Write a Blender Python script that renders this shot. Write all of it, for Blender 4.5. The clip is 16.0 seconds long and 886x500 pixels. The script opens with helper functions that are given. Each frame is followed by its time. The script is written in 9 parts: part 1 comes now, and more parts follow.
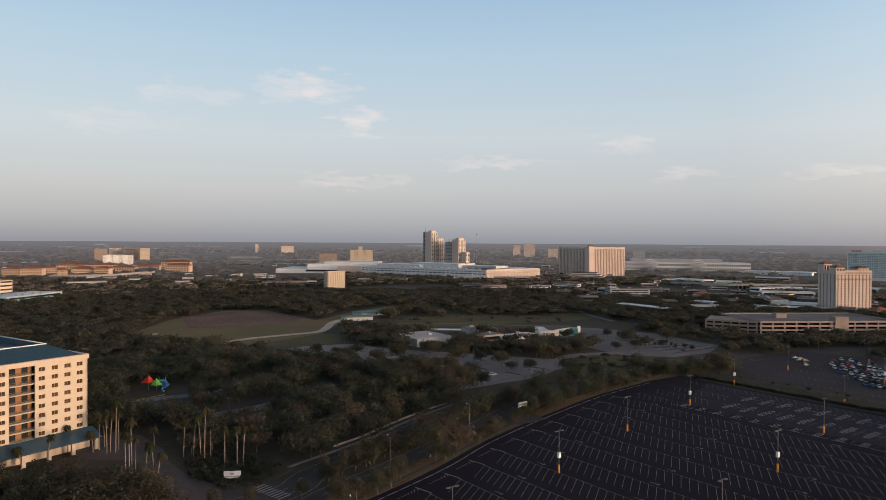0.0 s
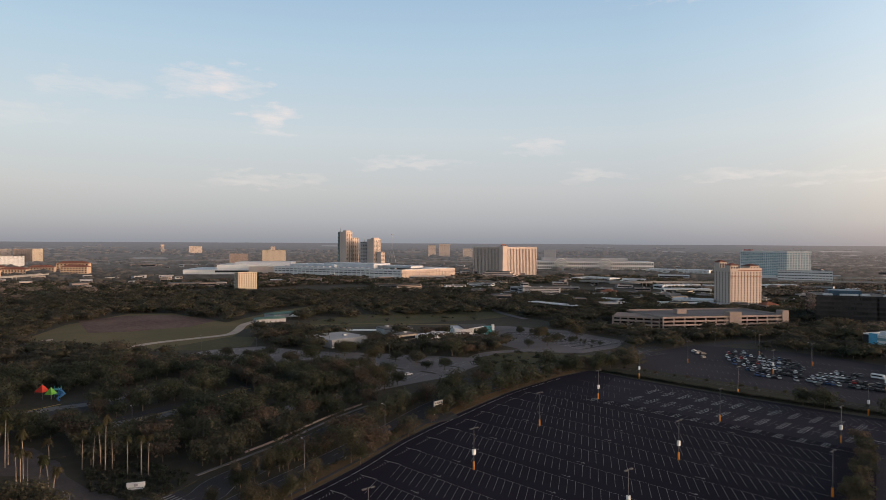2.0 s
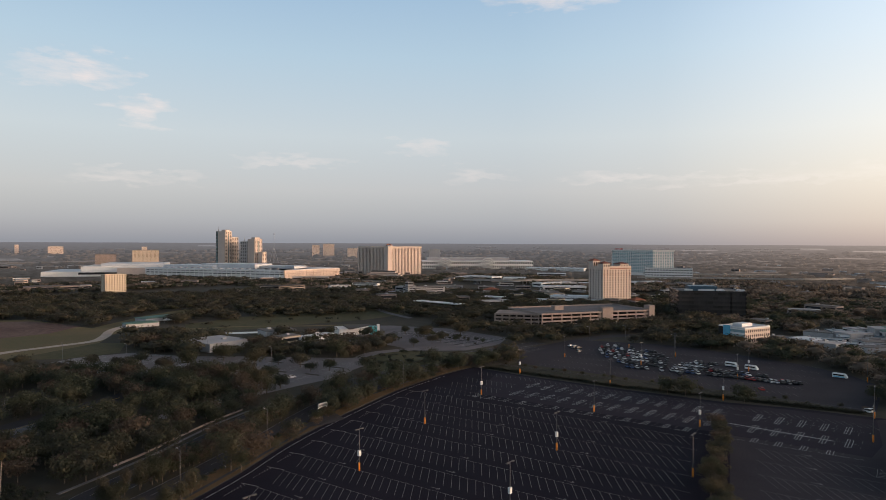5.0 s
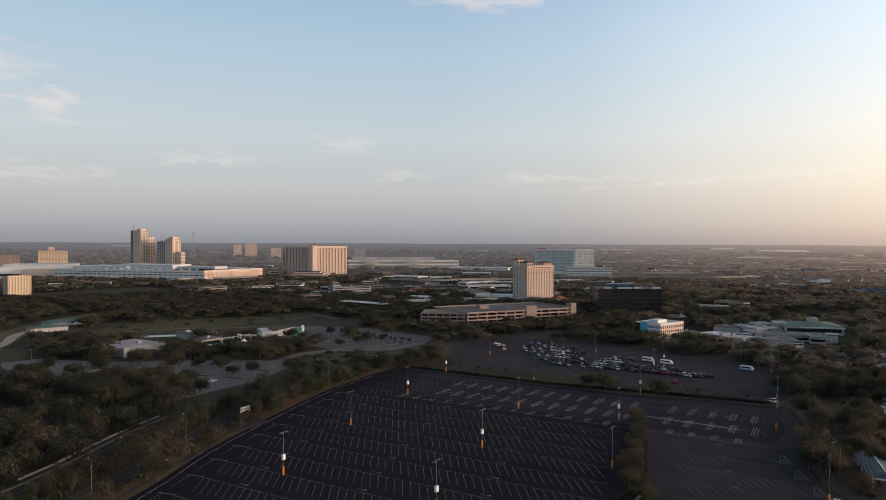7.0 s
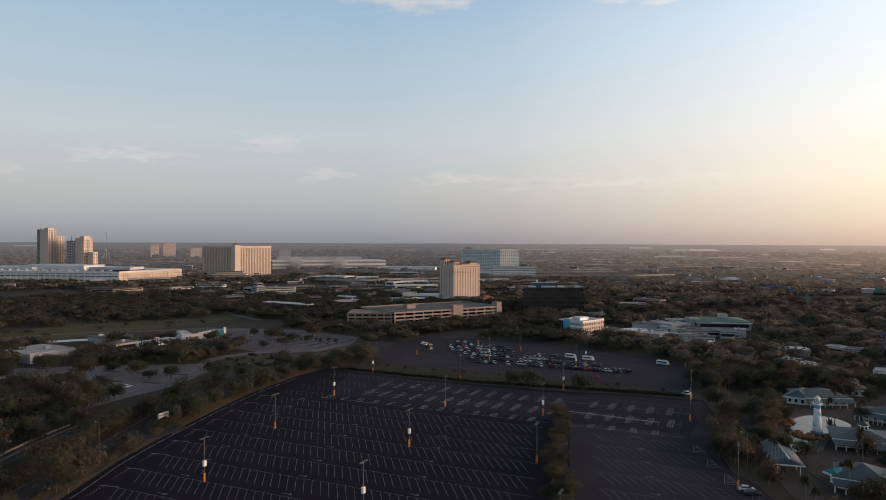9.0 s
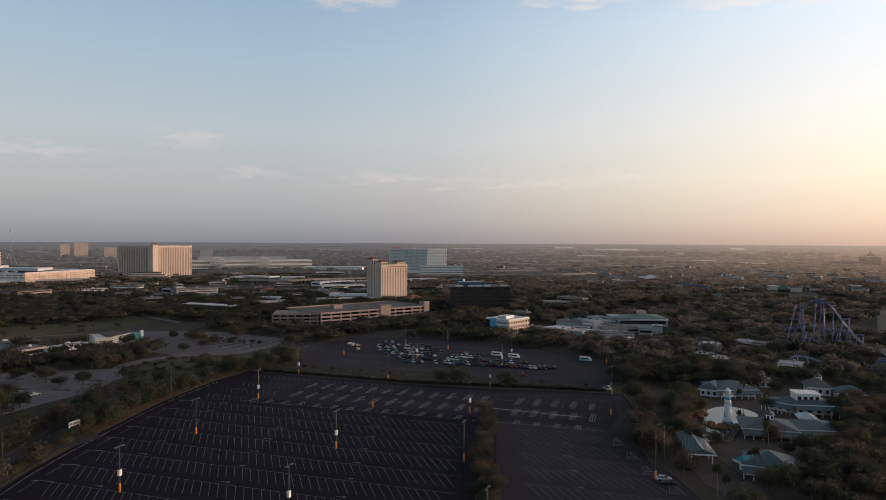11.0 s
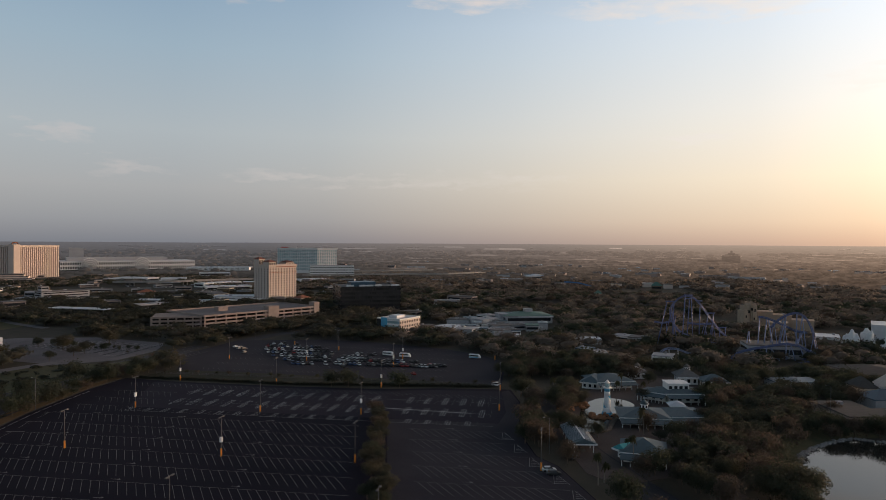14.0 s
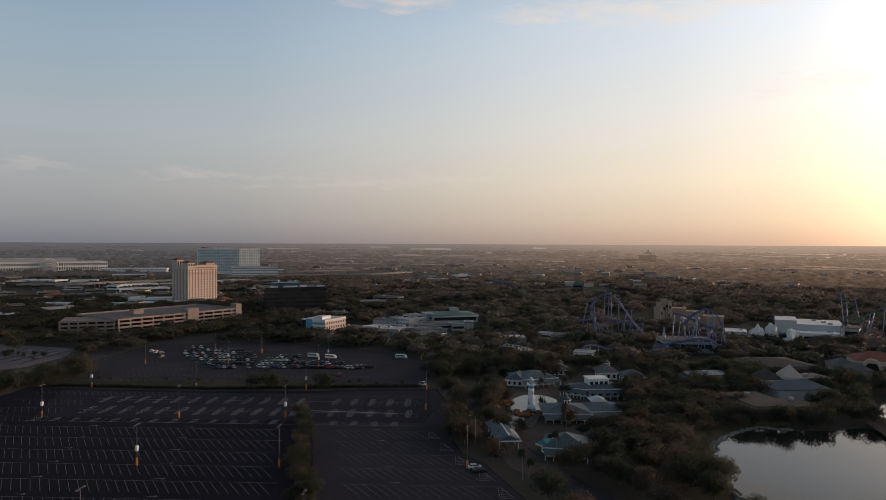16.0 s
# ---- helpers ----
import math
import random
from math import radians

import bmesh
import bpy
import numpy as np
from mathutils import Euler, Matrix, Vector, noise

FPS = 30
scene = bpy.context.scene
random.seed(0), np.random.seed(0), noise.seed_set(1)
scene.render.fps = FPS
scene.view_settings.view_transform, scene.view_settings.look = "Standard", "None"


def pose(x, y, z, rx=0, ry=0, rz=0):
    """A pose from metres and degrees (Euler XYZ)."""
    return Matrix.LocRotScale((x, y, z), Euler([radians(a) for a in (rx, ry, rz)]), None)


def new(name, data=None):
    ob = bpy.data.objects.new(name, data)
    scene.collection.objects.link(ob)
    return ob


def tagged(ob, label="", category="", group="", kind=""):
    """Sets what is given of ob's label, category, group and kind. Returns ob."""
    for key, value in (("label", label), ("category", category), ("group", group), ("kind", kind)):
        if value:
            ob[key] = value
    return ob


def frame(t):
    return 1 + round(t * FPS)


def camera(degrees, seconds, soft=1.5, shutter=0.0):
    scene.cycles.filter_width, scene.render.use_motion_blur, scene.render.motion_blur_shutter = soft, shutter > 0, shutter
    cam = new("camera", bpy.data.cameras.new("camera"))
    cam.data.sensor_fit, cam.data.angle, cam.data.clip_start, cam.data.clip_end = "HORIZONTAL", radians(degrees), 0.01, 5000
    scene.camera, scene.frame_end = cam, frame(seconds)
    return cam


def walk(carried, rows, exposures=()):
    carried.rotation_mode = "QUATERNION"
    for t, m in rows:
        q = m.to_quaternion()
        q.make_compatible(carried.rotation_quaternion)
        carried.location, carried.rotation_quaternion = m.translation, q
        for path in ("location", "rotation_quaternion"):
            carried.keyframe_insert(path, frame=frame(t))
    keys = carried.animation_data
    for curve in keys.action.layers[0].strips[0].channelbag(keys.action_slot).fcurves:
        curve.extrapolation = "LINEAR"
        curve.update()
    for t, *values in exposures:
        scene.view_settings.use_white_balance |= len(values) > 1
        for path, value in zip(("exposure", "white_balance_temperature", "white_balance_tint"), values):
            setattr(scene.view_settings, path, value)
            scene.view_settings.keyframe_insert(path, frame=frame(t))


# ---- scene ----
# A camera that hangs in the air over a car park and turns slowly to its right.
cam = camera(66.27, 16.0, soft=0.9)
EYE = 70.0
TURNS = [  # seconds, yaw, pitch, roll
    (0.0, -0.000, -0.686, -0.355),
    (0.5, -1.867, -0.679, -0.340),
    (1.0, -3.674, -0.672, -0.326),
    (1.5, -5.428, -0.666, -0.313),
    (2.0, -7.137, -0.661, -0.300),
    (2.5, -8.810, -0.656, -0.288),
    (3.0, -10.452, -0.653, -0.278),
    (3.5, -12.069, -0.650, -0.267),
    (4.0, -13.668, -0.648, -0.258),
    (4.5, -15.251, -0.646, -0.250),
    (5.0, -16.824, -0.645, -0.243),
    (5.5, -18.388, -0.645, -0.238),
    (6.0, -19.945, -0.645, -0.233),
    (6.5, -21.498, -0.646, -0.230),
    (7.0, -23.047, -0.647, -0.229),
    (7.5, -24.593, -0.648, -0.229),
    (8.0, -26.135, -0.650, -0.230),
    (8.5, -27.674, -0.651, -0.233),
    (9.0, -29.211, -0.653, -0.237),
    (9.5, -30.743, -0.655, -0.243),
    (10.0, -32.273, -0.656, -0.250),
    (10.5, -33.800, -0.657, -0.259),
    (11.0, -35.324, -0.658, -0.268),
    (11.5, -36.847, -0.658, -0.278),
    (12.0, -38.371, -0.657, -0.288),
    (12.5, -39.896, -0.655, -0.298),
    (13.0, -41.424, -0.653, -0.307),
    (13.5, -42.958, -0.649, -0.313),
    (14.0, -44.498, -0.644, -0.317),
    (14.5, -46.045, -0.638, -0.315),
    (15.0, -47.599, -0.632, -0.308),
    (15.5, -49.158, -0.624, -0.292),
    (16.0, -50.716, -0.615, -0.265),
]
EXPOSURES = [(0.0, -0.12), (4.0, -0.12), (9.0, -0.26), (12.5, -0.48), (16.0, -0.70)]
walk(cam, [(t, pose(0, 0, EYE, 90 + pitch, roll, yaw)) for t, yaw, pitch, roll in TURNS], EXPOSURES)

# ---- sky and sun ----
SUN_BEARING, SUN_HEIGHT = 113.0, 3.6
SUN_DIR = Vector((math.sin(radians(SUN_BEARING)) * math.cos(radians(SUN_HEIGHT)),
                  math.cos(radians(SUN_BEARING)) * math.cos(radians(SUN_HEIGHT)), math.sin(radians(SUN_HEIGHT))))
sun = new("sun", bpy.data.lights.new("sun", "SUN"))
sun.data.energy, sun.data.angle, sun.data.color = 2.3, radians(0.6), (1.0, 0.68, 0.45)
sun.matrix_world = Matrix.Translation(SUN_DIR * 3000) @ SUN_DIR.to_track_quat("Z", "Y").to_matrix().to_4x4()


def srgb(r, g, b):
    """Linear colour from 0 to 255 display values."""
    return tuple((c / 255 / 12.92) if c < 10.3 else ((c / 255 + 0.055) / 1.055) ** 2.4 for c in (r, g, b)) + (1.0,)


class Nodes:
    """Short ways to add and link shader nodes."""

    def __init__(self, tree):
        self.tree = tree
        tree.nodes.clear()

    def add(self, kind, **settings):
        n = self.tree.nodes.new(kind)
        if "operation" in settings:
            n.operation = settings["operation"]
        if "use_clamp" in settings:
            n.use_clamp = settings["use_clamp"]
        if "data_type" in settings:
            n.data_type, n.blend_type = settings["data_type"], settings["blend_type"]
        return n

    def link(self, a, b):
        self.tree.links.new(a, b)

    def math(self, op, a, b=None, clamp=False):
        n = self.add("ShaderNodeMath", operation=op, use_clamp=clamp)
        for i, v in enumerate((a, b)):
            if v is None:
                continue
            if isinstance(v, (int, float)):
                n.inputs[i].default_value = v
            else:
                self.link(v, n.inputs[i])
        return n.outputs[0]

    def ramp(self, fac, stops, interpolation="LINEAR"):
        n = self.add("ShaderNodeValToRGB")
        n.color_ramp.interpolation = interpolation
        el = n.color_ramp.elements
        while len(el) < len(stops):
            el.new(0.5)
        for e, (p, c) in zip(el, stops):
            e.position, e.color = p, c if len(c) == 4 else (*c, 1)
        self.link(fac, n.inputs[0])
        return n.outputs[0]

    def mix(self, fac, a, b, blend="MIX"):
        n = self.add("ShaderNodeMix", data_type="RGBA", blend_type=blend)
        for i, v in ((0, fac), (6, a), (7, b)):
            if isinstance(v, (int, float)):
                n.inputs[i].default_value = v
            elif isinstance(v, tuple):
                n.inputs[i].default_value = v if len(v) == 4 else (*v, 1)
            else:
                self.link(v, n.inputs[i])
        return n.outputs[2]

    def noise(self, vec, scale, detail=4.0, rough=0.55):
        n = self.add("ShaderNodeTexNoise")
        n.inputs["Scale"].default_value, n.inputs["Detail"].default_value = scale, detail
        n.inputs["Roughness"].default_value = rough
        if vec is not None:
            self.link(vec, n.inputs["Vector"])
        return n.outputs[0]


world = bpy.data.worlds.new("dawn_sky")
scene.world = world
world.use_nodes = True
N = Nodes(world.node_tree)
coord = N.add("ShaderNodeTexCoord").outputs["Generated"]
axes = N.add("ShaderNodeSeparateXYZ")
N.link(coord, axes.inputs[0])
AX, AY, AZ = axes.outputs
height = N.math("MAXIMUM", AZ, 0.0)
cool = N.ramp(height, [(0.0, srgb(150, 156, 168)), (0.03, srgb(173, 179, 190)), (0.075, srgb(197, 199, 206)), (0.15, srgb(206, 215, 223)),
                       (0.26, srgb(186, 210, 229)), (0.36, srgb(163, 194, 224)), (0.46, srgb(126, 150, 176)), (0.62, srgb(70, 87, 108)), (1.0, srgb(38, 50, 68))])
warm_ramp = N.ramp(height, [(0.0, srgb(200, 166, 140)), (0.03, srgb(228, 199, 167)), (0.09, srgb(249, 228, 196)), (0.18, srgb(244, 236, 223)),
                       (0.30, srgb(229, 235, 240)), (0.45, srgb(166, 174, 183)), (0.62, srgb(84, 90, 98)), (1.0, srgb(42, 50, 60))])
warm = N.mix(1.0, warm_ramp, (2.08, 2.06, 2.08, 1.0), "MULTIPLY")
flat_len = N.math("SQRT", N.math("ADD", N.math("MULTIPLY", AX, AX), N.math("MULTIPLY", AY, AY)))
to_sun = N.math("ADD", N.math("MULTIPLY", AX, math.sin(radians(SUN_BEARING))), N.math("MULTIPLY", AY, math.cos(radians(SUN_BEARING))))
to_sun = N.math("DIVIDE", to_sun, N.math("MAXIMUM", flat_len, 0.001))
glow = N.ramp(to_sun, [(0.0, (0, 0, 0)), (0.20, (0.06, 0.06, 0.06)), (0.45, (0.25, 0.25, 0.25)), (0.72, (0.52, 0.52, 0.52)), (0.88, (0.86, 0.86, 0.86)), (0.97, (1, 1, 1))])
air = N.mix(glow, cool, warm)
# bright air close round the low sun
near_sun = N.math("ADD", N.math("ADD", N.math("MULTIPLY", AX, SUN_DIR.x), N.math("MULTIPLY", AY, SUN_DIR.y)), N.math("MULTIPLY", AZ, SUN_DIR.z))
aureole = N.math("MULTIPLY", N.ramp(near_sun, [(0.80, (0, 0, 0)), (0.90, (0.05, 0.05, 0.05)), (0.965, (0.5, 0.5, 0.5)), (1.0, (1, 1, 1))], "B_SPLINE"), 11.0)
air = N.mix(1.0, air, N.mix(1.0, aureole, (1.0, 0.62, 0.40, 1.0), "MULTIPLY"), "ADD")
# wisps of thin cloud: bearing, height, half width, half height (degrees), amount
bearing = N.math("MULTIPLY", N.math("ARCTAN2", AX, AY), 180 / math.pi)
elevation = N.math("MULTIPLY", N.math("ARCSINE", AZ), 180 / math.pi)
drift = N.add("ShaderNodeCombineXYZ")
N.link(N.math("MULTIPLY", bearing, 0.16), drift.inputs[0])
N.link(N.math("MULTIPLY", elevation, 0.5), drift.inputs[1])
bent_bearing = N.math("ADD", bearing, N.math("MULTIPLY", N.math("SUBTRACT", N.noise(drift.outputs[0], 1.7, 4.0), 0.5), 9.0))
bent_height = N.math("ADD", elevation, N.math("MULTIPLY", N.math("SUBTRACT", N.noise(drift.outputs[0], 2.6, 4.0), 0.5), 3.2))
stretch = N.add("ShaderNodeCombineXYZ")
N.link(N.math("ADD", N.math("MULTIPLY", bearing, 0.22), N.math("MULTIPLY", elevation, 0.25)), stretch.inputs[0])
N.link(N.math("MULTIPLY", elevation, 0.9), stretch.inputs[1])
wisp = N.ramp(N.noise(stretch.outputs[0], 1.3, 6.0, 0.62), [(0.30, (0, 0, 0)), (0.62, (1, 1, 1))])
CLOUDS = [(-13.6, 12.4, 2.8, 1.1, 0.5), (-10.3, 12.6, 2.4, 1.3, 0.9), (-21.0, 11.4, 3.6, 0.9, 0.35), (-7.2, 9.9, 2.2, 1.0, 0.9),
          (-26.0, 9.0, 4.0, 1.0, 0.3), (-8.0, 4.9, 5.0, 0.6, 0.35), (4.0, 6.6, 5.0, 0.5, 0.35), (14.6, 8.0, 2.2, 0.6, 0.35),
          (20.0, 5.6, 3.0, 0.6, 0.32), (25.5, 19.8, 6.0, 1.1, 0.6), (40.0, 4.9, 7.0, 0.5, 0.35), (31.0, 5.4, 4.0, 0.5, 0.35),
          (65.0, 8.4, 3.4, 0.6, 0.6), (64.0, 18.4, 9.0, 0.9, 1.4), (70.0, 17.8, 9.0, 0.9, 1.5), (77.0, 18.6, 7.0, 1.0, 1.4), (47.0, 19.6, 5.0, 0.9, 0.7), (79.0, 11.8, 5.0, 0.8, 0.5),
          (49.0, 5.2, 7.0, 0.6, 0.25), (88.0, 18.0, 7.0, 1.4, 0.7)]
cover = None
for b, e, w, h, amount in CLOUDS:
    u = N.math("DIVIDE", N.math("SUBTRACT", bent_bearing, b), w * 1.15)
    v = N.math("DIVIDE", N.math("SUBTRACT", bent_height, e), h * 1.15)
    fall = N.math("SUBTRACT", 1.0, N.math("ADD", N.math("MULTIPLY", u, u), N.math("MULTIPLY", v, v)), clamp=True)
    fall = N.math("MULTIPLY", fall, min(1.0, amount * 1.35))
    cover = fall if cover is None else N.math("MAXIMUM", cover, fall)
cover = N.math("MULTIPLY", cover, wisp, clamp=True)
cloud_colour = N.mix(glow, srgb(240, 230, 230), (1.75, 1.6, 1.45, 1.0))
air = N.mix(cover, air, cloud_colour)
gradient_sky = N.add("ShaderNodeBackground")
N.link(air, gradient_sky.inputs[0])
gradient_sky.inputs[1].default_value = 0.95
nishita = N.add("ShaderNodeTexSky")
nishita.sky_type, nishita.sun_disc = "NISHITA", False
nishita.sun_elevation, nishita.sun_rotation = radians(SUN_HEIGHT), radians(SUN_BEARING)
clear_sky = N.add("ShaderNodeBackground")
N.link(nishita.outputs[0], clear_sky.inputs[0])
clear_sky.inputs[1].default_value = 0.04
both = N.add("ShaderNodeAddShader")
N.link(gradient_sky.outputs[0], both.inputs[0])
N.link(clear_sky.outputs[0], both.inputs[1])
N.link(both.outputs[0], N.add("ShaderNodeOutputWorld").inputs[0])


# ---- materials ----
def material(name, a, b=None, rough=0.8, metal=0.0, scale=1.0, big=0.08, bump=0.0, spread=0.0, where="Object", random_mix=0.0, spec=None):
    """Two base colours mixed by noise of two sizes (per metre); spread: change of value from object to object."""
    m = bpy.data.materials.new(name)
    m.use_nodes = True
    n = Nodes(m.node_tree)
    out, pr = n.add("ShaderNodeOutputMaterial"), n.add("ShaderNodeBsdfPrincipled")
    n.link(pr.outputs[0], out.inputs[0])
    if where == "Position":
        vec = n.add("ShaderNodeNewGeometry").outputs["Position"]
    else:
        vec = n.add("ShaderNodeTexCoord").outputs["Object"]
    b = b or tuple(c * 0.75 for c in a)
    fine, coarse = n.noise(vec, scale, 5.0), n.noise(vec, big, 3.0)
    fac = n.math("ADD", n.math("MULTIPLY", fine, 0.5), n.math("MULTIPLY", coarse, 0.5))
    col = n.ramp(fac, [(0.36, a), (0.64, b)])
    if spread:
        info = n.add("ShaderNodeObjectInfo").outputs["Random"]
        hsv = n.add("ShaderNodeHueSaturation")
        n.link(n.math("ADD", n.math("MULTIPLY", info, 2 * spread), 1 - spread), hsv.inputs["Value"])
        n.link(n.math("ADD", n.math("MULTIPLY", info, -spread * 0.09), 0.5 + spread * 0.045), hsv.inputs["Hue"])
        n.link(col, hsv.inputs["Color"])
        col = hsv.outputs[0]
    if random_mix:
        isl = n.add("ShaderNodeNewGeometry").outputs["Random Per Island"]
        hsv = n.add("ShaderNodeHueSaturation")
        n.link(n.math("ADD", n.math("MULTIPLY", isl, 2 * random_mix), 1 - random_mix), hsv.inputs["Value"])
        n.link(col, hsv.inputs["Color"])
        col = hsv.outputs[0]
    n.link(col, pr.inputs["Base Color"])
    pr.inputs["Roughness"].default_value, pr.inputs["Metallic"].default_value = rough, metal
    pr.inputs["Specular IOR Level"].default_value = spec if spec is not None else (0.12 if rough > 0.75 else 0.5)
    if bump:
        bp = n.add("ShaderNodeBump")
        bp.inputs["Strength"].default_value, bp.inputs["Distance"].default_value = bump, 0.05
        n.link(fine, bp.inputs["Height"])
        n.link(bp.outputs[0], pr.inputs["Normal"])
    return m


def foliage(name, a, b, dry, spread=0.25):
    """Leaves: two greens and a dry tone, changing from leaf to leaf, tree to tree and stand to stand."""
    m = bpy.data.materials.new(name)
    m.use_nodes = True
    n = Nodes(m.node_tree)
    out, pr = n.add("ShaderNodeOutputMaterial"), n.add("ShaderNodeBsdfPrincipled")
    geo, info = n.add("ShaderNodeNewGeometry"), n.add("ShaderNodeObjectInfo")
    stand = n.noise(geo.outputs["Position"], 0.035, 3.0)
    tree = n.noise(geo.outputs["Position"], 0.11, 1.0)
    col = n.mix(geo.outputs["Random Per Island"], a, b)
    dryness = n.math("ADD", n.math("MULTIPLY", stand, 0.55), n.math("ADD", n.math("MULTIPLY", tree, 0.45), n.math("MULTIPLY", info.outputs["Random"], 0.25)))
    col = n.mix(n.ramp(dryness, [(0.52, (0, 0, 0)), (0.78, (1, 1, 1))]), col, dry)
    hsv = n.add("ShaderNodeHueSaturation")
    n.link(n.math("ADD", n.math("MULTIPLY", n.noise(geo.outputs["Position"], 0.16, 1.0), 3.0 * spread), 1 - 1.5 * spread), hsv.inputs["Value"])
    n.link(col, hsv.inputs["Color"])
    n.link(hsv.outputs[0], pr.inputs["Base Color"])
    pr.inputs["Roughness"].default_value = 0.75
    pr.inputs["Specular IOR Level"].default_value = 0.2
    see = n.add("ShaderNodeBsdfTranslucent")
    n.link(hsv.outputs[0], see.inputs[0])
    mx = n.add("ShaderNodeMixShader")
    mx.inputs[0].default_value = 0.55
    n.link(pr.outputs[0], mx.inputs[1])
    n.link(see.outputs[0], mx.inputs[2])
    n.link(mx.outputs[0], out.inputs[0])
    return m


ASPHALT = material("new_asphalt", (0.0152, 0.0134, 0.0204), (0.0235, 0.0205, 0.0295), 0.9, scale=3.0, big=0.03, bump=0.15, where="Position", spec=0.05)
ASPHALT_BLUE = material("sealed_asphalt", (0.026, 0.0235, 0.034), (0.034, 0.031, 0.042), 0.88, scale=2.0, big=0.05, bump=0.1, where="Position", spec=0.06)
ASPHALT_WORN = material("worn_asphalt", (0.038, 0.035, 0.043), (0.058, 0.053, 0.061), 0.92, scale=1.5, big=0.035, bump=0.15, where="Position", spec=0.06)
ASPHALT_OLD = material("grey_asphalt", (0.042, 0.041, 0.045), (0.064, 0.062, 0.066), 0.9, scale=1.2, big=0.05, bump=0.15, where="Position")
ASPHALT_PALE = material("pale_asphalt", (0.138, 0.133, 0.140), (0.195, 0.187, 0.190), 0.9, scale=1.2, big=0.04, bump=0.1, where="Position")
ASPHALT_LIGHT = material("light_asphalt", (0.105, 0.100, 0.109), (0.170, 0.160, 0.167), 0.9, scale=1.0, big=0.05, bump=0.1, where="Position")
PAINT = material("road_paint", (0.29, 0.29, 0.285), (0.16, 0.16, 0.157), 0.7, scale=2.5, big=0.3, where="Position")
PAINT_BRIGHT = material("fresh_road_paint", (0.52, 0.53, 0.54), (0.34, 0.345, 0.35), 0.7, scale=2.5, big=0.3, where="Position")
PAINT_FAINT = material("worn_road_paint", (0.26, 0.26, 0.25), (0.11, 0.11, 0.11), 0.8, scale=1.5, big=0.1, where="Position")
PAINT_YELLOW = material("yellow_paint", (0.42, 0.28, 0.08), (0.26, 0.19, 0.08), 0.7, scale=2.0)
CONCRETE = material("concrete", (0.36, 0.34, 0.315), (0.25, 0.24, 0.225), 0.85, scale=1.0, big=0.1, bump=0.1, where="Position")
PAVING = material("brick_paving", (0.115, 0.090, 0.080), (0.078, 0.062, 0.056), 0.85, scale=1.5, big=0.1, bump=0.1, where="Position")
PAVER_PALE = material("pale_pavers", (0.105, 0.092, 0.090), (0.072, 0.063, 0.061), 0.85, scale=1.5, big=0.15, bump=0.1, where="Position")
GROUND = material("scrub_ground", (0.048, 0.046, 0.035), (0.075, 0.066, 0.051), 0.95, scale=0.12, big=0.006, bump=0.3, where="Position")
GRASS_DIM = material("rough_dark_grass", (0.034, 0.036, 0.025), (0.056, 0.050, 0.036), 0.95, scale=0.6, big=0.05, bump=0.3, where="Position")
GRASS = material("mown_grass", (0.062, 0.068, 0.034), (0.110, 0.094, 0.052), 0.95, scale=0.3, big=0.02, bump=0.3, where="Position")
GRASS_DRY = material("dry_grass", (0.170, 0.130, 0.070), (0.120, 0.110, 0.056), 0.95, scale=0.5, big=0.025, bump=0.3, where="Position")
VERGE_DRY = material("dry_verge_grass", (0.135, 0.088, 0.047), (0.088, 0.068, 0.037), 0.95, scale=0.5, big=0.025, bump=0.3, where="Position")
SOIL = material("turned_soil", (0.090, 0.056, 0.048), (0.190, 0.128, 0.106), 0.95, scale=0.25, big=0.02, bump=0.5, where="Position")
SAND = material("pale_sand", (0.50, 0.43, 0.36), (0.38, 0.32, 0.27), 0.95, scale=0.5, big=0.05, where="Position")
ROCK = material("brown_rock", (0.38, 0.18, 0.09), (0.22, 0.11, 0.06), 0.9, scale=0.8, big=0.2, bump=0.5)
ROCK_GREY = material("grey_rock", (0.26, 0.25, 0.24), (0.16, 0.155, 0.15), 0.9, scale=0.8, big=0.2, bump=0.5, spread=0.2)
BARK = material("bark", (0.13, 0.10, 0.075), (0.20, 0.165, 0.13), 0.9, scale=3.0, big=0.4, bump=0.3)
PALM_BARK = material("palm_bark", (0.26, 0.225, 0.19), (0.17, 0.145, 0.12), 0.9, scale=3.0, big=0.5, bump=0.3)
LEAF = foliage("oak_leaves", (0.056, 0.066, 0.044), (0.078, 0.085, 0.056), (0.102, 0.090, 0.060), 0.32)
# pale warm tones put the haze of distance into the leaf colour
LEAF_HAZED = foliage("haze_paled_leaves", (0.195, 0.166, 0.136), (0.220, 0.184, 0.150), (0.240, 0.186, 0.150), 0.14)
LEAF_DARK = foliage("dark_leaves", (0.056, 0.065, 0.048), (0.072, 0.080, 0.058), (0.094, 0.084, 0.064), 0.22)
LEAF_BROWN = foliage("dry_leaves", (0.094, 0.078, 0.060), (0.116, 0.092, 0.070), (0.130, 0.098, 0.074), 0.2)
LEAF_PALM = foliage("palm_leaves", (0.044, 0.052, 0.026), (0.064, 0.068, 0.034), (0.088, 0.074, 0.042), 0.18)
CREAM = material("cream_stucco", (0.58, 0.49, 0.385), (0.52, 0.435, 0.34), 0.85, scale=0.8, big=0.08)
WHITE = material("white_stucco", (0.78, 0.77, 0.75), (0.68, 0.67, 0.65), 0.8, scale=0.6, big=0.05)
TOWER_GLASS = material("grey_green_curtain_wall", (0.10, 0.125, 0.125), (0.14, 0.165, 0.165), 0.35, 0.0, scale=0.2, big=0.03, spec=0.4)
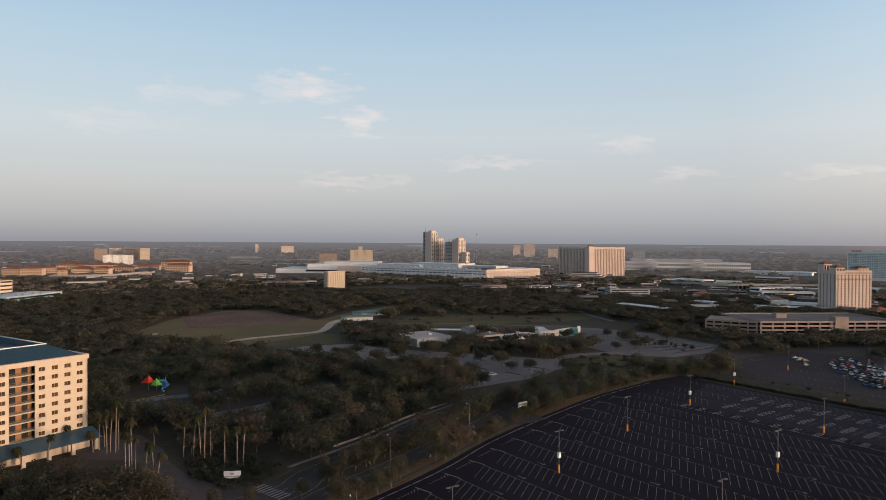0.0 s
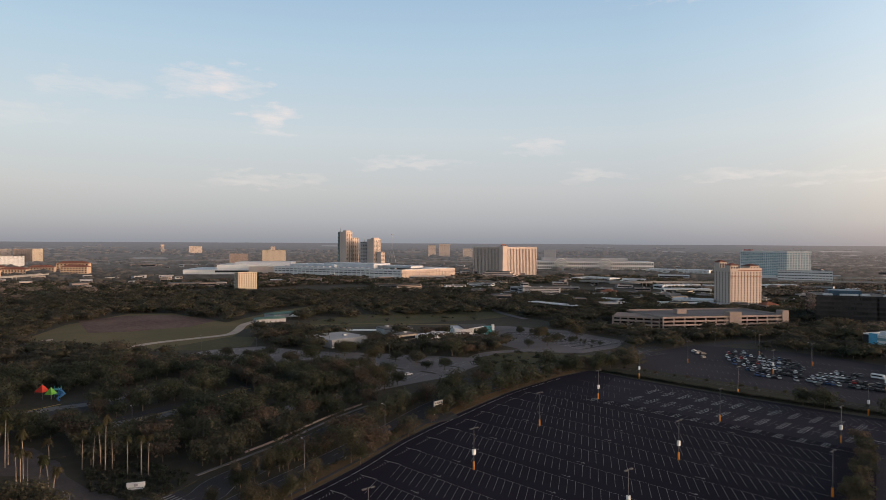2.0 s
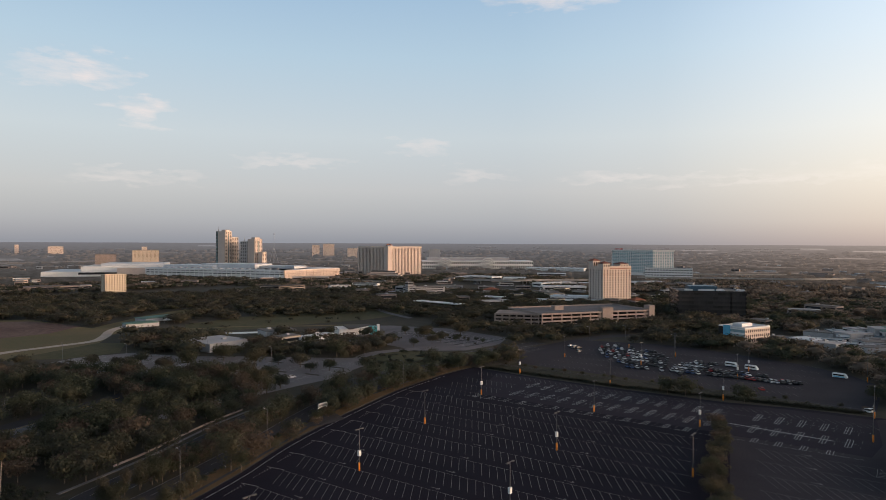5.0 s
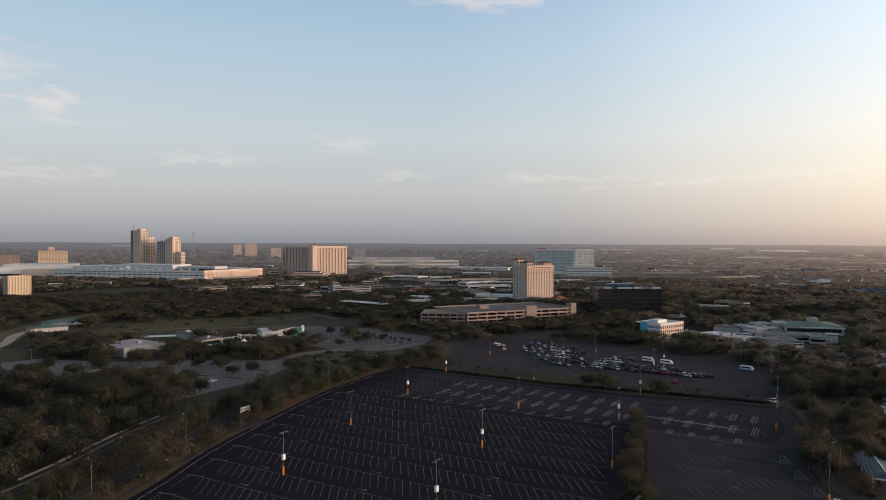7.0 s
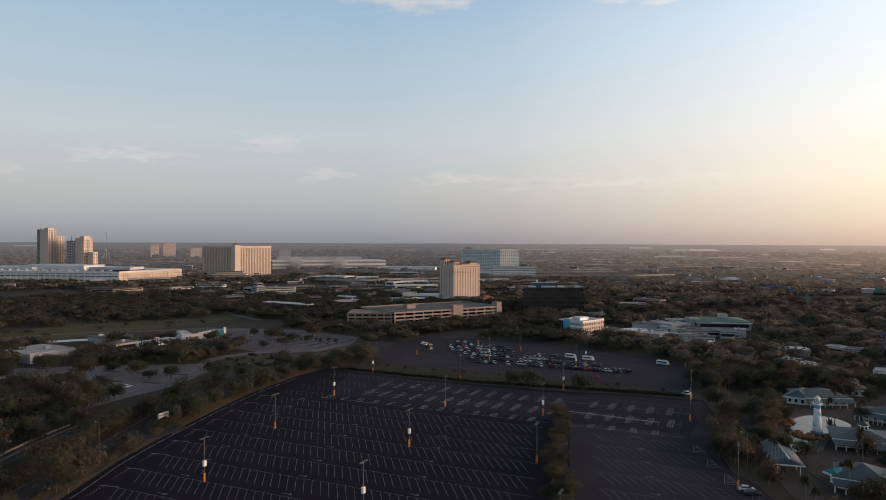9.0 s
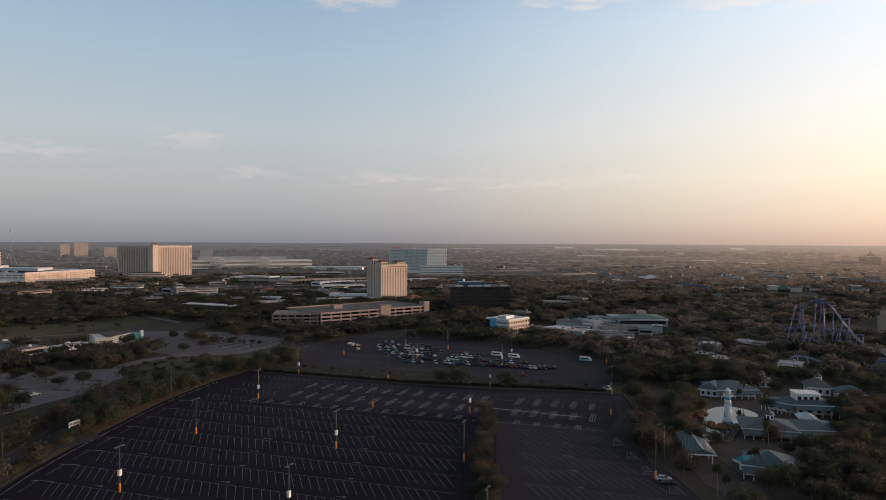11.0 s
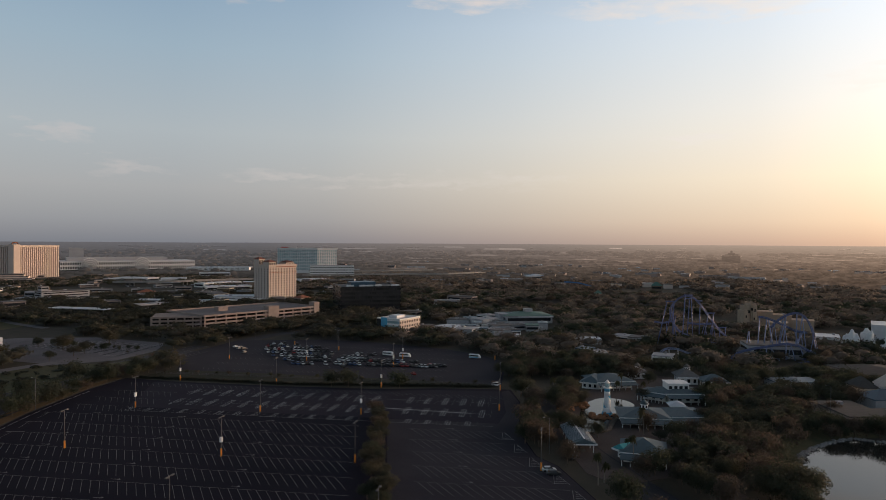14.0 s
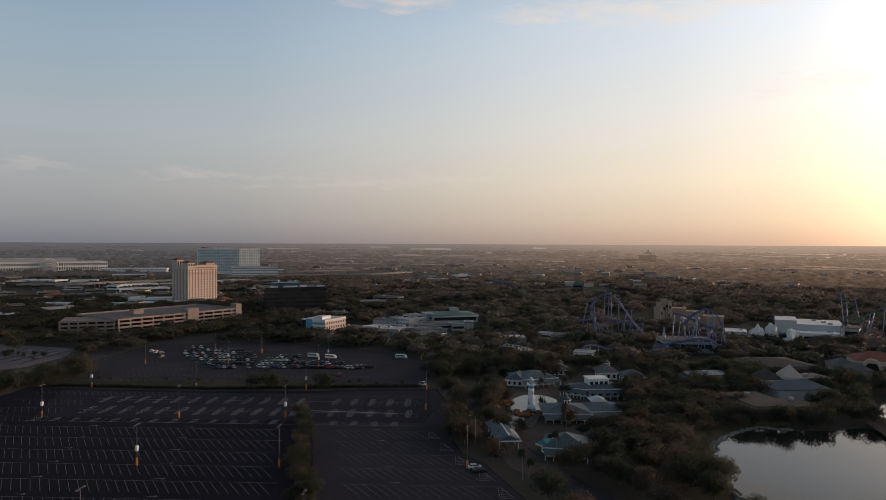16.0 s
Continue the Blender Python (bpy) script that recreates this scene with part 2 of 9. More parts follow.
WHITE_METAL = material("white_metal_roof", (0.60, 0.61, 0.63), (0.48, 0.50, 0.53), 0.5, 0.1, scale=0.3, big=0.04)
PINK = material("pink_stucco", (0.64, 0.53, 0.46), (0.56, 0.46, 0.40), 0.85, scale=0.5, big=0.05)
SANDSTONE = material("mock_sandstone", (0.46, 0.36, 0.27), (0.36, 0.28, 0.21), 0.9, scale=0.6, big=0.08, bump=0.2)
TAN = material("tan_stucco", (0.34, 0.275, 0.245), (0.275, 0.225, 0.20), 0.85, scale=0.5, big=0.05)
GREY_WALL = material("grey_wall", (0.42, 0.42, 0.43), (0.34, 0.34, 0.35), 0.8, scale=0.5, big=0.05)
ORANGE_STUCCO = material("orange_stucco", (0.58, 0.42, 0.30), (0.50, 0.36, 0.26), 0.85, scale=0.5, big=0.05)
RED_TILES = material("dark_red_tiles", (0.26, 0.115, 0.085), (0.19, 0.085, 0.065), 0.85, scale=0.8, big=0.08)
TERRACOTTA = material("terracotta_tiles", (0.34, 0.14, 0.085), (0.25, 0.105, 0.07), 0.8, scale=1.0, big=0.1, bump=0.2)
BLUE_ROOF = material("blue_metal_roof", (0.035, 0.085, 0.13), (0.028, 0.066, 0.10), 0.45, 0.2, scale=0.7, big=0.1)
TEAL_ROOF = material("teal_roof", (0.088, 0.130, 0.148), (0.062, 0.096, 0.112), 0.7, scale=1.2, big=0.15, bump=0.2)
GREEN_ROOF = material("green_roof", (0.10, 0.20, 0.16), (0.075, 0.15, 0.125), 0.7, scale=1.0, big=0.15)
GREY_ROOF = material("gravel_roof", (0.20, 0.19, 0.185), (0.13, 0.125, 0.12), 0.9, scale=0.6, big=0.06, bump=0.1)
DARK_ROOF = material("dark_roof", (0.075, 0.068, 0.064), (0.11, 0.10, 0.092), 0.85, scale=0.6, big=0.06)
GLASS = material("window_glass", (0.020, 0.022, 0.026), (0.035, 0.036, 0.04), 0.12, 0.0, scale=0.5, big=0.1, spread=0.3, spec=0.28)
GLASS_BROWN = material("bronze_glass", (0.060, 0.036, 0.020), (0.100, 0.062, 0.034), 0.2, 0.0, scale=0.9, big=0.3, spread=0.35, spec=0.2)
GLASS_BLUE = material("blue_glass", (0.27, 0.39, 0.41), (0.32, 0.45, 0.47), 0.25, 0.0, scale=0.3, big=0.05, spread=0.25)
GLASS_BLACK = material("black_glass", (0.022, 0.022, 0.024), (0.035, 0.034, 0.034), 0.2, 0.0, scale=0.3, big=0.05, spread=0.3)
# near-black colour stands in for the shade inside buildings and openings
DARK = material("shade_black_interior", (0.02, 0.018, 0.017), (0.035, 0.032, 0.03), 0.9, scale=0.6)
BALCONY = material("orange_brown_wall", (0.34, 0.18, 0.085), (0.26, 0.14, 0.07), 0.8, scale=0.6)
STEEL = material("galvanised_steel", (0.42, 0.42, 0.42), (0.33, 0.33, 0.33), 0.5, 0.6, scale=2.0)
POLE_STEEL = material("weathered_pole_steel", (0.15, 0.15, 0.155), (0.10, 0.10, 0.105), 0.6, 0.3, scale=2.0)
DARK_STEEL = material("dark_steel", (0.06, 0.06, 0.065), (0.09, 0.09, 0.095), 0.6, 0.15, scale=2.0)
ORANGE = material("orange_paint", (0.85, 0.30, 0.03), (0.72, 0.24, 0.03), 0.6, scale=2.0)
WHITE_PAINT = material("white_paint", (0.80, 0.80, 0.79), (0.70, 0.70, 0.69), 0.55, scale=1.0, big=0.2)
BLUE_PAINT = material("blue_paint", (0.06, 0.22, 0.48), (0.05, 0.18, 0.40), 0.55, scale=1.0, big=0.2)
SKY_PAINT = material("light_blue_paint", (0.10, 0.42, 0.62), (0.08, 0.34, 0.52), 0.55, scale=1.0, big=0.2)
COASTER_BLUE = material("coaster_steel", (0.095, 0.125, 0.25), (0.125, 0.155, 0.30), 0.5, 0.1, scale=0.8, big=0.1)
COASTER_PALE = material("pale_coaster_steel", (0.22, 0.27, 0.42), (0.17, 0.22, 0.35), 0.5, 0.1, scale=0.8, big=0.1)
RED = material("red_cloth", (0.55, 0.06, 0.04), (0.42, 0.05, 0.03), 0.8, scale=1.0)
GREEN_CLOTH = material("green_cloth", (0.20, 0.50, 0.08), (0.16, 0.40, 0.06), 0.8, scale=1.0)
TEAL_PAINT = material("teal_paint", (0.06, 0.36, 0.38), (0.05, 0.28, 0.30), 0.6, scale=1.0)
RUBBER = material("rubber", (0.02, 0.02, 0.02), (0.03, 0.03, 0.03), 0.8, scale=4.0)
WOOD = material("weathered_wood", (0.19, 0.15, 0.115), (0.13, 0.10, 0.08), 0.85, scale=2.0, big=0.3)
CAR_PAINTS = [(material("car_paint_" + n, c, tuple(k * 0.9 for k in c), 0.42, 0.0, scale=0.5, spec=0.3), n) for n, c in (
    ("white", (0.68, 0.68, 0.68)), ("silver", (0.42, 0.43, 0.44)), ("grey", (0.13, 0.135, 0.14)), ("black", (0.025, 0.025, 0.028)),
    ("red", (0.32, 0.03, 0.03)), ("blue", (0.05, 0.09, 0.20)))]
WATER = material("still_water", (0.020, 0.022, 0.020), (0.030, 0.030, 0.026), 0.05, scale=0.15, big=0.02, where="Position", spec=0.13)


def haze_glow_material(name, shade):
    """The plain on the horizon: streaks of wood and pale field; its faint glow paints in the haze of far air, warmer
    towards the sun.
    """
    m = bpy.data.materials.new(name)
    m.use_nodes = True
    n = Nodes(m.node_tree)
    out, pr = n.add("ShaderNodeOutputMaterial"), n.add("ShaderNodeBsdfPrincipled")
    n.link(pr.outputs[0], out.inputs[0])
    xyz = n.add("ShaderNodeSeparateXYZ")
    n.link(n.add("ShaderNodeNewGeometry").outputs["Position"], xyz.inputs[0])
    x, y, z = xyz.outputs
    bear = n.math("ARCTAN2", x, y)
    vec = n.add("ShaderNodeCombineXYZ")
    n.link(n.math("MULTIPLY", bear, 95.0), vec.inputs[0])
    
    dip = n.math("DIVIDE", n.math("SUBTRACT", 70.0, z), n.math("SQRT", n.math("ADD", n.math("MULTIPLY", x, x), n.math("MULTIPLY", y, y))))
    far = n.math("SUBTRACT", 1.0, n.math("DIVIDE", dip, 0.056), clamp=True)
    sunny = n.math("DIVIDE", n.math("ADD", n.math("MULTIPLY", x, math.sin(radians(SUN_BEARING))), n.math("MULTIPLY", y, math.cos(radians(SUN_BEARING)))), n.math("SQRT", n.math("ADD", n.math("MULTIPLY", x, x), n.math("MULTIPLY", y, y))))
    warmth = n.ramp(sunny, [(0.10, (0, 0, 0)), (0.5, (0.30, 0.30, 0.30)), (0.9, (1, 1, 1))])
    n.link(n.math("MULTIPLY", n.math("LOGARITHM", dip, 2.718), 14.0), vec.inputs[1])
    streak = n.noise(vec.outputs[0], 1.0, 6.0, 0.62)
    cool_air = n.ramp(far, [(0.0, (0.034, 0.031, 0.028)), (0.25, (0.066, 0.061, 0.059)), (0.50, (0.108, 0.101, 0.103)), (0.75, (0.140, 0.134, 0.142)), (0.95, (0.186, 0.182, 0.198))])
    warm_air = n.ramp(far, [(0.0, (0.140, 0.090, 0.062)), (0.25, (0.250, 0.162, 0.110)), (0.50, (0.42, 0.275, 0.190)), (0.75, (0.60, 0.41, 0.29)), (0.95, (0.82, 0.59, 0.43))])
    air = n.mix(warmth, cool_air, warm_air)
    speck_at = n.add("ShaderNodeVectorMath")
    speck_at.operation = "MULTIPLY"
    speck_at.inputs[1].default_value = (4.0, 2.5, 1.0)
    n.link(vec.outputs[0], speck_at.inputs[0])
    crowns = n.noise(speck_at.outputs[0], 1.0, 3.0, 0.6)
    streak = n.math("ADD", n.math("MULTIPLY", streak, 0.7), n.math("MULTIPLY", crowns, 0.3))
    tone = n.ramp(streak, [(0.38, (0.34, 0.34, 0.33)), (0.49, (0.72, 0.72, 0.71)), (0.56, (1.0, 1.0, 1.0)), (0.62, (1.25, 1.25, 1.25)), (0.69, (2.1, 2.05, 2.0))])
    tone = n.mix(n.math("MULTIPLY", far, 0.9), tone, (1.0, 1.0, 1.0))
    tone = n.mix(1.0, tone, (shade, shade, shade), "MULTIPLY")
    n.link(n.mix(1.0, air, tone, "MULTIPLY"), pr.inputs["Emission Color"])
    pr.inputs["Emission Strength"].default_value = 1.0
    pr.inputs["Base Color"].default_value = (0.05, 0.045, 0.04, 1)
    pr.inputs["Roughness"].default_value = 1.0
    pr.inputs["Specular IOR Level"].default_value = 0.0
    return m


# one haze emission at four strengths: plain, crowns, roofs, walls
FAR_WOODS = haze_glow_material("haze_glow_plain", 1.0)
FAR_CROWNS = haze_glow_material("haze_glow_crowns", 0.84)
FAR_ROOFS = haze_glow_material("haze_glow_roofs", 1.7)
FAR_WALLS = haze_glow_material("haze_glow_walls", 0.62)


# ---- ways to build ----
def mesh_of(name, bm, mat):
    me = bpy.data.meshes.new(name)
    bm.normal_update()
    bm.to_mesh(me)
    bm.free()
    for m in mat if isinstance(mat, (list, tuple)) else (mat,):
        me.materials.append(m)
    return me


def thing(name, label, category, m=None, group="", kind=""):
    """An Empty that carries the parts of one thing."""
    ob = tagged(new(name), label, category, group, kind)
    ob.empty_display_size = 0.5
    if m is not None:
        ob.matrix_basis = m
    return ob


def part(name, bm, mat, parent, label="", m=None):
    ob = new(name, bm if isinstance(bm, bpy.types.Mesh) else mesh_of(name, bm, mat))
    ob.parent = parent
    if m is not None:
        ob.matrix_basis = m
    return tagged(ob, label)


def lone(name, bm, mat, label, category, m=None, group="", kind=""):
    """A thing or a piece of the setting that is one mesh."""
    ob = tagged(new(name, mesh_of(name, bm, mat)), label, category, group, kind)
    if m is not None:
        ob.matrix_basis = m
    return ob


def box(bm, x0, y0, z0, x1, y1, z1, mi=0, m=None):
    vs = [bm.verts.new(Vector(c) if m is None else m @ Vector(c)) for c in
          ((x0, y0, z0), (x1, y0, z0), (x1, y1, z0), (x0, y1, z0), (x0, y0, z1), (x1, y0, z1), (x1, y1, z1), (x0, y1, z1))]
    for f in ((3, 2, 1, 0), (4, 5, 6, 7), (0, 1, 5, 4), (1, 2, 6, 5), (2, 3, 7, 6), (3, 0, 4, 7)):
        bm.faces.new([vs[i] for i in f]).material_index = mi
    return bm


def tube(bm, a, b, r0, r1=None, n=7, mi=0, caps=True):
    """A tapered round bar from a to b."""
    a, b = Vector(a), Vector(b)
    r1 = r0 if r1 is None else r1
    q = (b - a).to_track_quat("Z", "Y").to_matrix()
    ra, rb = [], []
    for i in range(n):
        c, s = math.cos(2 * math.pi * i / n), math.sin(2 * math.pi * i / n)
        ra.append(bm.verts.new(a + q @ Vector((c * r0, s * r0, 0))))
        rb.append(bm.verts.new(b + q @ Vector((c * r1, s * r1, 0))))
    for i in range(n):
        f = bm.faces.new((ra[i], ra[(i + 1) % n], rb[(i + 1) % n], rb[i]))
        f.material_index, f.smooth = mi, True
    if caps:
        bm.faces.new(ra[::-1]).material_index = mi
        bm.faces.new(rb).material_index = mi
    return bm


def rail(bm, pts, r, n=6, mi=0):
    """A bent round bar through points, one closed skin."""
    pts, rings = [Vector(p) for p in pts], []
    for i, p in enumerate(pts):
        d = (pts[min(i + 1, len(pts) - 1)] - pts[max(i - 1, 0)]).normalized()
        s = d.cross(Vector((0, 0, 1)))
        s = s.normalized() if s.length > 0.05 else Vector((1, 0, 0))
        u = s.cross(d).normalized()
        rings.append([bm.verts.new(p + (s * math.cos(2 * math.pi * k / n) + u * math.sin(2 * math.pi * k / n)) * r) for k in range(n)])
    for q, w in zip(rings, rings[1:]):
        for k in range(n):
            f = bm.faces.new((q[k], q[(k + 1) % n], w[(k + 1) % n], w[k]))
            f.material_index, f.smooth = mi, True
    for cap in (rings[0][::-1], rings[-1]):
        bm.faces.new(cap).material_index = mi
    bmesh.ops.recalc_face_normals(bm, faces=bm.faces)
    return bm


def prism(bm, pts, z0, z1, mi=0):
    """An upright slab over a polygon of plan points."""
    area = sum(a[0] * b[1] - b[0] * a[1] for a, b in zip(pts, pts[1:] + pts[:1]))
    pts = pts if area > 0 else pts[::-1]
    lo, hi = [bm.verts.new((x, y, z0)) for x, y in pts], [bm.verts.new((x, y, z1)) for x, y in pts]
    bm.faces.new(hi).material_index = mi
    for i in range(len(pts)):
        j = (i + 1) % len(pts)
        bm.faces.new((lo[i], lo[j], hi[j], hi[i])).material_index = mi
    return bm


def ribbon(bm, pts, width, z0, z1, mi=0, closed=False):
    """A strip of road, kerb or wall along a line of plan points."""
    p = [Vector((x, y)) for x, y in pts]
    left, right = [], []
    for i, c in enumerate(p):
        a, b = p[max(i - 1, 0)], p[min(i + 1, len(p) - 1)]
        d = (b - a).normalized()
        s = Vector((-d.y, d.x)) * width / 2
        left.append(c + s)
        right.append(c - s)
    rows = [[bm.verts.new((v.x, v.y, z)) for v in side] for side, z in ((left, z1), (right, z1), (left, z0), (right, z0))]
    for i in range(len(p) - 1):
        for a, b in ((0, 1), (2, 0), (1, 3)):
            bm.faces.new((rows[a][i], rows[b][i], rows[b][i + 1], rows[a][i + 1])).material_index = mi
    for i in (0, -1):
        bm.faces.new((rows[0][i], rows[1][i], rows[3][i], rows[2][i])).material_index = mi
    bmesh.ops.recalc_face_normals(bm, faces=bm.faces)
    return bm


def smooth_line(pts, steps=8):
    """A curve through plan or space points (Catmull-Rom)."""
    p = [Vector(q) for q in pts]
    p = [2 * p[0] - p[1]] + p + [2 * p[-1] - p[-2]]
    out = []
    for i in range(1, len(p) - 2):
        for k in range(steps):
            t = k / steps
            a, b, c, d = p[i - 1:i + 3]
            out.append(0.5 * ((2 * b) + (c - a) * t + (2 * a - 5 * b + 4 * c - d) * t * t + (3 * b - 3 * c + d - a) * t ** 3))
    return [tuple(q) for q in out] + [tuple(p[-2])]


def hip(bm, x0, y0, x1, y1, z, h, over=0.6, gable=False, mi=0, thick=0.25):
    """A hipped or gabled roof over a rectangle, its ridge along the longer side."""
    x0, y0, x1, y1 = x0 - over, y0 - over, x1 + over, y1 + over
    w, d = x1 - x0, y1 - y0
    if w >= d:
        k = 0 if gable else d / 2
        r = [(x0 + k, (y0 + y1) / 2), (x1 - k, (y0 + y1) / 2)]
        quads = ((0, 1, "r1", "r0"), (1, 2, "r1"), (2, 3, "r0", "r1"), (3, 0, "r0"))
    else:
        k = 0 if gable else w / 2
        r = [((x0 + x1) / 2, y0 + k), ((x0 + x1) / 2, y1 - k)]
        quads = ((0, 1, "r0"), (1, 2, "r1", "r0"), (2, 3, "r1"), (3, 0, "r0", "r1"))
    box(bm, x0, y0, z - thick, x1, y1, z, mi)
    c = [bm.verts.new((x, y, z + 0.004)) for x, y in ((x0, y0), (x1, y0), (x1, y1), (x0, y1))]
    rv = {"r0": bm.verts.new((*r[0], z + h)), "r1": bm.verts.new((*r[1], z + h))}
    for q in quads:
        bm.faces.new([c[i] if isinstance(i, int) else rv[i] for i in q]).material_index = mi
    return bm


def frame_on(a, b, z=0.0):
    """The pose of a building whose front runs from its left corner a to its right corner b; x along it, y into it."""
    x = Vector((b[0] - a[0], b[1] - a[1], 0)).normalized()
    return Matrix(((x.x, -x.y, 0, a[0]), (x.y, x.x, 0, a[1]), (0, 0, 1, z), (0, 0, 0, 1)))


def dist(a, b):
    return math.hypot(b[0] - a[0], b[1] - a[1])


def inside(p, poly):
    x, y, hit = p[0], p[1], False
    j = len(poly) - 1
    for i in range(len(poly)):
        (xi, yi), (xj, yj) = poly[i], poly[j]
        if (yi > y) != (yj > y) and x < (xj - xi) * (y - yi) / (yj - yi) + xi:
            hit = not hit
        j = i
    return hit


PANES = {}


def pane_mesh(w, h, mat, name="window_pane"):
    key = (round(w, 2), round(h, 2), mat.name, name)
    if key not in PANES:
        PANES[key] = mesh_of(name, box(bmesh.new(), -w / 2, 0, -h / 2, w / 2, 0.06, h / 2), mat)
    return PANES[key]


def side_frame(side, w, d):
    """Facade space (along, inwards, up) to the building's space."""
    if side == "front":
        return Matrix.Identity(4)
    if side == "right":
        return Matrix.Translation((w, 0, 0)) @ Matrix.Rotation(radians(90), 4, "Z")
    if side == "left":
        return Matrix.Translation((0, d, 0)) @ Matrix.Rotation(radians(-90), 4, "Z")
    return Matrix.Translation((w, d, 0)) @ Matrix.Rotation(radians(180), 4, "Z")


def facade(par, side, w, d, z0, z1, cols, rows, ww, wh, wall, glass, thick=0.4, name="wall", pane_name="window", lift=0.0, skip=(), u0=0.0, u1=None):
    """A wall with real openings, and a pane in each."""
    f = side_frame(side, w, d)
    length = w if side in ("front", "back") else d
    u1 = length if u1 is None else u1
    cw, rh = (u1 - u0) / cols, (z1 - z0) / rows
    bm = bmesh.new()
    zc = [z0 + rh * (r + 0.5) + lift for r in range(rows)]
    edges = [z0] + [v for z in zc for v in (z - wh / 2, z + wh / 2)] + [z1]
    for i in range(0, len(edges), 2):
        if edges[i + 1] - edges[i] > 0.02:
            box(bm, u0, 0, edges[i], u1, thick, edges[i + 1], 0, f)
    for z in zc:
        xs = [u0]
        for c in range(cols):
            m = u0 + cw * (c + 0.5)
            xs += [m - ww / 2, m + ww / 2]
        xs.append(u1)
        for i in range(0, len(xs), 2):
            if xs[i + 1] - xs[i] > 0.02:
                box(bm, xs[i], 0.003, z - wh / 2, xs[i + 1], thick, z + wh / 2, 0, f)
    ob = part(name, bm, wall, par)
    me = pane_mesh(ww, wh, glass, pane_name)
    for r, z in enumerate(zc):
        for c in range(cols):
            if (r, c) in skip:
                continue
            part(pane_name, me, None, par, m=f @ Matrix.Translation((u0 + cw * (c + 0.5), thick * 0.6, z)))
    return ob


def block(name, label, a, b, d, h, wall, roof, cols, rows, ww, wh, glass=None, sides=("front", "right", "left"), category="building", parapet=0.8, base=0.0, thick=0.4, group=""):
    """A flat-roofed building with windowed walls; its front runs from a to b."""
    w = dist(a, b)
    par = thing(name, label, category, frame_on(a, b), group)
    glass = glass or GLASS
    per = w / cols
    for s in ("front", "right", "left", "back"):
        length = w if s in ("front", "back") else d
        if s in sides:
            o = 0.0 if s == "front" or s == "back" else thick
            facade(par, s, w, d, base, h, max(1, round((length - 2 * o) / per)), rows, ww, wh, wall, glass, thick, u0=o, u1=length - o)
        else:
            o = 0.0 if s in ("front", "back") else thick
            part("wall", box(bmesh.new(), o, 0, base, length - o, thick, h, 0, side_frame(s, w, d)), wall, par)
    part("core", box(bmesh.new(), thick + 0.1, thick + 0.1, 0, w - thick - 0.1, d - thick - 0.1, h - 0.3), DARK, par)
    bm = bmesh.new()
    box(bm, thick, thick, h - 0.25, w - thick, d - thick, h + 0.05)
    part("roof", bm, roof, par)
    bm = bmesh.new()
    for q in ((-0.05, -0.05, w + 0.05, thick), (-0.05, d - thick, w + 0.05, d), (-0.05, thick, thick, d - thick), (w - thick, thick, w + 0.05, d - thick)):
        box(bm, q[0], q[1], h + 0.002, q[2], q[3], h + parapet)
    part("parapet", bm, wall, par)
    return par, w


# ---- ground, roads and car parks ----
ROW, UP = Vector((0.605, -0.796)), Vector((0.796, 0.605))  # along the parking rows; across them, away from the camera


def rc(n, d):
    """A plan point from its place across and along the parking rows."""
    p = UP * n + ROW * d
    return (p.x, p.y)


def flat(name, pts, z, mat, label, category="", kind="structure"):
    """A paved or planted area: a thin slab with its top at z."""
    return lone(name, prism(bmesh.new(), pts, -0.3, z), mat, label, category, kind=kind)


bm = bmesh.new()
for r0, r1, m in ((0.0, 900.0, 24), (900.0, 4850.0, 24)):
    for i in range(72):
        a0, a1 = 2 * math.pi * i / 72, 2 * math.pi * (i + 1) / 72
        q = [(r0 * math.cos(a0), r0 * math.sin(a0), -0.02), (r1 * math.cos(a0), r1 * math.sin(a0), -0.02),
             (r1 * math.cos(a1), r1 * math.sin(a1), -0.02), (r0 * math.cos(a1), r0 * math.sin(a1), -0.02)]
        bm.faces.new([bm.verts.new(c) for c in (q if r0 else q[1:3] + q[:1])])
bmesh.ops.remove_doubles(bm, verts=bm.verts, dist=0.01)
bmesh.ops.recalc_face_normals(bm, faces=bm.faces)
lone("ground", bm, GROUND, "scrubby green and brown ground reaching the horizon", "ground", kind="structure")

LOT = [rc(-70, -130)] + [rc(n, d) for n, d in ((94.9, -157.8), (127.6, -168.3), (158, -181), (194.7, -192), (245, -204.5), (289, -210), (318, -209),
       (314, -176), (313, -122), (315, -74), (321, -49), (324, -14), (300, -9), (279.6, -6.6), (257, -8.9), (224.3, -1.1), (214.8, 5.9), (186.6, 15.9), (120, 40), (-70, 110))]
flat("car_park", LOT, 0.04, ASPHALT, "empty dark asphalt car park with painted angled bays", "car park")
ZONE = [rc(n, d) for n, d in ((264, -172), (312, -190), (309, -122), (311, -74), (317, -49), (319, -18), (280, -14), (262, -16))]
lone("sealed_patch", prism(bmesh.new(), ZONE, 0.02, 0.046), ASPHALT_BLUE, "bluish sealed asphalt with accessible bays", "car park", kind="structure")

RIGHT_PART = [rc(n, d) for n, d in ((-60, 14), (120, -27.3), (184, -42), (262, -60), (262, -17), (280, -15), (318, -19), (322, -15), (300, -9.4), (279.6, -7.0), (257, -9.3), (224.3, -1.5), (214.8, 5.5), (186.6, 15.5), (120, 39.6), (-60, 105))]
lone("worn_patch", prism(bmesh.new(), RIGHT_PART, 0.02, 0.045), ASPHALT_WORN, "older greyer asphalt beyond the planted island", "car park", kind="structure")

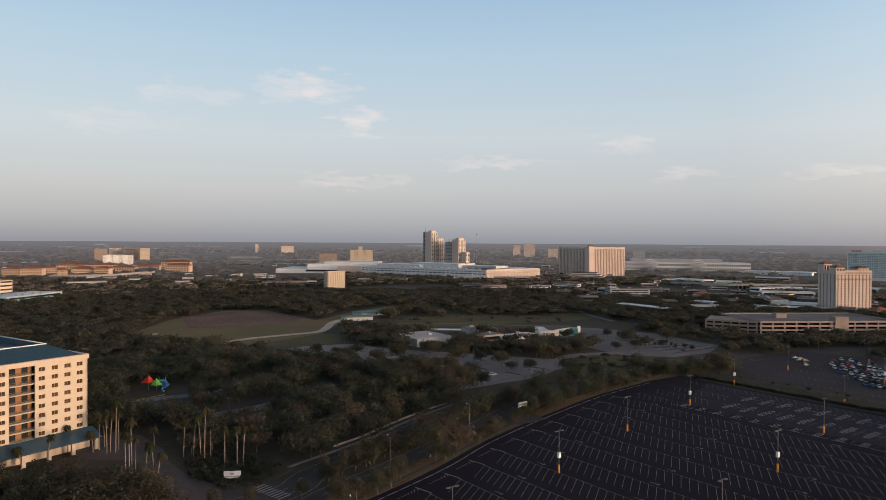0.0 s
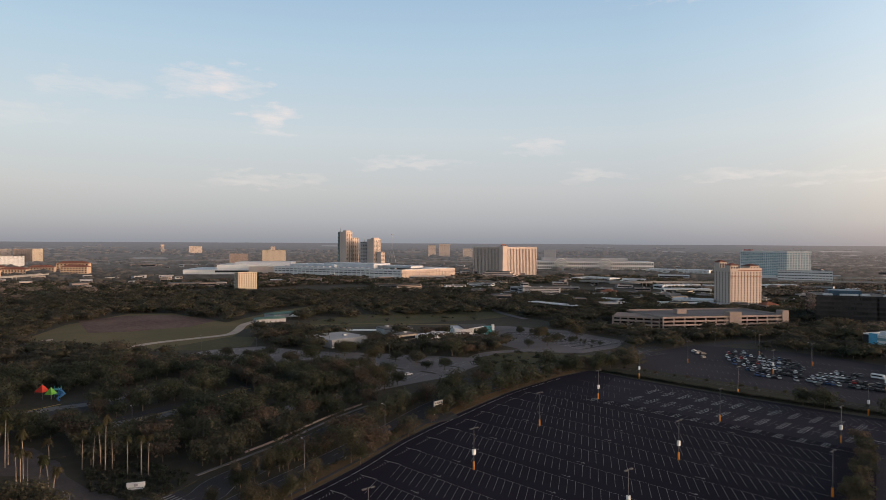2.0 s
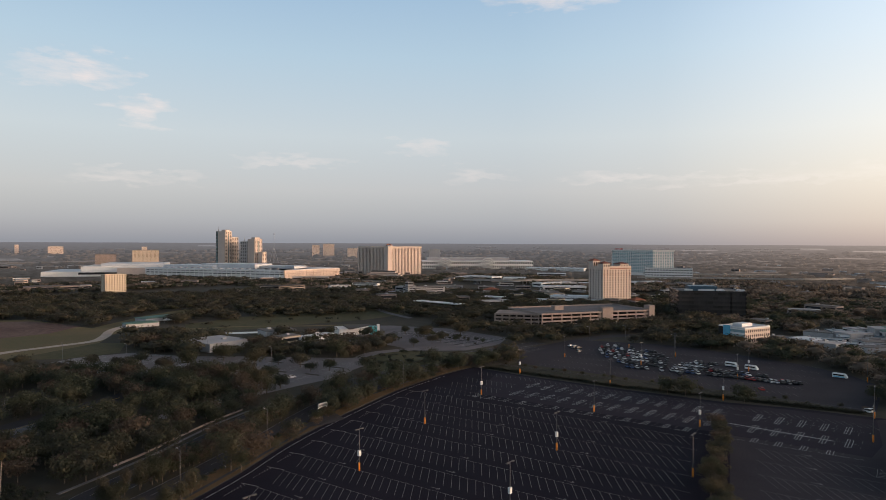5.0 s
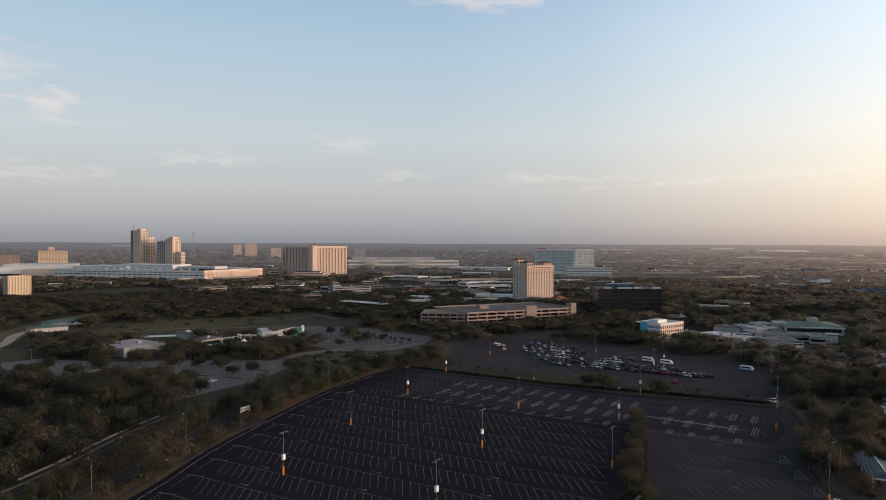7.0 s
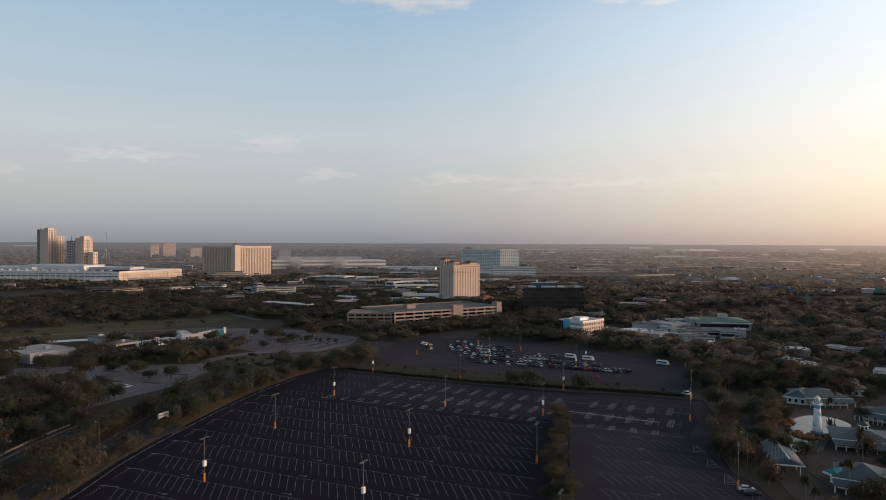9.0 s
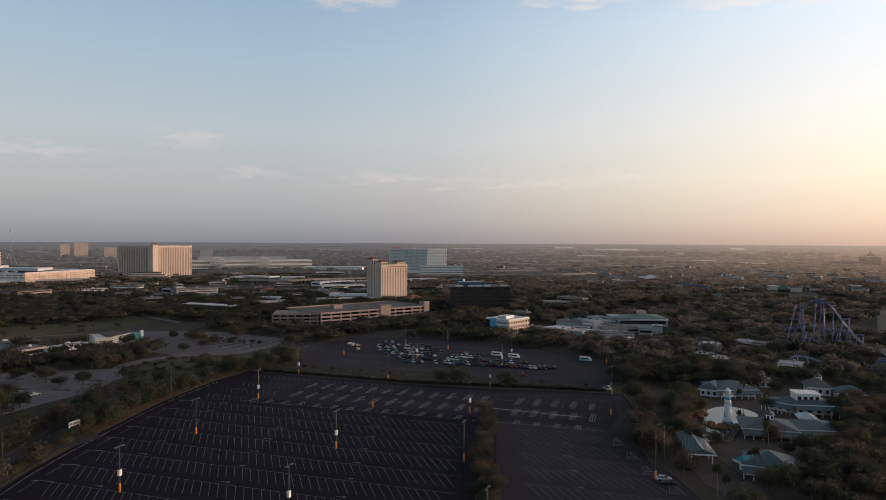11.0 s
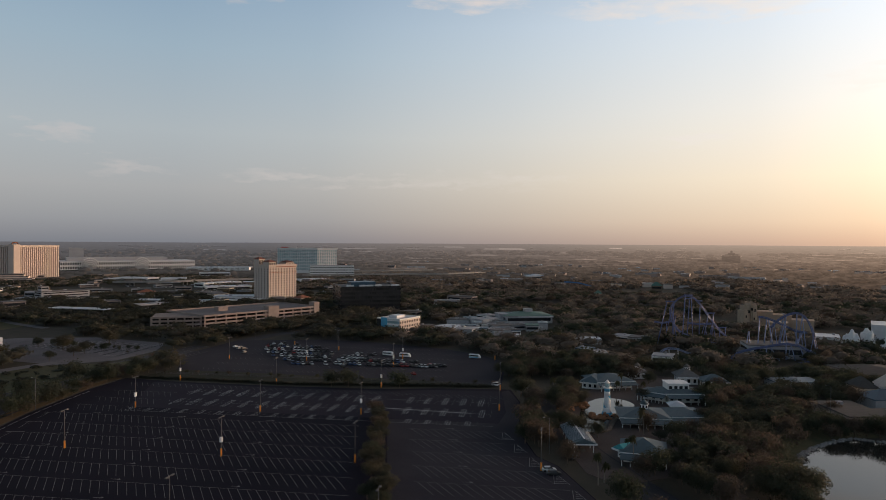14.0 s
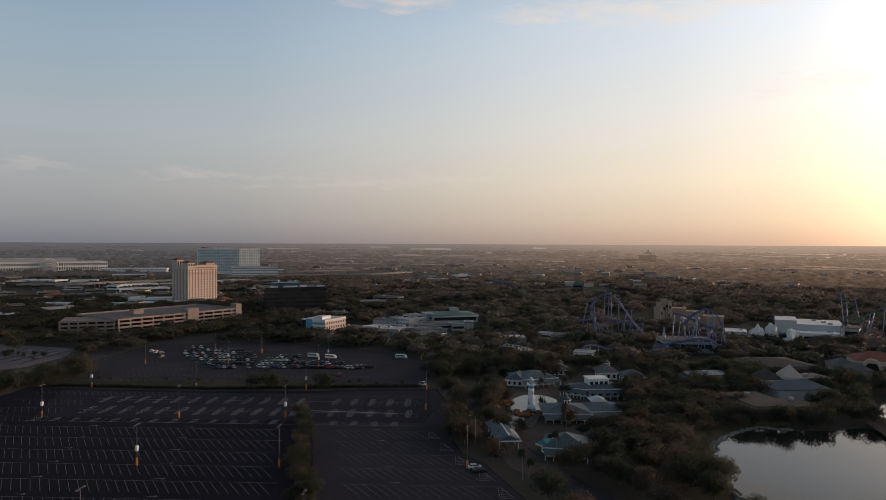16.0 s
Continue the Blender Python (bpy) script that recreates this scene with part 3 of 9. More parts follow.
LEFT_END = [(-80, -105), (94.9, -147), (127.6, -157), (158, -169), (194.7, -180), (245, -193), (262, -196)]
RIGHT_END = [(-80, 100), (120, 28), (190.6, 9.6), (204.4, 5.7), (218.7, -2.7), (235, -8.9), (247.8, -14.1), (270, -16)]


def along(table, n):
    for (n0, d0), (n1, d1) in zip(table, table[1:]):
        if n0 <= n <= n1:
            return d0 + (d1 - d0) * (n - n0) / (n1 - n0)
    return table[-1][1]


def stripe(bm, a, b, w, z=0.052):
    a, b = Vector(a), Vector(b)
    s = (b - a).normalized()
    s = Vector((-s.y, s.x)) * w / 2
    bm.faces.new([bm.verts.new((p.x, p.y, z)) for p in (a - s, b - s, b + s, a + s)])


SLANT = 0.66
lines, faint, arrows = bmesh.new(), bmesh.new(), bmesh.new()
row_n = [208.3 + 13.88 * k for k in range(-12, 4)]
for n in row_n:
    d0, d1 = along(LEFT_END, n), along(RIGHT_END, n)
    island0, island1 = -47.5 - (n - 184) * 0.23, -41 - (n - 184) * 0.23
    for u0, u1, target in ((d0, island0 - 5, lines), (island1 + 7, d1, faint)):
        stripe(target, rc(n, u0), rc(n, u1), 0.11)
        d = u0 + 1.0
        while d + 6 < u1 + 1:
            stripe(target, rc(n, d), rc(n - 9.3, d + 9.3 * SLANT), 0.10)
            d += 2.82
        d = u0 + 14
        while d < u1 - 6:
            a = n + 1.9
            stripe(arrows, rc(a, d), rc(a + 0.1, d + 2.8), 0.2)
            stripe(arrows, rc(a - 0.5, d + 2.2), rc(a + 0.1, d + 3.1), 0.25)
            stripe(arrows, rc(a + 0.7, d + 2.2), rc(a + 0.1, d + 3.1), 0.25)
            d += 37.0
    # hatched ends of each row, with a kerb line
    for k in range(7):
        stripe(lines, rc(n - 9.5 + k * 1.35, d0 - 1.5 - k * 0.3), rc(n - 8.6 + k * 1.35, d0 - 1.8 - k * 0.55), 0.16)
    stripe(lines, rc(n + 0.6, d0 + 0.5), rc(n - 0.6, d0 - 6.0), 0.34)
    for k in range(6):
        stripe(lines, rc(n - 9 + k * 1.5, d1 + 1.0 + k * 0.1), rc(n - 8.2 + k * 1.5, d1 + 4.6 - k * 0.5), 0.2)
    stripe(lines, rc(n - 9.3, d1 + 0.8), rc(n, d1 + 0.6), 0.13)
    stripe(lines, rc(n - 9.3, d1 + 5.2), rc(n, d1 + 1.2), 0.13)
lone("bay_lines", lines, PAINT, "white painted angled parking bay lines", "marking", kind="stuff")
lone("worn_bay_lines", faint, PAINT_FAINT, "worn white painted angled parking bay lines", "marking", kind="stuff")
lone("lane_arrows", arrows, PAINT, "small white painted lane arrows", "marking", kind="stuff")

boxes, edge_rows = bmesh.new(), bmesh.new()
for n, first, last, both_sides in ((294.9, -160, -22, True), (275.9, -158, -24, True), (257.5, -170, -22, False)):
    stripe(boxes, rc(n, first - 3), rc(n, last + 4), 0.10, 0.06)
    d = first
    while d < last:
        if not -70 < d < -60:
            lo, hi = (-5.6, 5.6) if both_sides else (0.0, 5.2)
            for off in (0.0, 0.85, 1.9):  # an access aisle between two bays
                stripe(boxes, rc(n + lo, d + off), rc(n + hi, d + off), 0.15, 0.061)
            for e in (lo, hi):
                stripe(boxes, rc(n + e, d), rc(n + e, d + 1.9), 0.15, 0.061)
            for off in (4.6,):
                for e in (lo, hi):
                    stripe(edge_rows, rc(n + e * 0.35, d + off), rc(n + e, d + off), 0.1, 0.06)
        d += 7.85
for n in (263.8, 277.7, 291.5):  # bays at the lot's far corner
    stripe(edge_rows, rc(n, -196 - (n - 260) * 0.1), rc(n, -166), 0.1, 0.06)
    d = -195.0
    while d < -168:
        stripe(edge_rows, rc(n, d), rc(n - 8.6, d + 5.4), 0.1, 0.06)
        d += 2.85
edge_line = [rc(n, d + 2.6) for n, d in ((94.9, -157.8), (127.6, -168.3), (158, -181), (194.7, -192), (245, -204.5), (289, -210))]
for p, q in zip(smooth_line(edge_line, 6), smooth_line(edge_line, 6)[1:]):
    p, q = Vector(p), Vector(q)
    stripe(boxes, p, p.lerp(q, 0.82), 0.22, 0.06)
d = -200
while d < -20:  # a row of bays along the far hedge
    stripe(edge_rows, rc(309, d), rc(302.5, d + 4.4), 0.12, 0.06)
    d += 2.85
stripe(boxes, rc(279, -66), rc(276, -28), 0.5, 0.06)
lone("accessible_bay_boxes", boxes, PAINT_BRIGHT, "white painted boxes between the accessible bays", "marking", kind="stuff")
lone("short_bay_lines", edge_rows, PAINT_FAINT, "worn painted lines on bluish asphalt", "marking", kind="stuff")

# the lot behind the hedge
LOT2 = [rc(n, d) for n, d in ((344, -196), (340, -120), (338, -60), (333, -19), (395, -20), (420, -36), (440, -62), (462, -120), (468, -152), (452, -212), (395, -218))]
flat("far_car_park", LOT2, 0.04, ASPHALT_WORN, "grey asphalt car park part filled with cars", "car park")
bm = bmesh.new()
for n in (352, 369, 386, 403, 420, 437):
    d = -185
    while d < -50:
        stripe(bm, rc(n, d), rc(n - 5, d + 3), 0.12)
        d += 3
lone("far_bay_lines", bm, PAINT_FAINT, "worn painted bay lines of the second lot", "marking", kind="stuff")
# grass verge with a fence line between the lots
VERGE = [rc(n, d) for n, d in ((319, -206), (316, -120), (324, -50), (327, -20), (333, -21), (338, -60), (340, -120), (344, -196))]
flat("hedge_verge", VERGE, 0.10, GRASS_DIM, "scrubby verge under a low hedge between two lots", "verge")

# the drive along the park's edge
DRIVE = smooth_line([rc(330, -8), rc(305, -2), rc(283, 4), rc(258, 8), rc(232, 16), rc(205, 27), rc(170, 42), rc(100, 70)], 6)
lone("park_drive", ribbon(bmesh.new(), DRIVE, 9.0, -0.2, 0.03), ASPHALT_OLD, "grey asphalt service drive along the park", "road", kind="structure")
PATH = smooth_line([rc(345, 10), rc(315, 17), rc(288, 21), rc(262, 26), rc(238, 36), rc(200, 52), rc(150, 74)], 6)
lone("pavement", ribbon(bmesh.new(), PATH, 7.0, -0.2, 0.14), PAVING, "brown brick pavement along the service drive", "pavement", kind="structure")
bm = bmesh.new()
ribbon(bm, smooth_line([rc(330, -3), rc(305, 3), rc(283, 9), rc(258, 13), rc(232, 21), rc(205, 32), rc(170, 47)], 6), 0.35, -0.1, 0.17)
lone("kerb", bm, ASPHALT_OLD, "grey concrete kerb beside the drive", "kerb", kind="structure")
LOT_EDGE = [rc(n, d - 0.4) for n, d in ((20, -140), (94.9, -157.8), (127.6, -168.3), (158, -181), (194.7, -192), (245, -204.5), (289, -210), (318, -209.5))]
lone("kerb_lot", ribbon(bmesh.new(), smooth_line(LOT_EDGE, 5), 0.2, -0.1, 0.14), ASPHALT_OLD, "weathered concrete kerb round the big lot", "kerb", kind="structure")

# boulevard: two carriageways with a planted median, running beside the lot
NEAR_WAY = smooth_line([(-150, 40), (-90, 115), (-42, 161.4), (-31.8, 184.5), (-13.7, 211.6), (10.7, 250.1), (36.1, 292.7), (71.3, 331.8), (113.3, 369.4), (145.9, 390.9), (190.6, 417.5)], 6)
FAR_WAY = smooth_line([(-190, 70), (-130, 130), (-51.4, 180.2), (-38.2, 203.4), (-23.5, 227.5), (-7.9, 255.8), (11.3, 288), (39.5, 320.7), (76.4, 355.7), (119.5, 390), (157.3, 412.2), (202.2, 435)], 6)
lone("road_near", ribbon(bmesh.new(), NEAR_WAY, 10.5, -0.2, 0.03), ASPHALT_OLD, "grey asphalt carriageway beside the pines", "road", kind="structure")
lone("road_far", ribbon(bmesh.new(), FAR_WAY, 11.0, -0.2, 0.034), ASPHALT_OLD, "grey asphalt carriageway beside the woods", "road", kind="structure")


def offset(pts, by):
    out = []
    for i, (x, y) in enumerate(pts):
        (ax, ay), (bx, by_) = pts[max(i - 1, 0)], pts[min(i + 1, len(pts) - 1)]
        d = Vector((bx - ax, by_ - ay)).normalized()
        out.append((x - d.y * by, y + d.x * by))
    return out


def dashes(bm, pts, on=3.0, off=6.0, w=0.15, z=0.05):
    run, draw = 0.0, True
    for a, b in zip(pts, pts[1:]):
        a, b = Vector(a), Vector(b)
        length, u = (b - a).length, 0.0
        while u < length:
            step = min((on if draw else off) - run, length - u)
            if draw:
                stripe(bm, a + (b - a) * (u / length), a + (b - a) * ((u + step) / length), w, z)
            u, run = u + step, run + step
            if run >= (on if draw else off) - 1e-6:
                run, draw = 0.0, not draw
    return bm


bm = bmesh.new()
for way, ws in ((NEAR_WAY, 5.0), (FAR_WAY, 5.2)):
    dashes(bm, offset(way, 1.7), 3, 6)
    dashes(bm, offset(way, -1.7), 3, 6)
    dashes(bm, offset(way, ws), 50, 0.01, 0.14)
    dashes(bm, offset(way, -ws), 50, 0.01, 0.14)
for i in range(9):  # crossing at the junction
    a = Vector((-53.3, 190.1)) + (Vector((-44.2, 182.7)) - Vector((-53.3, 190.1))) * (i / 8)
    stripe(bm, a, a + Vector((2.6, 4.0)), 0.6, 0.05)
lone("lane_lines", bm, PAINT, "white lane lines and crossing bars on the boulevard", "marking", kind="stuff")
WALL_LINE = smooth_line([(-57.4, 201), (-47.1, 215.3), (-36.8, 229.8), (-28.7, 242), (-18.9, 260.3), (-8.6, 277.9), (1.9, 292.8)], 4)
lone("low_wall", ribbon(bmesh.new(), WALL_LINE[8:], 0.3, -0.2, 0.6), TAN, "low tan stucco wall along the boulevard", "wall", kind="structure")
lone("sidewalk", ribbon(bmesh.new(), offset(WALL_LINE[2:], -3.2), 1.3, -0.2, 0.12), ASPHALT_PALE, "pale concrete sidewalk below a low wall", "pavement", kind="structure")
lone("near_sidewalk", ribbon(bmesh.new(), offset(NEAR_WAY, -8.3)[6:], 1.3, -0.2, 0.12), ASPHALT_OLD, "grey concrete sidewalk under pines", "pavement", kind="structure")
STRIP = [(x, y) for x, y in smooth_line(LOT_EDGE, 3)]
strip_out = offset(STRIP, 4.2)
lone("dry_verge", ribbon(bmesh.new(), strip_out, 7.6, -0.2, 0.08), VERGE_DRY, "dry orange-brown grass verge round the lot", "verge", kind="structure")
HOTEL_COURT = [(-123, 222.5), (-120.7, 228.7), (-119.5, 248), (-107.7, 242.4), (-92.9, 226.1), (-85.7, 212.9), (-73.6, 199.3), (-61.1, 191.7), (-49.8, 174.5), (-65.8, 174.3), (-81.7, 196.8), (-97.9, 214.3), (-113.9, 215.7)]
flat("hotel_drive", HOTEL_COURT, 0.02, PAVER_PALE, "brown patterned paving of a hotel drive", "road")
JUNCTION = [(-63.4, 196.2), (-51.6, 198.3), (-38.2, 189.4), (-41.1, 174.7), (-57.1, 174.4)]
flat("junction", JUNCTION, 0.038, ASPHALT_OLD, "grey asphalt junction with a crossing", "road")
PALM_BED = [(-82.5, 216.3), (-67.6, 223.6), (-49.8, 211.4), (-50.4, 193.7), (-60.6, 189.9), (-74.4, 199.3)]
HOTEL_FRONT = [(-134.5, 195.9), (-126.6, 210), (-118.8, 228.7), (-107.3, 217), (-108.6, 196.3), (-111.7, 175.4), (-123.3, 175.2)]
BEDS = []
for name, pts, label in (("planting_bed", [(-81, 214.7), (-67.6, 223.6), (-45.3, 207.3), (-50.6, 194.6), (-61.1, 191.7), (-75.3, 201.7)], "dark planted bed with palms by the hotel drive"),
                         ("planting_bed", [(-102.2, 232.3), (-99.2, 239.1), (-93.6, 232.5), (-97.5, 227.9)], "small round planted island in the hotel drive")):
    BEDS.append(flat(name, pts, 0.17, GROUND, label, "planting bed"))

# hotel car parks and lanes in the wood
LANES = [("lane", smooth_line([(-138.6, 285.2), (-125.4, 298.9), (-111.2, 308.2), (-99.6, 329.4), (-87.8, 347.7)], 4), 7.0),
         ("lane", smooth_line([(-100.4, 265.9), (-83.8, 277), (-65.6, 299.4), (-52.4, 318.1)], 4), 8.0),
         ("lane", smooth_line([(-31.6, 285.9), (-20.7, 300.6), (-5.8, 313.5)], 4), 6.0)]
for name, pts, w in LANES:
    lone(name, ribbon(bmesh.new(), pts, w, -0.2, 0.03), ASPHALT_PALE, "pale worn asphalt lane between trees", "road", kind="structure")
for pts in ([(-137.7, 269.4), (-122.6, 304.5), (-90.4, 358.1), (-74.7, 340.9), (-110.2, 291.9), (-125.8, 258.7)], [(-102, 270.2), (-52, 341.6), (-36, 326.1), (-80, 264.7)]):
    flat("hotel_car_park", pts, 0.025, ASPHALT_OLD, "grey asphalt hotel car park under trees", "car park")
for line in ([(-139.3, 288.1), (-125.5, 306.7)], [(-89.1, 268.8), (-73, 295)], [(-62.3, 314.2), (-50.4, 330.8)]):
    lone("lane_kerb", ribbon(bmesh.new(), line, 0.22, -0.1, 0.18), PAINT_YELLOW, "yellow painted kerb beside a lane", "kerb", kind="structure")

# field, track and car parks in the middle distance
FIELD = [(-232.7, 500.1), (-239.2, 593.9), (-216.8, 678.6), (-177.8, 681), (-111.8, 600.7), (-82.7, 692.5), (-51.7, 743.9), (-14.2, 733.3), (-74.1, 620.7), (-89.2, 553.9), (-91.1, 512.8), (-113.8, 450.6), (-150.9, 449.1), (-204.9, 469.9)]
flat("dry_field", FIELD, 0.03, GRASS_DRY, "dry brown grass field with worn patches", "field")
flat("soil_patch", [(-239.7, 620.8), (-211.6, 662.5), (-173.6, 664.8), (-122.7, 618), (-135.6, 574.5), (-174.4, 546), (-202.1, 541.1)], 0.12, SOIL, "churned dark red-brown soil in the field", "field")
flat("green_field", [(-129.4, 452.4), (-107, 488), (-91.1, 512.8), (-73.2, 507.3), (-70.9, 464.9), (-98.4, 448.8)], 0.05, GRASS, "green mown grass beside a track", "field")
flat("sand_patch", [(-218.9, 503.8), (-214, 510.3), (-211.5, 504.2), (-215.1, 497.9)], 0.06, SAND, "small pale sand patch", "field")
TRACK = smooth_line([(-153.4, 456.4), (-138.4, 483.8), (-118.5, 502.2), (-97.1, 522.2), (-93.4, 546.4), (-94.2, 584.8), (-83, 629.6), (-67.8, 687.7)], 5)
lone("track", ribbon(bmesh.new(), TRACK, 7.0, -0.2, 0.09), SAND, "pale sandy track across a field", "road", kind="structure")
P1 = [(-111.5, 427.4), (-91.5, 451.5), (-62.9, 462.7), (-30.4, 439.6), (-1, 431.7), (40.7, 416.1), (68.4, 405.1), (68.8, 379.5), (49.8, 356.4), (24.7, 338.4), (4.8, 327.2), (-13.4, 376.8), (-45.1, 379.2), (-72.9, 392.5)]
flat("tree_car_park", P1, 0.03, ASPHALT_PALE, "pale asphalt car park planted with round trees", "car park")
bm, isl = bmesh.new(), bmesh.new()
a0, a1, b0, b1 = (Vector(p) for p in ((-110.4, 423.1), (4.8, 327.2), (-62.9, 462.7), (72.1, 397.6)))
for k in range(8):
    a, b = a0.lerp(a1, k / 7), b0.lerp(b1, k / 7)
    u = (b - a).normalized()
    v, length, s = Vector((-u.y, u.x)), (b - a).length, 0.0
    while s < length:
        p = a + u * s
        if inside(p, P1) and inside(p + v * 5.2, P1) and inside(p - v * 5.2, P1):
            stripe(bm, p - v * 5.0, p + v * 5.0, 0.14, 0.046)
            if int(s / 2.8) % 8 == 0:
                stripe(isl, p - v * 5.0, p + v * 5.0, 2.4, 0.06)
        s += 2.8
lone("planted_bay_lines", bm, PAINT_BRIGHT, "white bay lines in the planted car park", "marking", kind="stuff")
lone("planted_islands", isl, GROUND, "dark mulched islands between bays", "planting bed", kind="stuff")
P1B = smooth_line([(2, 319.7), (24.7, 338.4), (50.2, 359.5), (67.1, 397.4), (83.5, 421.9), (114.2, 431.6)], 5)
lone("ring_road", ribbon(bmesh.new(), P1B, 9.0, -0.2, 0.04), ASPHALT_PALE, "pale asphalt ring road past a car park", "road", kind="structure")
P2 = [(51.3, 525.8), (83.5, 566.2), (124, 557), (164.9, 524.5), (190, 462.8), (170.9, 433.8), (141.2, 415.7), (111.9, 422.9), (94.6, 459), (70.7, 478.8)]
flat("visitor_car_park", P2, 0.03, ASPHALT_LIGHT, "pale asphalt car park with striped bays", "car park")
MEADOW = [(-42.2, 608.9), (3.7, 654.3), (68.3, 701.8), (135.7, 717.9), (159.2, 643.2), (109.2, 603.9), (57, 584.4), (3.2, 562.2), (-38, 549.1)]
LAWN_EDGE = [(74.9, 413.3), (98.7, 426.7), (138.5, 407.6), (157.3, 412.2), (134.1, 385.2), (98.6, 372.2), (67.8, 357)]
flat("verge_lawn", LAWN_EDGE, 0.035, GRASS, "brownish green lawn beside the boulevard", "lawn")
flat("meadow", MEADOW, 0.03, GRASS, "rough green meadow crossed by tracks", "field")
lone("meadow_track", ribbon(bmesh.new(), smooth_line([(-39.9, 575.5), (8.2, 581.9), (55.8, 572.5), (108.1, 571.2)], 5), 5.0, -0.2, 0.06), GRASS_DRY, "faint dry track across the meadow", "road", kind="structure")
lone("pale_road", ribbon(bmesh.new(), smooth_line([(145.6, 770.7), (140.5, 718.2), (141.8, 662.3), (152.6, 606.2)], 5), 7.0, -0.2, 0.05), ASPHALT_PALE, "pale curving road among trees", "road", kind="structure")
bm = bmesh.new()
for k in range(9):
    a, b = Vector((114.9, 515.8)), Vector((146.3, 430.6))
    c, e = Vector((156.6, 511.5)), Vector((184, 457.6))
    stripe(bm, a.lerp(b, k / 8), c.lerp(e, k / 8), 2.2, 0.045)
VISITOR_ROWS = [(a.lerp(b, k / 8), c.lerp(e, k / 8)) for k in range(9)]
lone("bay_strips", bm, ASPHALT_OLD, "dark strips between rows of bays", "marking", kind="stuff")
bm = bmesh.new()
for k in range(8):
    p0, p1 = a.lerp(b, (k + 0.5) / 8), c.lerp(e, (k + 0.5) / 8)
    u = (p1 - p0).normalized()
    v, s = Vector((-u.y, u.x)), 0.0
    while s < (p1 - p0).length:
        stripe(bm, p0 + u * s - v * 4.6, p0 + u * s + v * 4.6, 0.24, 0.046)
        s += 2.8
lone("visitor_bay_lines", bm, PAINT_BRIGHT, "white bay lines in the visitor car park", "marking", kind="stuff")
CROSS_ROAD = smooth_line([(136, 390.6), (163.1, 397.2), (201.2, 412.9), (259.8, 449.8), (311.9, 449.4), (342.9, 445.5)], 5)
lone("cross_road", ribbon(bmesh.new(), CROSS_ROAD, 12.0, -0.2, 0.032), ASPHALT_OLD, "grey asphalt road past a parking garage", "road", kind="structure")

# the park: plaza, pond and lake
PLAZA = [(221.4, 162.6), (254.3, 178.8), (269.3, 179.6), (331.6, 183.9), (335, 155.6), (272.9, 124), (228.6, 110.4), (193.1, 95.1), (173.1, 103.3), (175.6, 115.9), (186.8, 128.9), (206.7, 147.9)]
flat("plaza", PLAZA, 0.12, PAVING, "reddish brown paved plaza of a park entrance", "plaza")
POND = [(216.3, 146.2), (232.4, 156.8), (248.3, 165.5), (263.6, 168), (269.5, 161.1), (265.8, 151.6), (255.8, 147.2), (246.5, 146), (241, 146.7), (228, 141.4), (219.1, 136.8), (214.2, 139)]
POND = [tuple(p)[:2] for p in smooth_line(POND + POND[:1], 4)[:-1]]
flat("pond", POND, 0.15, WATER, "still pond reflecting the sky round a lighthouse", "water")
LAKE = [(236.3, 75), (243.5, 76.6), (255.9, 75.9), (267.8, 73.3), (275.3, 69.3), (278.7, 59.3), (289.2, 48), (302.1, 38.8), (301, 31.7), (305.4, 19.6), (312.8, -20.5), (294.6, -74.8), (189, 19.7), (174.6, 36.9), (192.9, 52.6), (200.2, 56.9), (204.2, 60.4), (206.3, 63.8), (216, 67.8)]
flat("lake", LAKE, 0.05, WATER, "calm lake mirroring the pale evening sky", "water")
LAKE_IN = [(327.6, 37.5), (352, 38.9), (360.7, 33.5), (332.3, 25.1), (317.4, 29.4)]
flat("lake_arm", LAKE_IN, 0.05, WATER, "narrow bright arm of the lake", "water")
flat("lawn", [(252.1, 94.2), (287.9, 84.3), (289.5, 72.9), (286.8, 63), (276.1, 69.5), (263.3, 75.1), (243.5, 76.6), (234.1, 77.7)], 0.06, GRASS, "dim green lawn beside the lake", "lawn")
FAR_LAKE = [(-1339.6, 1906.4), (-1250.6, 1966), (-1187.7, 2085.5), (-1262.6, 2250), (-1350.6, 2210), (-1523.9, 2094.2)]
flat("far_lake", FAR_LAKE, 0.9, WATER, "distant pale lake beyond the resort", "water")
CANAL = [(-38, 541), (-12, 537), (18, 536), (19, 546), (-10, 548), (-38, 552)]
flat("canal", CANAL, 0.06, WATER, "narrow bright canal behind the pavilions", "water")
WOOD_POND = [(592, 510), (610, 498), (622, 480), (640, 470), (648, 478), (634, 497), (616, 516), (600, 522)]
flat("wood_pond", WOOD_POND, 0.06, WATER, "small bright pond among the woods", "water")
CLEARING = [(668, 640), (700, 694), (760, 680), (812, 640), (850, 600), (800, 580), (740, 600)]
flat("clearing", CLEARING, 0.03, GRASS_DRY, "dry grass clearing in the woods", "field")
FOOTPRINTS, OPEN_LINES = [CANAL, WOOD_POND, CLEARING], []
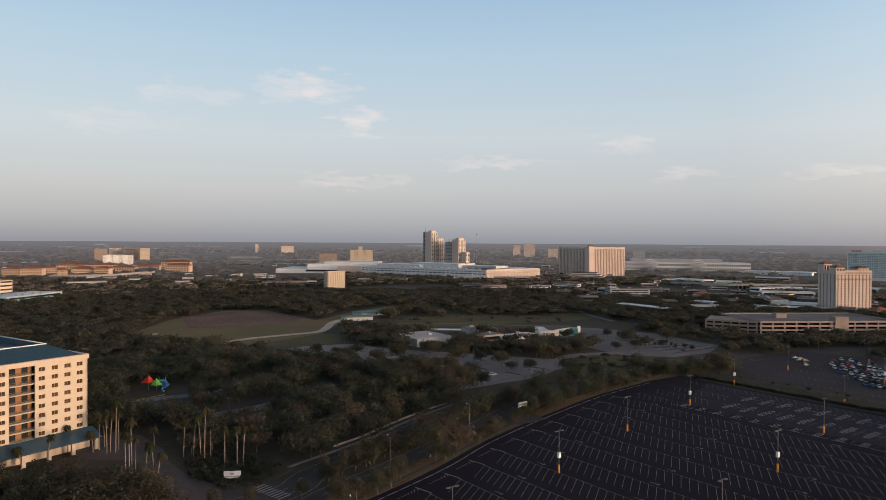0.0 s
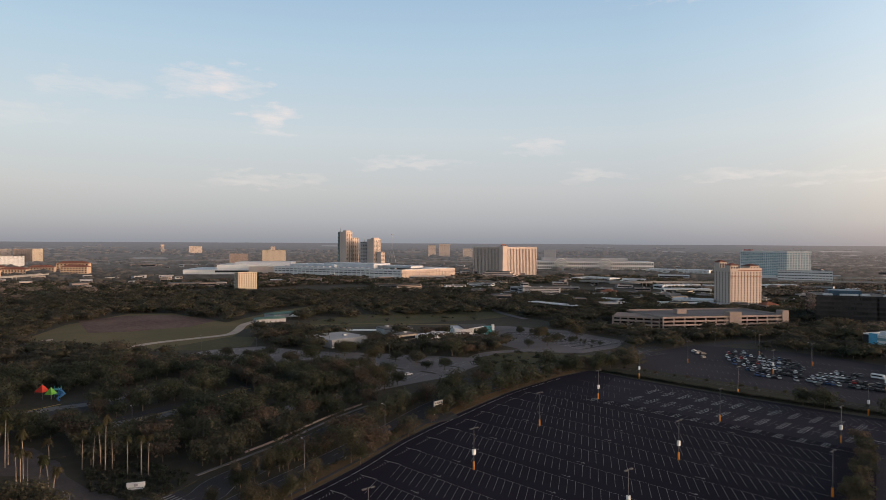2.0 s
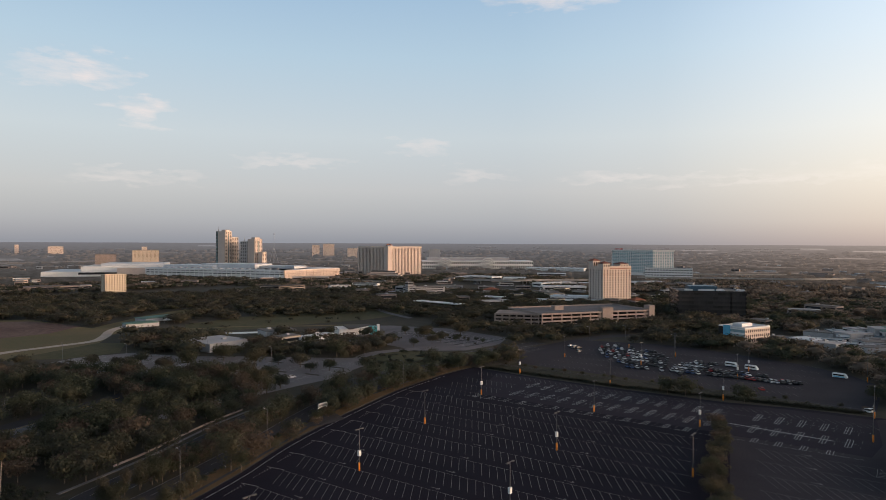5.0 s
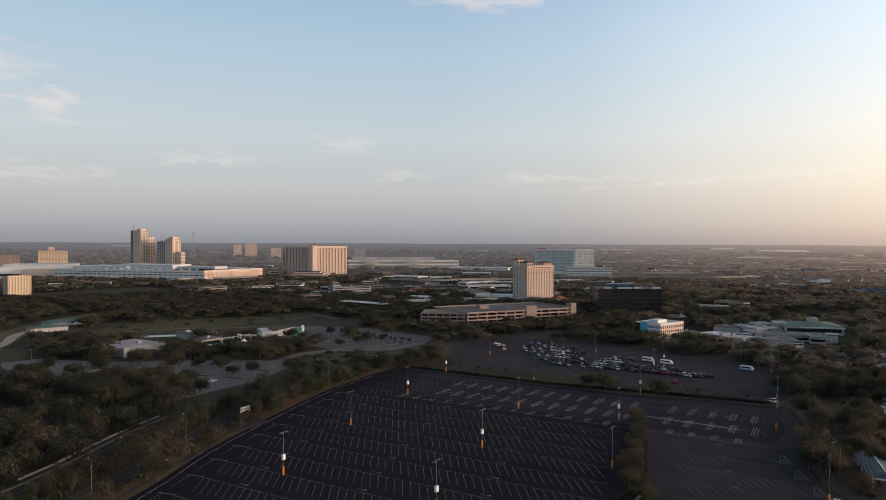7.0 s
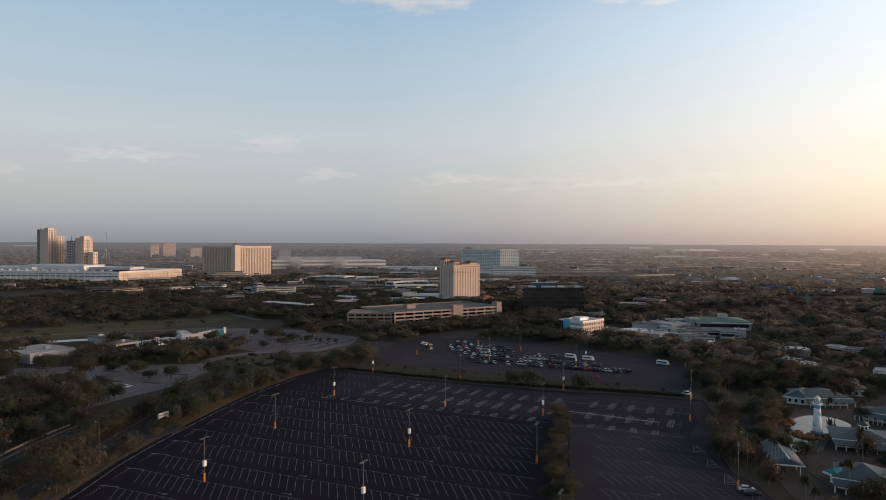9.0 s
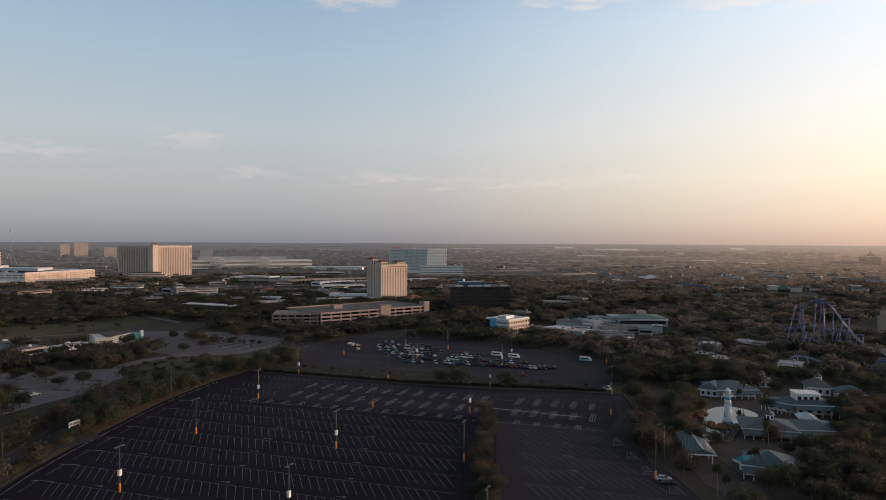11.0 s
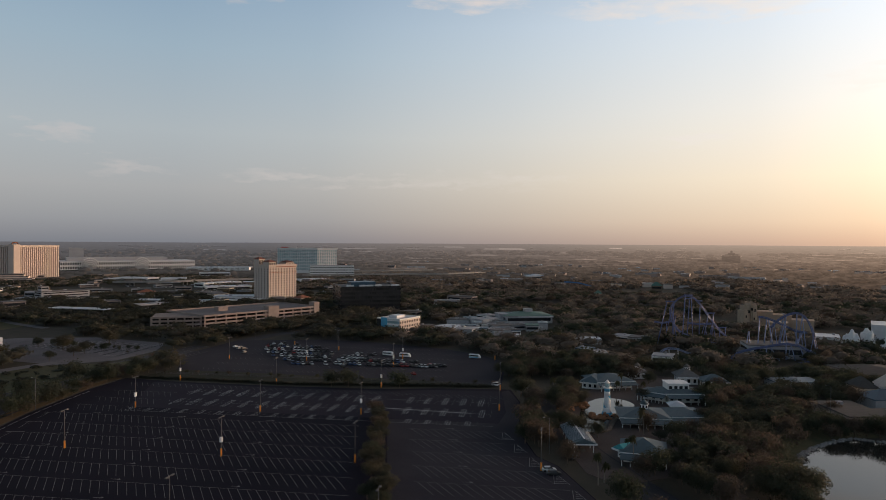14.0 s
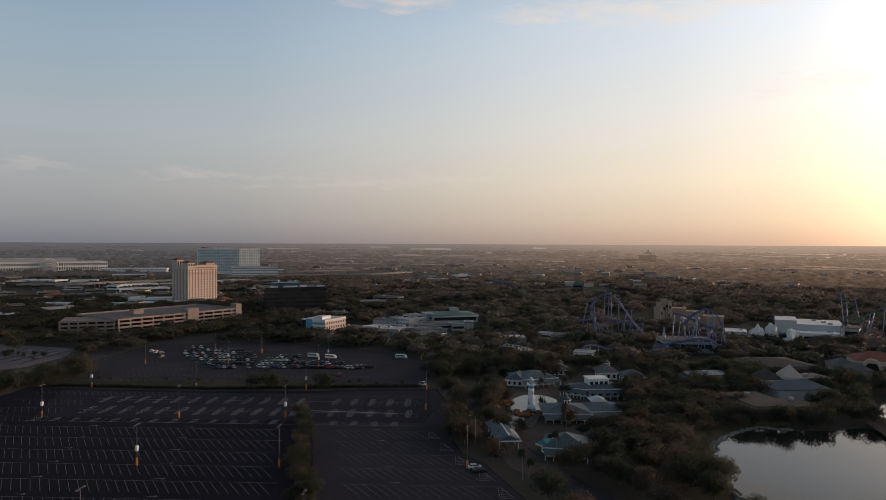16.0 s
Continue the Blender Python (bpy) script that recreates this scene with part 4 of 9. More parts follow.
CAR_PARK_TREES = [(-63.9, 412.3), (-52.4, 416.8), (-36.4, 393.8), (-26.5, 397.9), (-38.3, 359.8), (-77.3, 415.9), (-0.8, 377.2), (8.9, 391.7), (22.2, 395.8), (33.5, 392.5), (37.8, 370.2), (57.6, 412.6), (-51, 375.5), (15.3, 349.4), (44.4, 412.2), (-7.9, 418.5), (88.8, 490.7), (101.6, 459.3), (122.7, 503.9), (129.8, 475.9), (127.9, 448.2), (135.8, 453.3), (112.9, 440.6), (160.8, 485.4), (74.8, 443.7), (87, 439.6)]
PARK_TREES = [(210, 134), (206, 139), (215, 152), (221, 155), (232, 163), (195, 148), (188.8, 140.3), (203.5, 149.2), (211.6, 151.9), (207.3, 156.9), (224.8, 158.6), (293.8, 206), (301.4, 216.6), (263.4, 186.6), (230.8, 125.5), (223.3, 116.7), (226.6, 112.8), (214.9, 105.4), (237.6, 111.3), (259.4, 117.9), (291.4, 135.3), (306.2, 136.4), (276.8, 119.4), (210.6, 100.7), (199.5, 100.2), (188.6, 100.4), (184, 101.8), (227.2, 101.1), (243.8, 104), (266.9, 109.1), (224.7, 93.8), (276.2, 153.1), (216.1, 94.1), (201.5, 93.4), (310.5, 177.2), (332.9, 195.4), (310.1, 168.8)]
TREE_SPOTS = [(("oak", "oak", "brown", "round")[i % 4], p, (0.75, 0.95, 0.8)[i % 3], "trees round the park plaza") for i, p in enumerate(PARK_TREES)]
TREE_SPOTS += [(("oak", "brown", "oak", "round")[i % 4], p, (0.85, 1.1, 0.95)[i % 3], "trees round the park plaza") for i, p in enumerate([(186.1, 148.0), (186.8, 142.5), (194.6, 150.4), (239.7, 179.0), (239.3, 172.6), (242.7, 168.0), (247.4, 167.0), (250.1, 180.4), (255.6, 177.2), (293.7, 227.3), (294.3, 220.0), (299.5, 214.1), (302.3, 209.2), (307.9, 205.6), (314.9, 204.5), (311.5, 235.6), (319.0, 226.3), (329.0, 218.8), (274.7, 234.7), (273.9, 228.7), (274.1, 222.2), (278.2, 218.1), (241.1, 194.3), (236.4, 186.1), (220.5, 172.5), (228.1, 176.7)])]
TREE_SPOTS += [(("brown", "oak", "oak", "oak", "thin")[i % 5], p, (0.95, 1.15, 1.05)[i % 3], "wood beside the car park") for i, p in enumerate([(-39.2, 342), (-35.6, 347.8), (-31, 336.7), (-26.7, 345.2), (-21.3, 329.1), (-16.3, 339.9), (-10.3, 329.4), (-14.2, 357.4), (-6.5, 345.9), (-2.1, 334.9), (2, 322.1), (-3.8, 364), (5.1, 346.2), (9, 329.9), (-20.5, 363.5), (-30.8, 360), (-21.8, 316.6), (-13.7, 314.4), (-7.3, 319.4), (12.7, 320)])]
TREE_SPOTS += [(("round", "oak", "round")[i % 3], p, (0.9, 1.2, 1.05)[i % 3], "dark trees round the pavilions") for i, p in enumerate([(-65.3, 495.6), (-57.7, 484.4), (-53.9, 493.2), (-47.1, 479.3), (-43, 490.8), (-36, 474.3), (-31.2, 485.6), (-24.9, 474.8), (-35.7, 515.3), (-49.4, 514.7), (6.7, 470.8), (12.9, 481.9), (18.3, 466), (23.6, 456.1), (29.5, 446.7), (36.2, 446.9), (44.7, 457), (50.9, 472.6), (58.7, 478.3), (62.6, 462.7), (51, 500.8), (60.1, 507.2), (63.7, 443.3), (67.1, 429.8), (75.6, 448.5), (76.4, 421.6), (87.7, 458.7), (39.6, 488.6), (93.2, 496.7), (96.9, 479.9), (32.3, 502.9), (65.7, 501.4)])]
TREE_SPOTS += [(("oak", "brown", "oak")[i % 3], p, (1.35, 1.15, 1.45)[i % 3], "trees by the hotel drive") for i, p in enumerate([(-100.6, 166.7), (-96.9, 171.3), (-89.4, 169.3), (-87.7, 173.9), (-82.1, 170.4), (-79, 173), (-73.3, 168.8), (-67.3, 163.9), (-88.2, 162), (-80.1, 162.1), (-72.7, 160.6)])]
for k, (p, q) in enumerate(VISITOR_ROWS):
    for i in range(5):
        s = p.lerp(q, 0.04 + 0.2 * i + (0.07 if k % 2 else 0.0))
        if (k * 5 + i * 3) % 5 in (1, 3):
            TREE_SPOTS.append((("round", "oak", "thin")[(k + i) % 3], (s.x, s.y), (0.4, 0.55, 0.32)[(2 * k + i) % 3], "trees in the visitor car park"))
TREE_SPOTS += [("round", p, (1.35, 1.2, 1.45, 1.3)[i % 4], "trees in the planted car park") for i, p in enumerate([(-38.5, 395.8), (-26.4, 393.1), (-41.5, 353.2), (-57.2, 403.4), (8.9, 394.4), (20.9, 382.9), (33.5, 383.7), (39.7, 354.2), (11.7, 338.8), (19.5, 331.7), (43.2, 400.2), (-3.5, 384.7), (3.9, 369.9), (26.4, 352.6), (-10.1, 407.8), (47.5, 368.5), (-19.6, 409.9), (16.2, 360.9), (-48.9, 373.6), (-65.7, 419.9), (-68.8, 402.4)][::3])]
TREE_SPOTS += [(("oak", "round", "round")[i % 3], p, (0.9, 1.15, 1.0)[i % 3], "dark trees round the pavilions") for i, p in enumerate([(-51.2, 478.1), (-44.6, 462), (-40.9, 475.9), (-35, 455.3), (-31.5, 468.9), (-25.9, 453.3), (-22.6, 472), (-45.9, 498), (-35.9, 495.9), (-11.4, 434.5), (-5.2, 428.9), (0.8, 434.1), (5.8, 451.2), (11.1, 459.8), (16, 453.9), (21.6, 447.9), (26.3, 442.2), (30.6, 432.1), (35.8, 426.6), (42.1, 434.2), (48.8, 442.1), (54.4, 445.7), (60.7, 454.3), (63.8, 443.7), (20.3, 478.6), (26.3, 482.8), (77.1, 450.8), (80, 435.4), (73.5, 467.4), (67.5, 415.4), (60.9, 404.3)])]
TREE_SPOTS += [(("oak", "oak", "brown", "round")[i % 4], p, (0.75, 0.95, 0.85)[i % 3], "trees round the park buildings") for i, p in enumerate([(280.2, 79.9), (278.6, 75.2), (278.7, 70.1), (283.3, 67.2), (284.4, 63.4), (291.5, 60), (297.2, 57.2), (303.7, 53.4), (313, 52), (335.4, 56.8), (330.8, 52.9), (357, 54.8), (324.5, 87.7), (342.5, 90.1), (303.9, 84.4), (369.9, 94.6), (376.8, 90.9), (380.6, 86.5), (381.3, 81.3), (391.6, 78.2), (395.5, 73.6), (396, 68.5), (329.9, 83.1), (350.7, 100.2), (376, 103.2), (365.5, 63.2)] + [(375.5, 55.3), (390.1, 62.4), (475, 137.7), (473.7, 131.9), (483.9, 127.5), (483.7, 120.4), (495.2, 114.4), (489.6, 106.3), (499.9, 101.7), (500.8, 93.4), (512.5, 87.2), (524.4, 80.8), (382.4, 160), (362.7, 145.2), (357.2, 136.8), (353.5, 129.3), (323.2, 112.8), (329.2, 109.5), (330.5, 104.1), (346.1, 101.5), (358.1, 153), (380.5, 167.9), (395.8, 122.3), (418.1, 124.3), (438.2, 125.3), (447.3, 121.2), (430.3, 110.2)])]
TREE_SPOTS += [(("round", "round", "round", "oak")[i % 4], p, (1.15, 1.35, 1.0, 1.25)[i % 4], "trees in the planted car park") for i, p in enumerate(CAR_PARK_TREES)]
PALM_SPOTS = [(p, (0, 4, 1, 0, 1, 0)[i % 6], (1.0, 1.15, 0.95)[i % 3]) for i, p in enumerate([(-80.2, 218.6), (-75.9, 216.4), (-74.3, 217.6), (-66.7, 207.9), (-63.2, 209), (-61.9, 211.2), (-78.4, 219.8), (-92.3, 201.4), (-92.1, 203.4), (-93.7, 200.4), (-91.7, 198.5), (-83.4, 218.6), (-109.2, 222.8), (-107.4, 222.8), (-113.9, 225.1), (-109.7, 221.6), (-107.6, 225.2)])]
PALM_SPOTS += [(p, 2 + i % 2, (1.0, 1.2)[i % 2]) for i, p in enumerate([(-123, 222.5), (-127.3, 204.7), (-86.2, 202.5), (-83.5, 199.1), (-89.2, 203.9), (-97.4, 229.2), (-122.9, 211.1), (-114.8, 222.7), (-114.1, 228.8)])]
PALM_SPOTS += [(p, 2 + i % 2, 1.0) for i, p in enumerate([(228.7, 127.9), (232.7, 127), (226.2, 124.8), (198.4, 115.2), (193.3, 110.1), (279, 168.3), (285.1, 168.9), (172.5, 107.8), (169.4, 107.8), (286.9, 159.1), (294.8, 131.3), (217.7, 167), (250.9, 182.8), (284.7, 81.2)])]


def ground_of(par, w, d, margin=2.0):
    """Notes a building's plan so that no tree grows in it."""
    m = par.matrix_basis
    pts = [m @ Vector(c) for c in ((-margin, -margin, 0), (w + margin, -margin, 0), (w + margin, d + margin, 0), (-margin, d + margin, 0))]
    FOOTPRINTS.append([(p.x, p.y) for p in pts])


# hotel with the blue roof
def blue_hotel():
    b, a = (-119.8, 228.7), (-152.5, 178.5)
    w, d, h, base = dist(a, b), 62.0, 31.5, 6.5
    par = thing("blue_roofed_hotel", "cream stucco hotel with rows of small windows and blue roof", "hotel", frame_on(a, b))
    ground_of(par, w, d)
    bay0, bay1 = w - 24.6, w - 16.8
    top = 30.0
    facade(par, "front", w, d, base, top, 4, 8, 2.0, 1.3, CREAM, GLASS_BROWN, 0.5, u0=bay1, u1=w - 0.6)
    facade(par, "front", w, d, base, top, 9, 8, 2.0, 1.3, CREAM, GLASS_BROWN, 0.5, u0=0, u1=bay0)
    facade(par, "right", w, d, base, top, 14, 8, 1.9, 1.35, CREAM, GLASS, 0.5, u0=0, u1=d)
    for s, u0, u1 in (("front", w - 0.597, w), ("left", 0.0, d), ("back", 0.0, w)):
        part("wall", box(bmesh.new(), u0, 0.0, base, u1, 0.5, top, 0, side_frame(s, w, d)), CREAM, par)
    bm = bmesh.new()
    box(bm, bay0 + 0.01, 2.4, base, bay1 - 0.01, 2.7, top)
    part("bay_wall", bm, BALCONY, par, "warm orange-brown wall behind the balconies")
    rh = (top - base) / 8
    for k in range(8):
        z = base + rh * k
        balcony = part("balcony", box(bmesh.new(), bay0 + 0.02, -0.3, z + 0.05, bay1 - 0.02, 2.4, z + 0.35), CREAM, par)
        bm = bmesh.new()
        box(bm, bay0 + 0.1, -0.2, z + 1.25, bay1 - 0.1, -0.1, z + 1.33)
        for i in range(22):
            u = bay0 + 0.15 + i * (bay1 - bay0 - 0.3) / 21
            box(bm, u - 0.02, -0.18, z + 0.35, u + 0.02, -0.12, z + 1.25)
        part("railing", bm, DARK_STEEL, balcony)
        for u in (bay0 + 1.2, bay1 - 3.0):
            part("balcony_door", box(bmesh.new(), u, 2.34, z + 0.4, u + 1.8, 2.4, z + 2.5), GLASS, balcony)
    part("core", box(bmesh.new(), 0.6, 2.8, 0.0, w - 0.6, d - 0.6, top - 0.2), DARK, par)
    mull = mesh_of("mullion", box(bmesh.new(), -0.06, 0, -0.65, 0.06, 0.08, 0.65), BALCONY)
    for u0, u1, n in ((bay1, w - 0.6, 4), (0.0, bay0, 9)):
        for k in range(8):
            for c in range(n):
                if u0 > 0 or c > 5:
                    part("mullion", mull, None, par, m=pose(u0 + (u1 - u0) / n * (c + 0.5), 0.22, base + (top - base) / 8 * (k + 0.5)))
    bm = bmesh.new()  # cornice
    for q in ((-0.35, -0.35, w + 0.35, 0.9), (w - 0.9, 0.9, w + 0.35, d), (-0.35, 0.9, 0.9, d)):
        box(bm, q[0], q[1], top + 0.003, q[2], q[3], h)
    part("cornice", bm, CREAM, par)
    bm = bmesh.new()  # mansard of blue metal round a flat middle
    z0, z1, k = h - 0.5, h + 3.6, 9.0
    out = [(0.6, 0.6), (w - 0.6, 0.6), (w - 0.6, d - 0.6), (0.6, d - 0.6)]
    inn = [(k, k), (w - k, k), (w - k, d - k), (k, d - k)]
    lo, hi = [bm.verts.new((*p, z0)) for p in out], [bm.verts.new((*p, z1)) for p in inn]
    well = [bm.verts.new((*p, z1 - 2.2)) for p in inn]
    for i in range(4):
        j = (i + 1) % 4
        bm.faces.new((lo[i], lo[j], hi[j], hi[i]))
        bm.faces.new((hi[i], hi[j], well[j], well[i]))
    bm.faces.new(well)
    part("roof", bm, BLUE_ROOF, par)
    bm = bmesh.new()  # standing seams and pale ridge
    for i in range(int(w / 1.2)):
        u = 1.2 + i * 1.2
        t = min(1.0, (w - u - 0.6) / (k - 0.6), (u - 0.6) / (k - 0.6))
        tube(bm, (u, 0.6, z0 + 0.03), (u, 0.6 + (k - 0.6) * t, z0 + 0.03 + (z1 - z0) * t), 0.035, 0.035, 4)
    part("seams", bm, BLUE_ROOF, par)
    bm = bmesh.new()
    for p, q in zip(inn, inn[1:] + inn[:1]):
        tube(bm, (*p, z1 + 0.05), (*q, z1 + 0.05), 0.22, 0.22, 6)
    part("ridge_cap", bm, WHITE_PAINT, par)
    bm = bmesh.new()  # arcade with a lean-to roof
    box(bm, -2, -5.2, 3.6, w + 1, -4.6, 4.3)
    for i in range(9):
        u = -1.5 + i * (w + 1.2) / 8
        box(bm, u, -5.25, 0, u + 1.1, -4.4, 3.6)
    box(bm, -2, -0.4, 0, w + 0.5, -0.05, base - 0.4)
    part("arcade", bm, CREAM, par)
    bm = bmesh.new()
    lo = [bm.verts.new(c) for c in ((-3, -6.2, 4.2), (w + 1.6, -6.2, 4.2), (w + 1.6, 0.0, 6.9), (-3, 0.0, 6.9))]
    bm.faces.new(lo)
    lo2 = [bm.verts.new(v.co - Vector((0, 0, 0.3))) for v in lo]
    bm.faces.new(lo2[::-1])
    for i in range(4):
        bm.faces.new((lo[i], lo2[i], lo2[(i + 1) % 4], lo[(i + 1) % 4]))
    part("arcade_roof", bm, BLUE_ROOF, par)


blue_hotel()


# hotel with terracotta turrets
def turret_hotel():
    a, m, b = (404.7, 733.8), (406.5, 700.6), (446.9, 706.6)
    b = tuple(Vector(m) + (Vector(b) - Vector(m)))
    w, d, h = dist(m, b), 27.0, 43.0
    par = thing("turreted_hotel", "pale pink stucco tower hotel with terracotta turrets", "hotel", frame_on(m, b))
    ground_of(par, w, d)
    facade(par, "front", w, d, 3.0, h - 4, 10, 13, 1.7, 1.65, PINK, GLASS, 0.9)
    facade(par, "left", w, d, 3.0, h - 4, 5, 13, 1.9, 1.65, PINK, GLASS, 0.9, u0=0.5, u1=d - 0.5)
    part("wall", box(bmesh.new(), 0.5, 0, 0, d - 0.5, 0.5, h - 4, 0, side_frame("right", w, d)), PINK, par)
    part("wall", box(bmesh.new(), 0, 0, 0, w, 0.5, h - 4, 0, side_frame("back", w, d)), PINK, par)
    part("core", box(bmesh.new(), 1.0, 1.0, 0, w - 0.6, d - 0.6, h - 4.2), DARK, par)
    part("band", box(bmesh.new(), -0.25, -0.2, h - 9.6, w + 0.1, -0.003, h - 9.0), TERRACOTTA, par)
    part("base", box(bmesh.new(), -1.5, -2.0, 0, w + 1.5, d, 2.99), PINK, par)
    bm = bmesh.new()
    box(bm, -0.6, -0.6, h - 3.99, w + 0.6, d + 0.6, h - 3.2)
    box(bm, -0.3, -0.3, h - 3.2, w + 0.3, 0.5, h)
    box(bm, -0.3, 0.5, h - 3.2, 0.5, d, h)
    box(bm, w - 0.5, 0.5, h - 3.2, w + 0.3, d, h)
    part("cornice", bm, PINK, par)
    part("band", box(bmesh.new(), 0.6, -0.75, h - 3.1, w - 0.6, -0.35, h - 2.2), TERRACOTTA, par)
    part("roof", box(bmesh.new(), 0.5, 0.5, h - 3.19, w - 0.3, d - 0.3, h - 2.6), GREY_ROOF, par)
    for x, y, s, zt in ((-1.0, -1.0, 10.0, 3.0), (w - 14, 2, 12.0, 2.0), (-1.0, d - 10, 9.0, 6.0)):
        turret = part("turret", box(bmesh.new(), x, y, h - 3.0, x + s, y + s, h + zt), PINK, par)
        part("turret_roof", hip(bmesh.new(), x, y, x + s, y + s, h + zt + 0.3, 2.6, 0.8), RED_TILES, turret)
        bm = bmesh.new()
        for i in range(3):
            u = x + s * (i + 0.5) / 3
            box(bm, u - 0.9, y - 0.05, h - 0.5, u + 0.9, y + 0.04, h + zt - 1.2)
        part("turret_window", bm, GLASS, turret)


turret_hotel()


# parking garage
def garage():
    b, a = (360.4, 531.4), (244.8, 521.8)
    w, d, h = dist(a, b), 62.0, 11.6
    par = thing("parking_garage", "tan concrete parking garage with four open decks", "garage", frame_on(a, b))
    ground_of(par, w, d, 16)
    for k in range(4):
        z = k * 3.1
        part("deck", box(bmesh.new(), 0.2, 0.2, z - 0.3, w - 0.2, d - 0.2, z + 0.0), ASPHALT_PALE if k == 3 else ASPHALT_OLD, par)
        bm = bmesh.new()
        for s in ("front", "left", "right", "back"):
            o = 0 if s in ("front", "back") else 0.25
            box(bm, o, 0, z - 0.35, (w if s in ("front", "back") else d) - o, 0.24, z + 1.15, 0, side_frame(s, w, d))
        part("spandrel", bm, TAN, par)
    n = 12
    for i in range(n + 1):
        u = i * (w - 1.2) / n
        part("column", box(bmesh.new(), u, -0.12, 0, u + 1.2, 0.5, 9.4), TAN, par)
    # near-black sheet inside, painted shade seen between the decks
    part("back_wall", box(bmesh.new(), 0.5, d * 0.45, 0, w - 0.5, d * 0.45 + 0.3, 9.0), DARK, par)
    for u, s, zt in ((w * 0.52, 11.0, 13.6), (w - 6, 6.0, 14.0), (w * 0.27, 9.0, 13.0)):
        part("stair_tower", box(bmesh.new(), u, -0.8 if u != w * 0.27 else d * 0.5, 0, u + s, 7.0 if u != w * 0.27 else d * 0.5 + 7, zt), TAN, par)
    bm = bmesh.new()
    for i in range(26):
        u = 3 + i * (w - 8) / 26
        stripe(bm, (u, 5.0), (u, 11.0), 0.15, 9.31)
    part("deck_lines", bm, PAINT, par)
    wing_a = (209.2, 540.1)
    wp = thing("garage_wing", "lower tan wing of the parking garage", "garage", frame_on(wing_a, a))
    ww = dist(wing_a, a) - 2
    ground_of(wp, ww, 40)
    for k in range(4):
        z = k * 3.0
        bm = bmesh.new()
        box(bm, 0, 0, z - 0.3, ww, 40, z)
        box(bm, 0, -0.1, z - 0.35, ww, 0.15, z + 1.1)
        part("deck", bm, TAN, wp)
    for i in range(7):
        part("column", box(bmesh.new(), i * (ww - 1.2) / 6, 0.2, 0, i * (ww - 1.2) / 6 + 1.2, 1.0, 9.0), TAN, wp)
    # the wing's decks get the same near-black sheet for their shade
    part("back_wall", box(bmesh.new(), 0.5, 12, 0, ww - 0.5, 12.3, 8.6), DARK, wp)


garage()

# dark office and the small office with a blue corner
a, b = (400.4, 551.4), (454.2, 524.1)
par, w = block("dark_glass_office", "low office block of black glass bands", a, b, 55, 24.5, GLASS_BLACK, GREY_ROOF, 14, 6, 6.2, 2.3, GLASS_BLACK, sides=("front", "right", "left"), category="office")
ground_of(par, w, 55)
part("penthouse", box(bmesh.new(), w * 0.2, 12, 24.6, w * 0.62, 34, 29), BLUE_ROOF, par)
bm = bmesh.new()
for u in (0.12, 0.33, 0.45, 0.6, 0.9):
    box(bm, w * u, 8, 24.4, w * u + 7, 14, 26.2)
part("roof_units", bm, WHITE_METAL, par)


def small_office():
    c, l, r = (336.6, 388.8), (326.8, 407.8), (364, 395.7)
    w, d, h = dist(c, r), dist(c, l), 11.5
    par = thing("blue_cornered_office", "white three-storey office with a blue painted corner", "office", frame_on(c, r))
    ground_of(par, w, d)
    # pink on this white building's front paints in the low sun's tint
    facade(par, "front", w, d, 0.5, h - 1, 12, 3, 1.3, 1.7, PINK, GLASS, 0.4)
    facade(par, "left", w, d, 0.5, h - 1, 5, 3, 2.6, 1.9, WHITE, GLASS_BLUE, 0.4, u0=d * 0.45, u1=d - 0.4)
    part("blue_wall", box(bmesh.new(), d * 0.18, -0.15, 0, d * 0.45, 0.4, h + 0.6, 0, side_frame("left", w, d)), SKY_PAINT, par, "bright blue painted wall panel")
    part("glass_corner", box(bmesh.new(), 0, -0.1, 0, d * 0.18, 0.4, h - 0.6, 0, side_frame("left", w, d)), GLASS_BLACK, par)
    part("wall", box(bmesh.new(), 0.4, 0, 0, d - 0.4, 0.4, h - 1, 0, side_frame("right", w, d)), WHITE, par)
    part("core", box(bmesh.new(), 0.5, 0.5, 0, w - 0.5, d - 0.5, h - 1.1), DARK, par)
    part("roof", box(bmesh.new(), 0, 0, h - 0.99, w, d, h - 0.6), WHITE_METAL, par)
    bm = bmesh.new()
    for q in ((0, 0, w, 0.4), (0, d - 0.4, w, d), (0, 0.4, 0.4, d - 0.4), (w - 0.4, 0.4, w, d - 0.4)):
        box(bm, q[0], q[1], h - 0.598, q[2], q[3], h + 0.2)
    part("parapet", bm, WHITE, par)
    bm = bmesh.new()
    box(bm, w * 0.3, d * 0.4, h - 0.6, w * 0.7, d * 0.75, h + 1.6)
    part("roof_screen", bm, WHITE_METAL, par)


small_office()


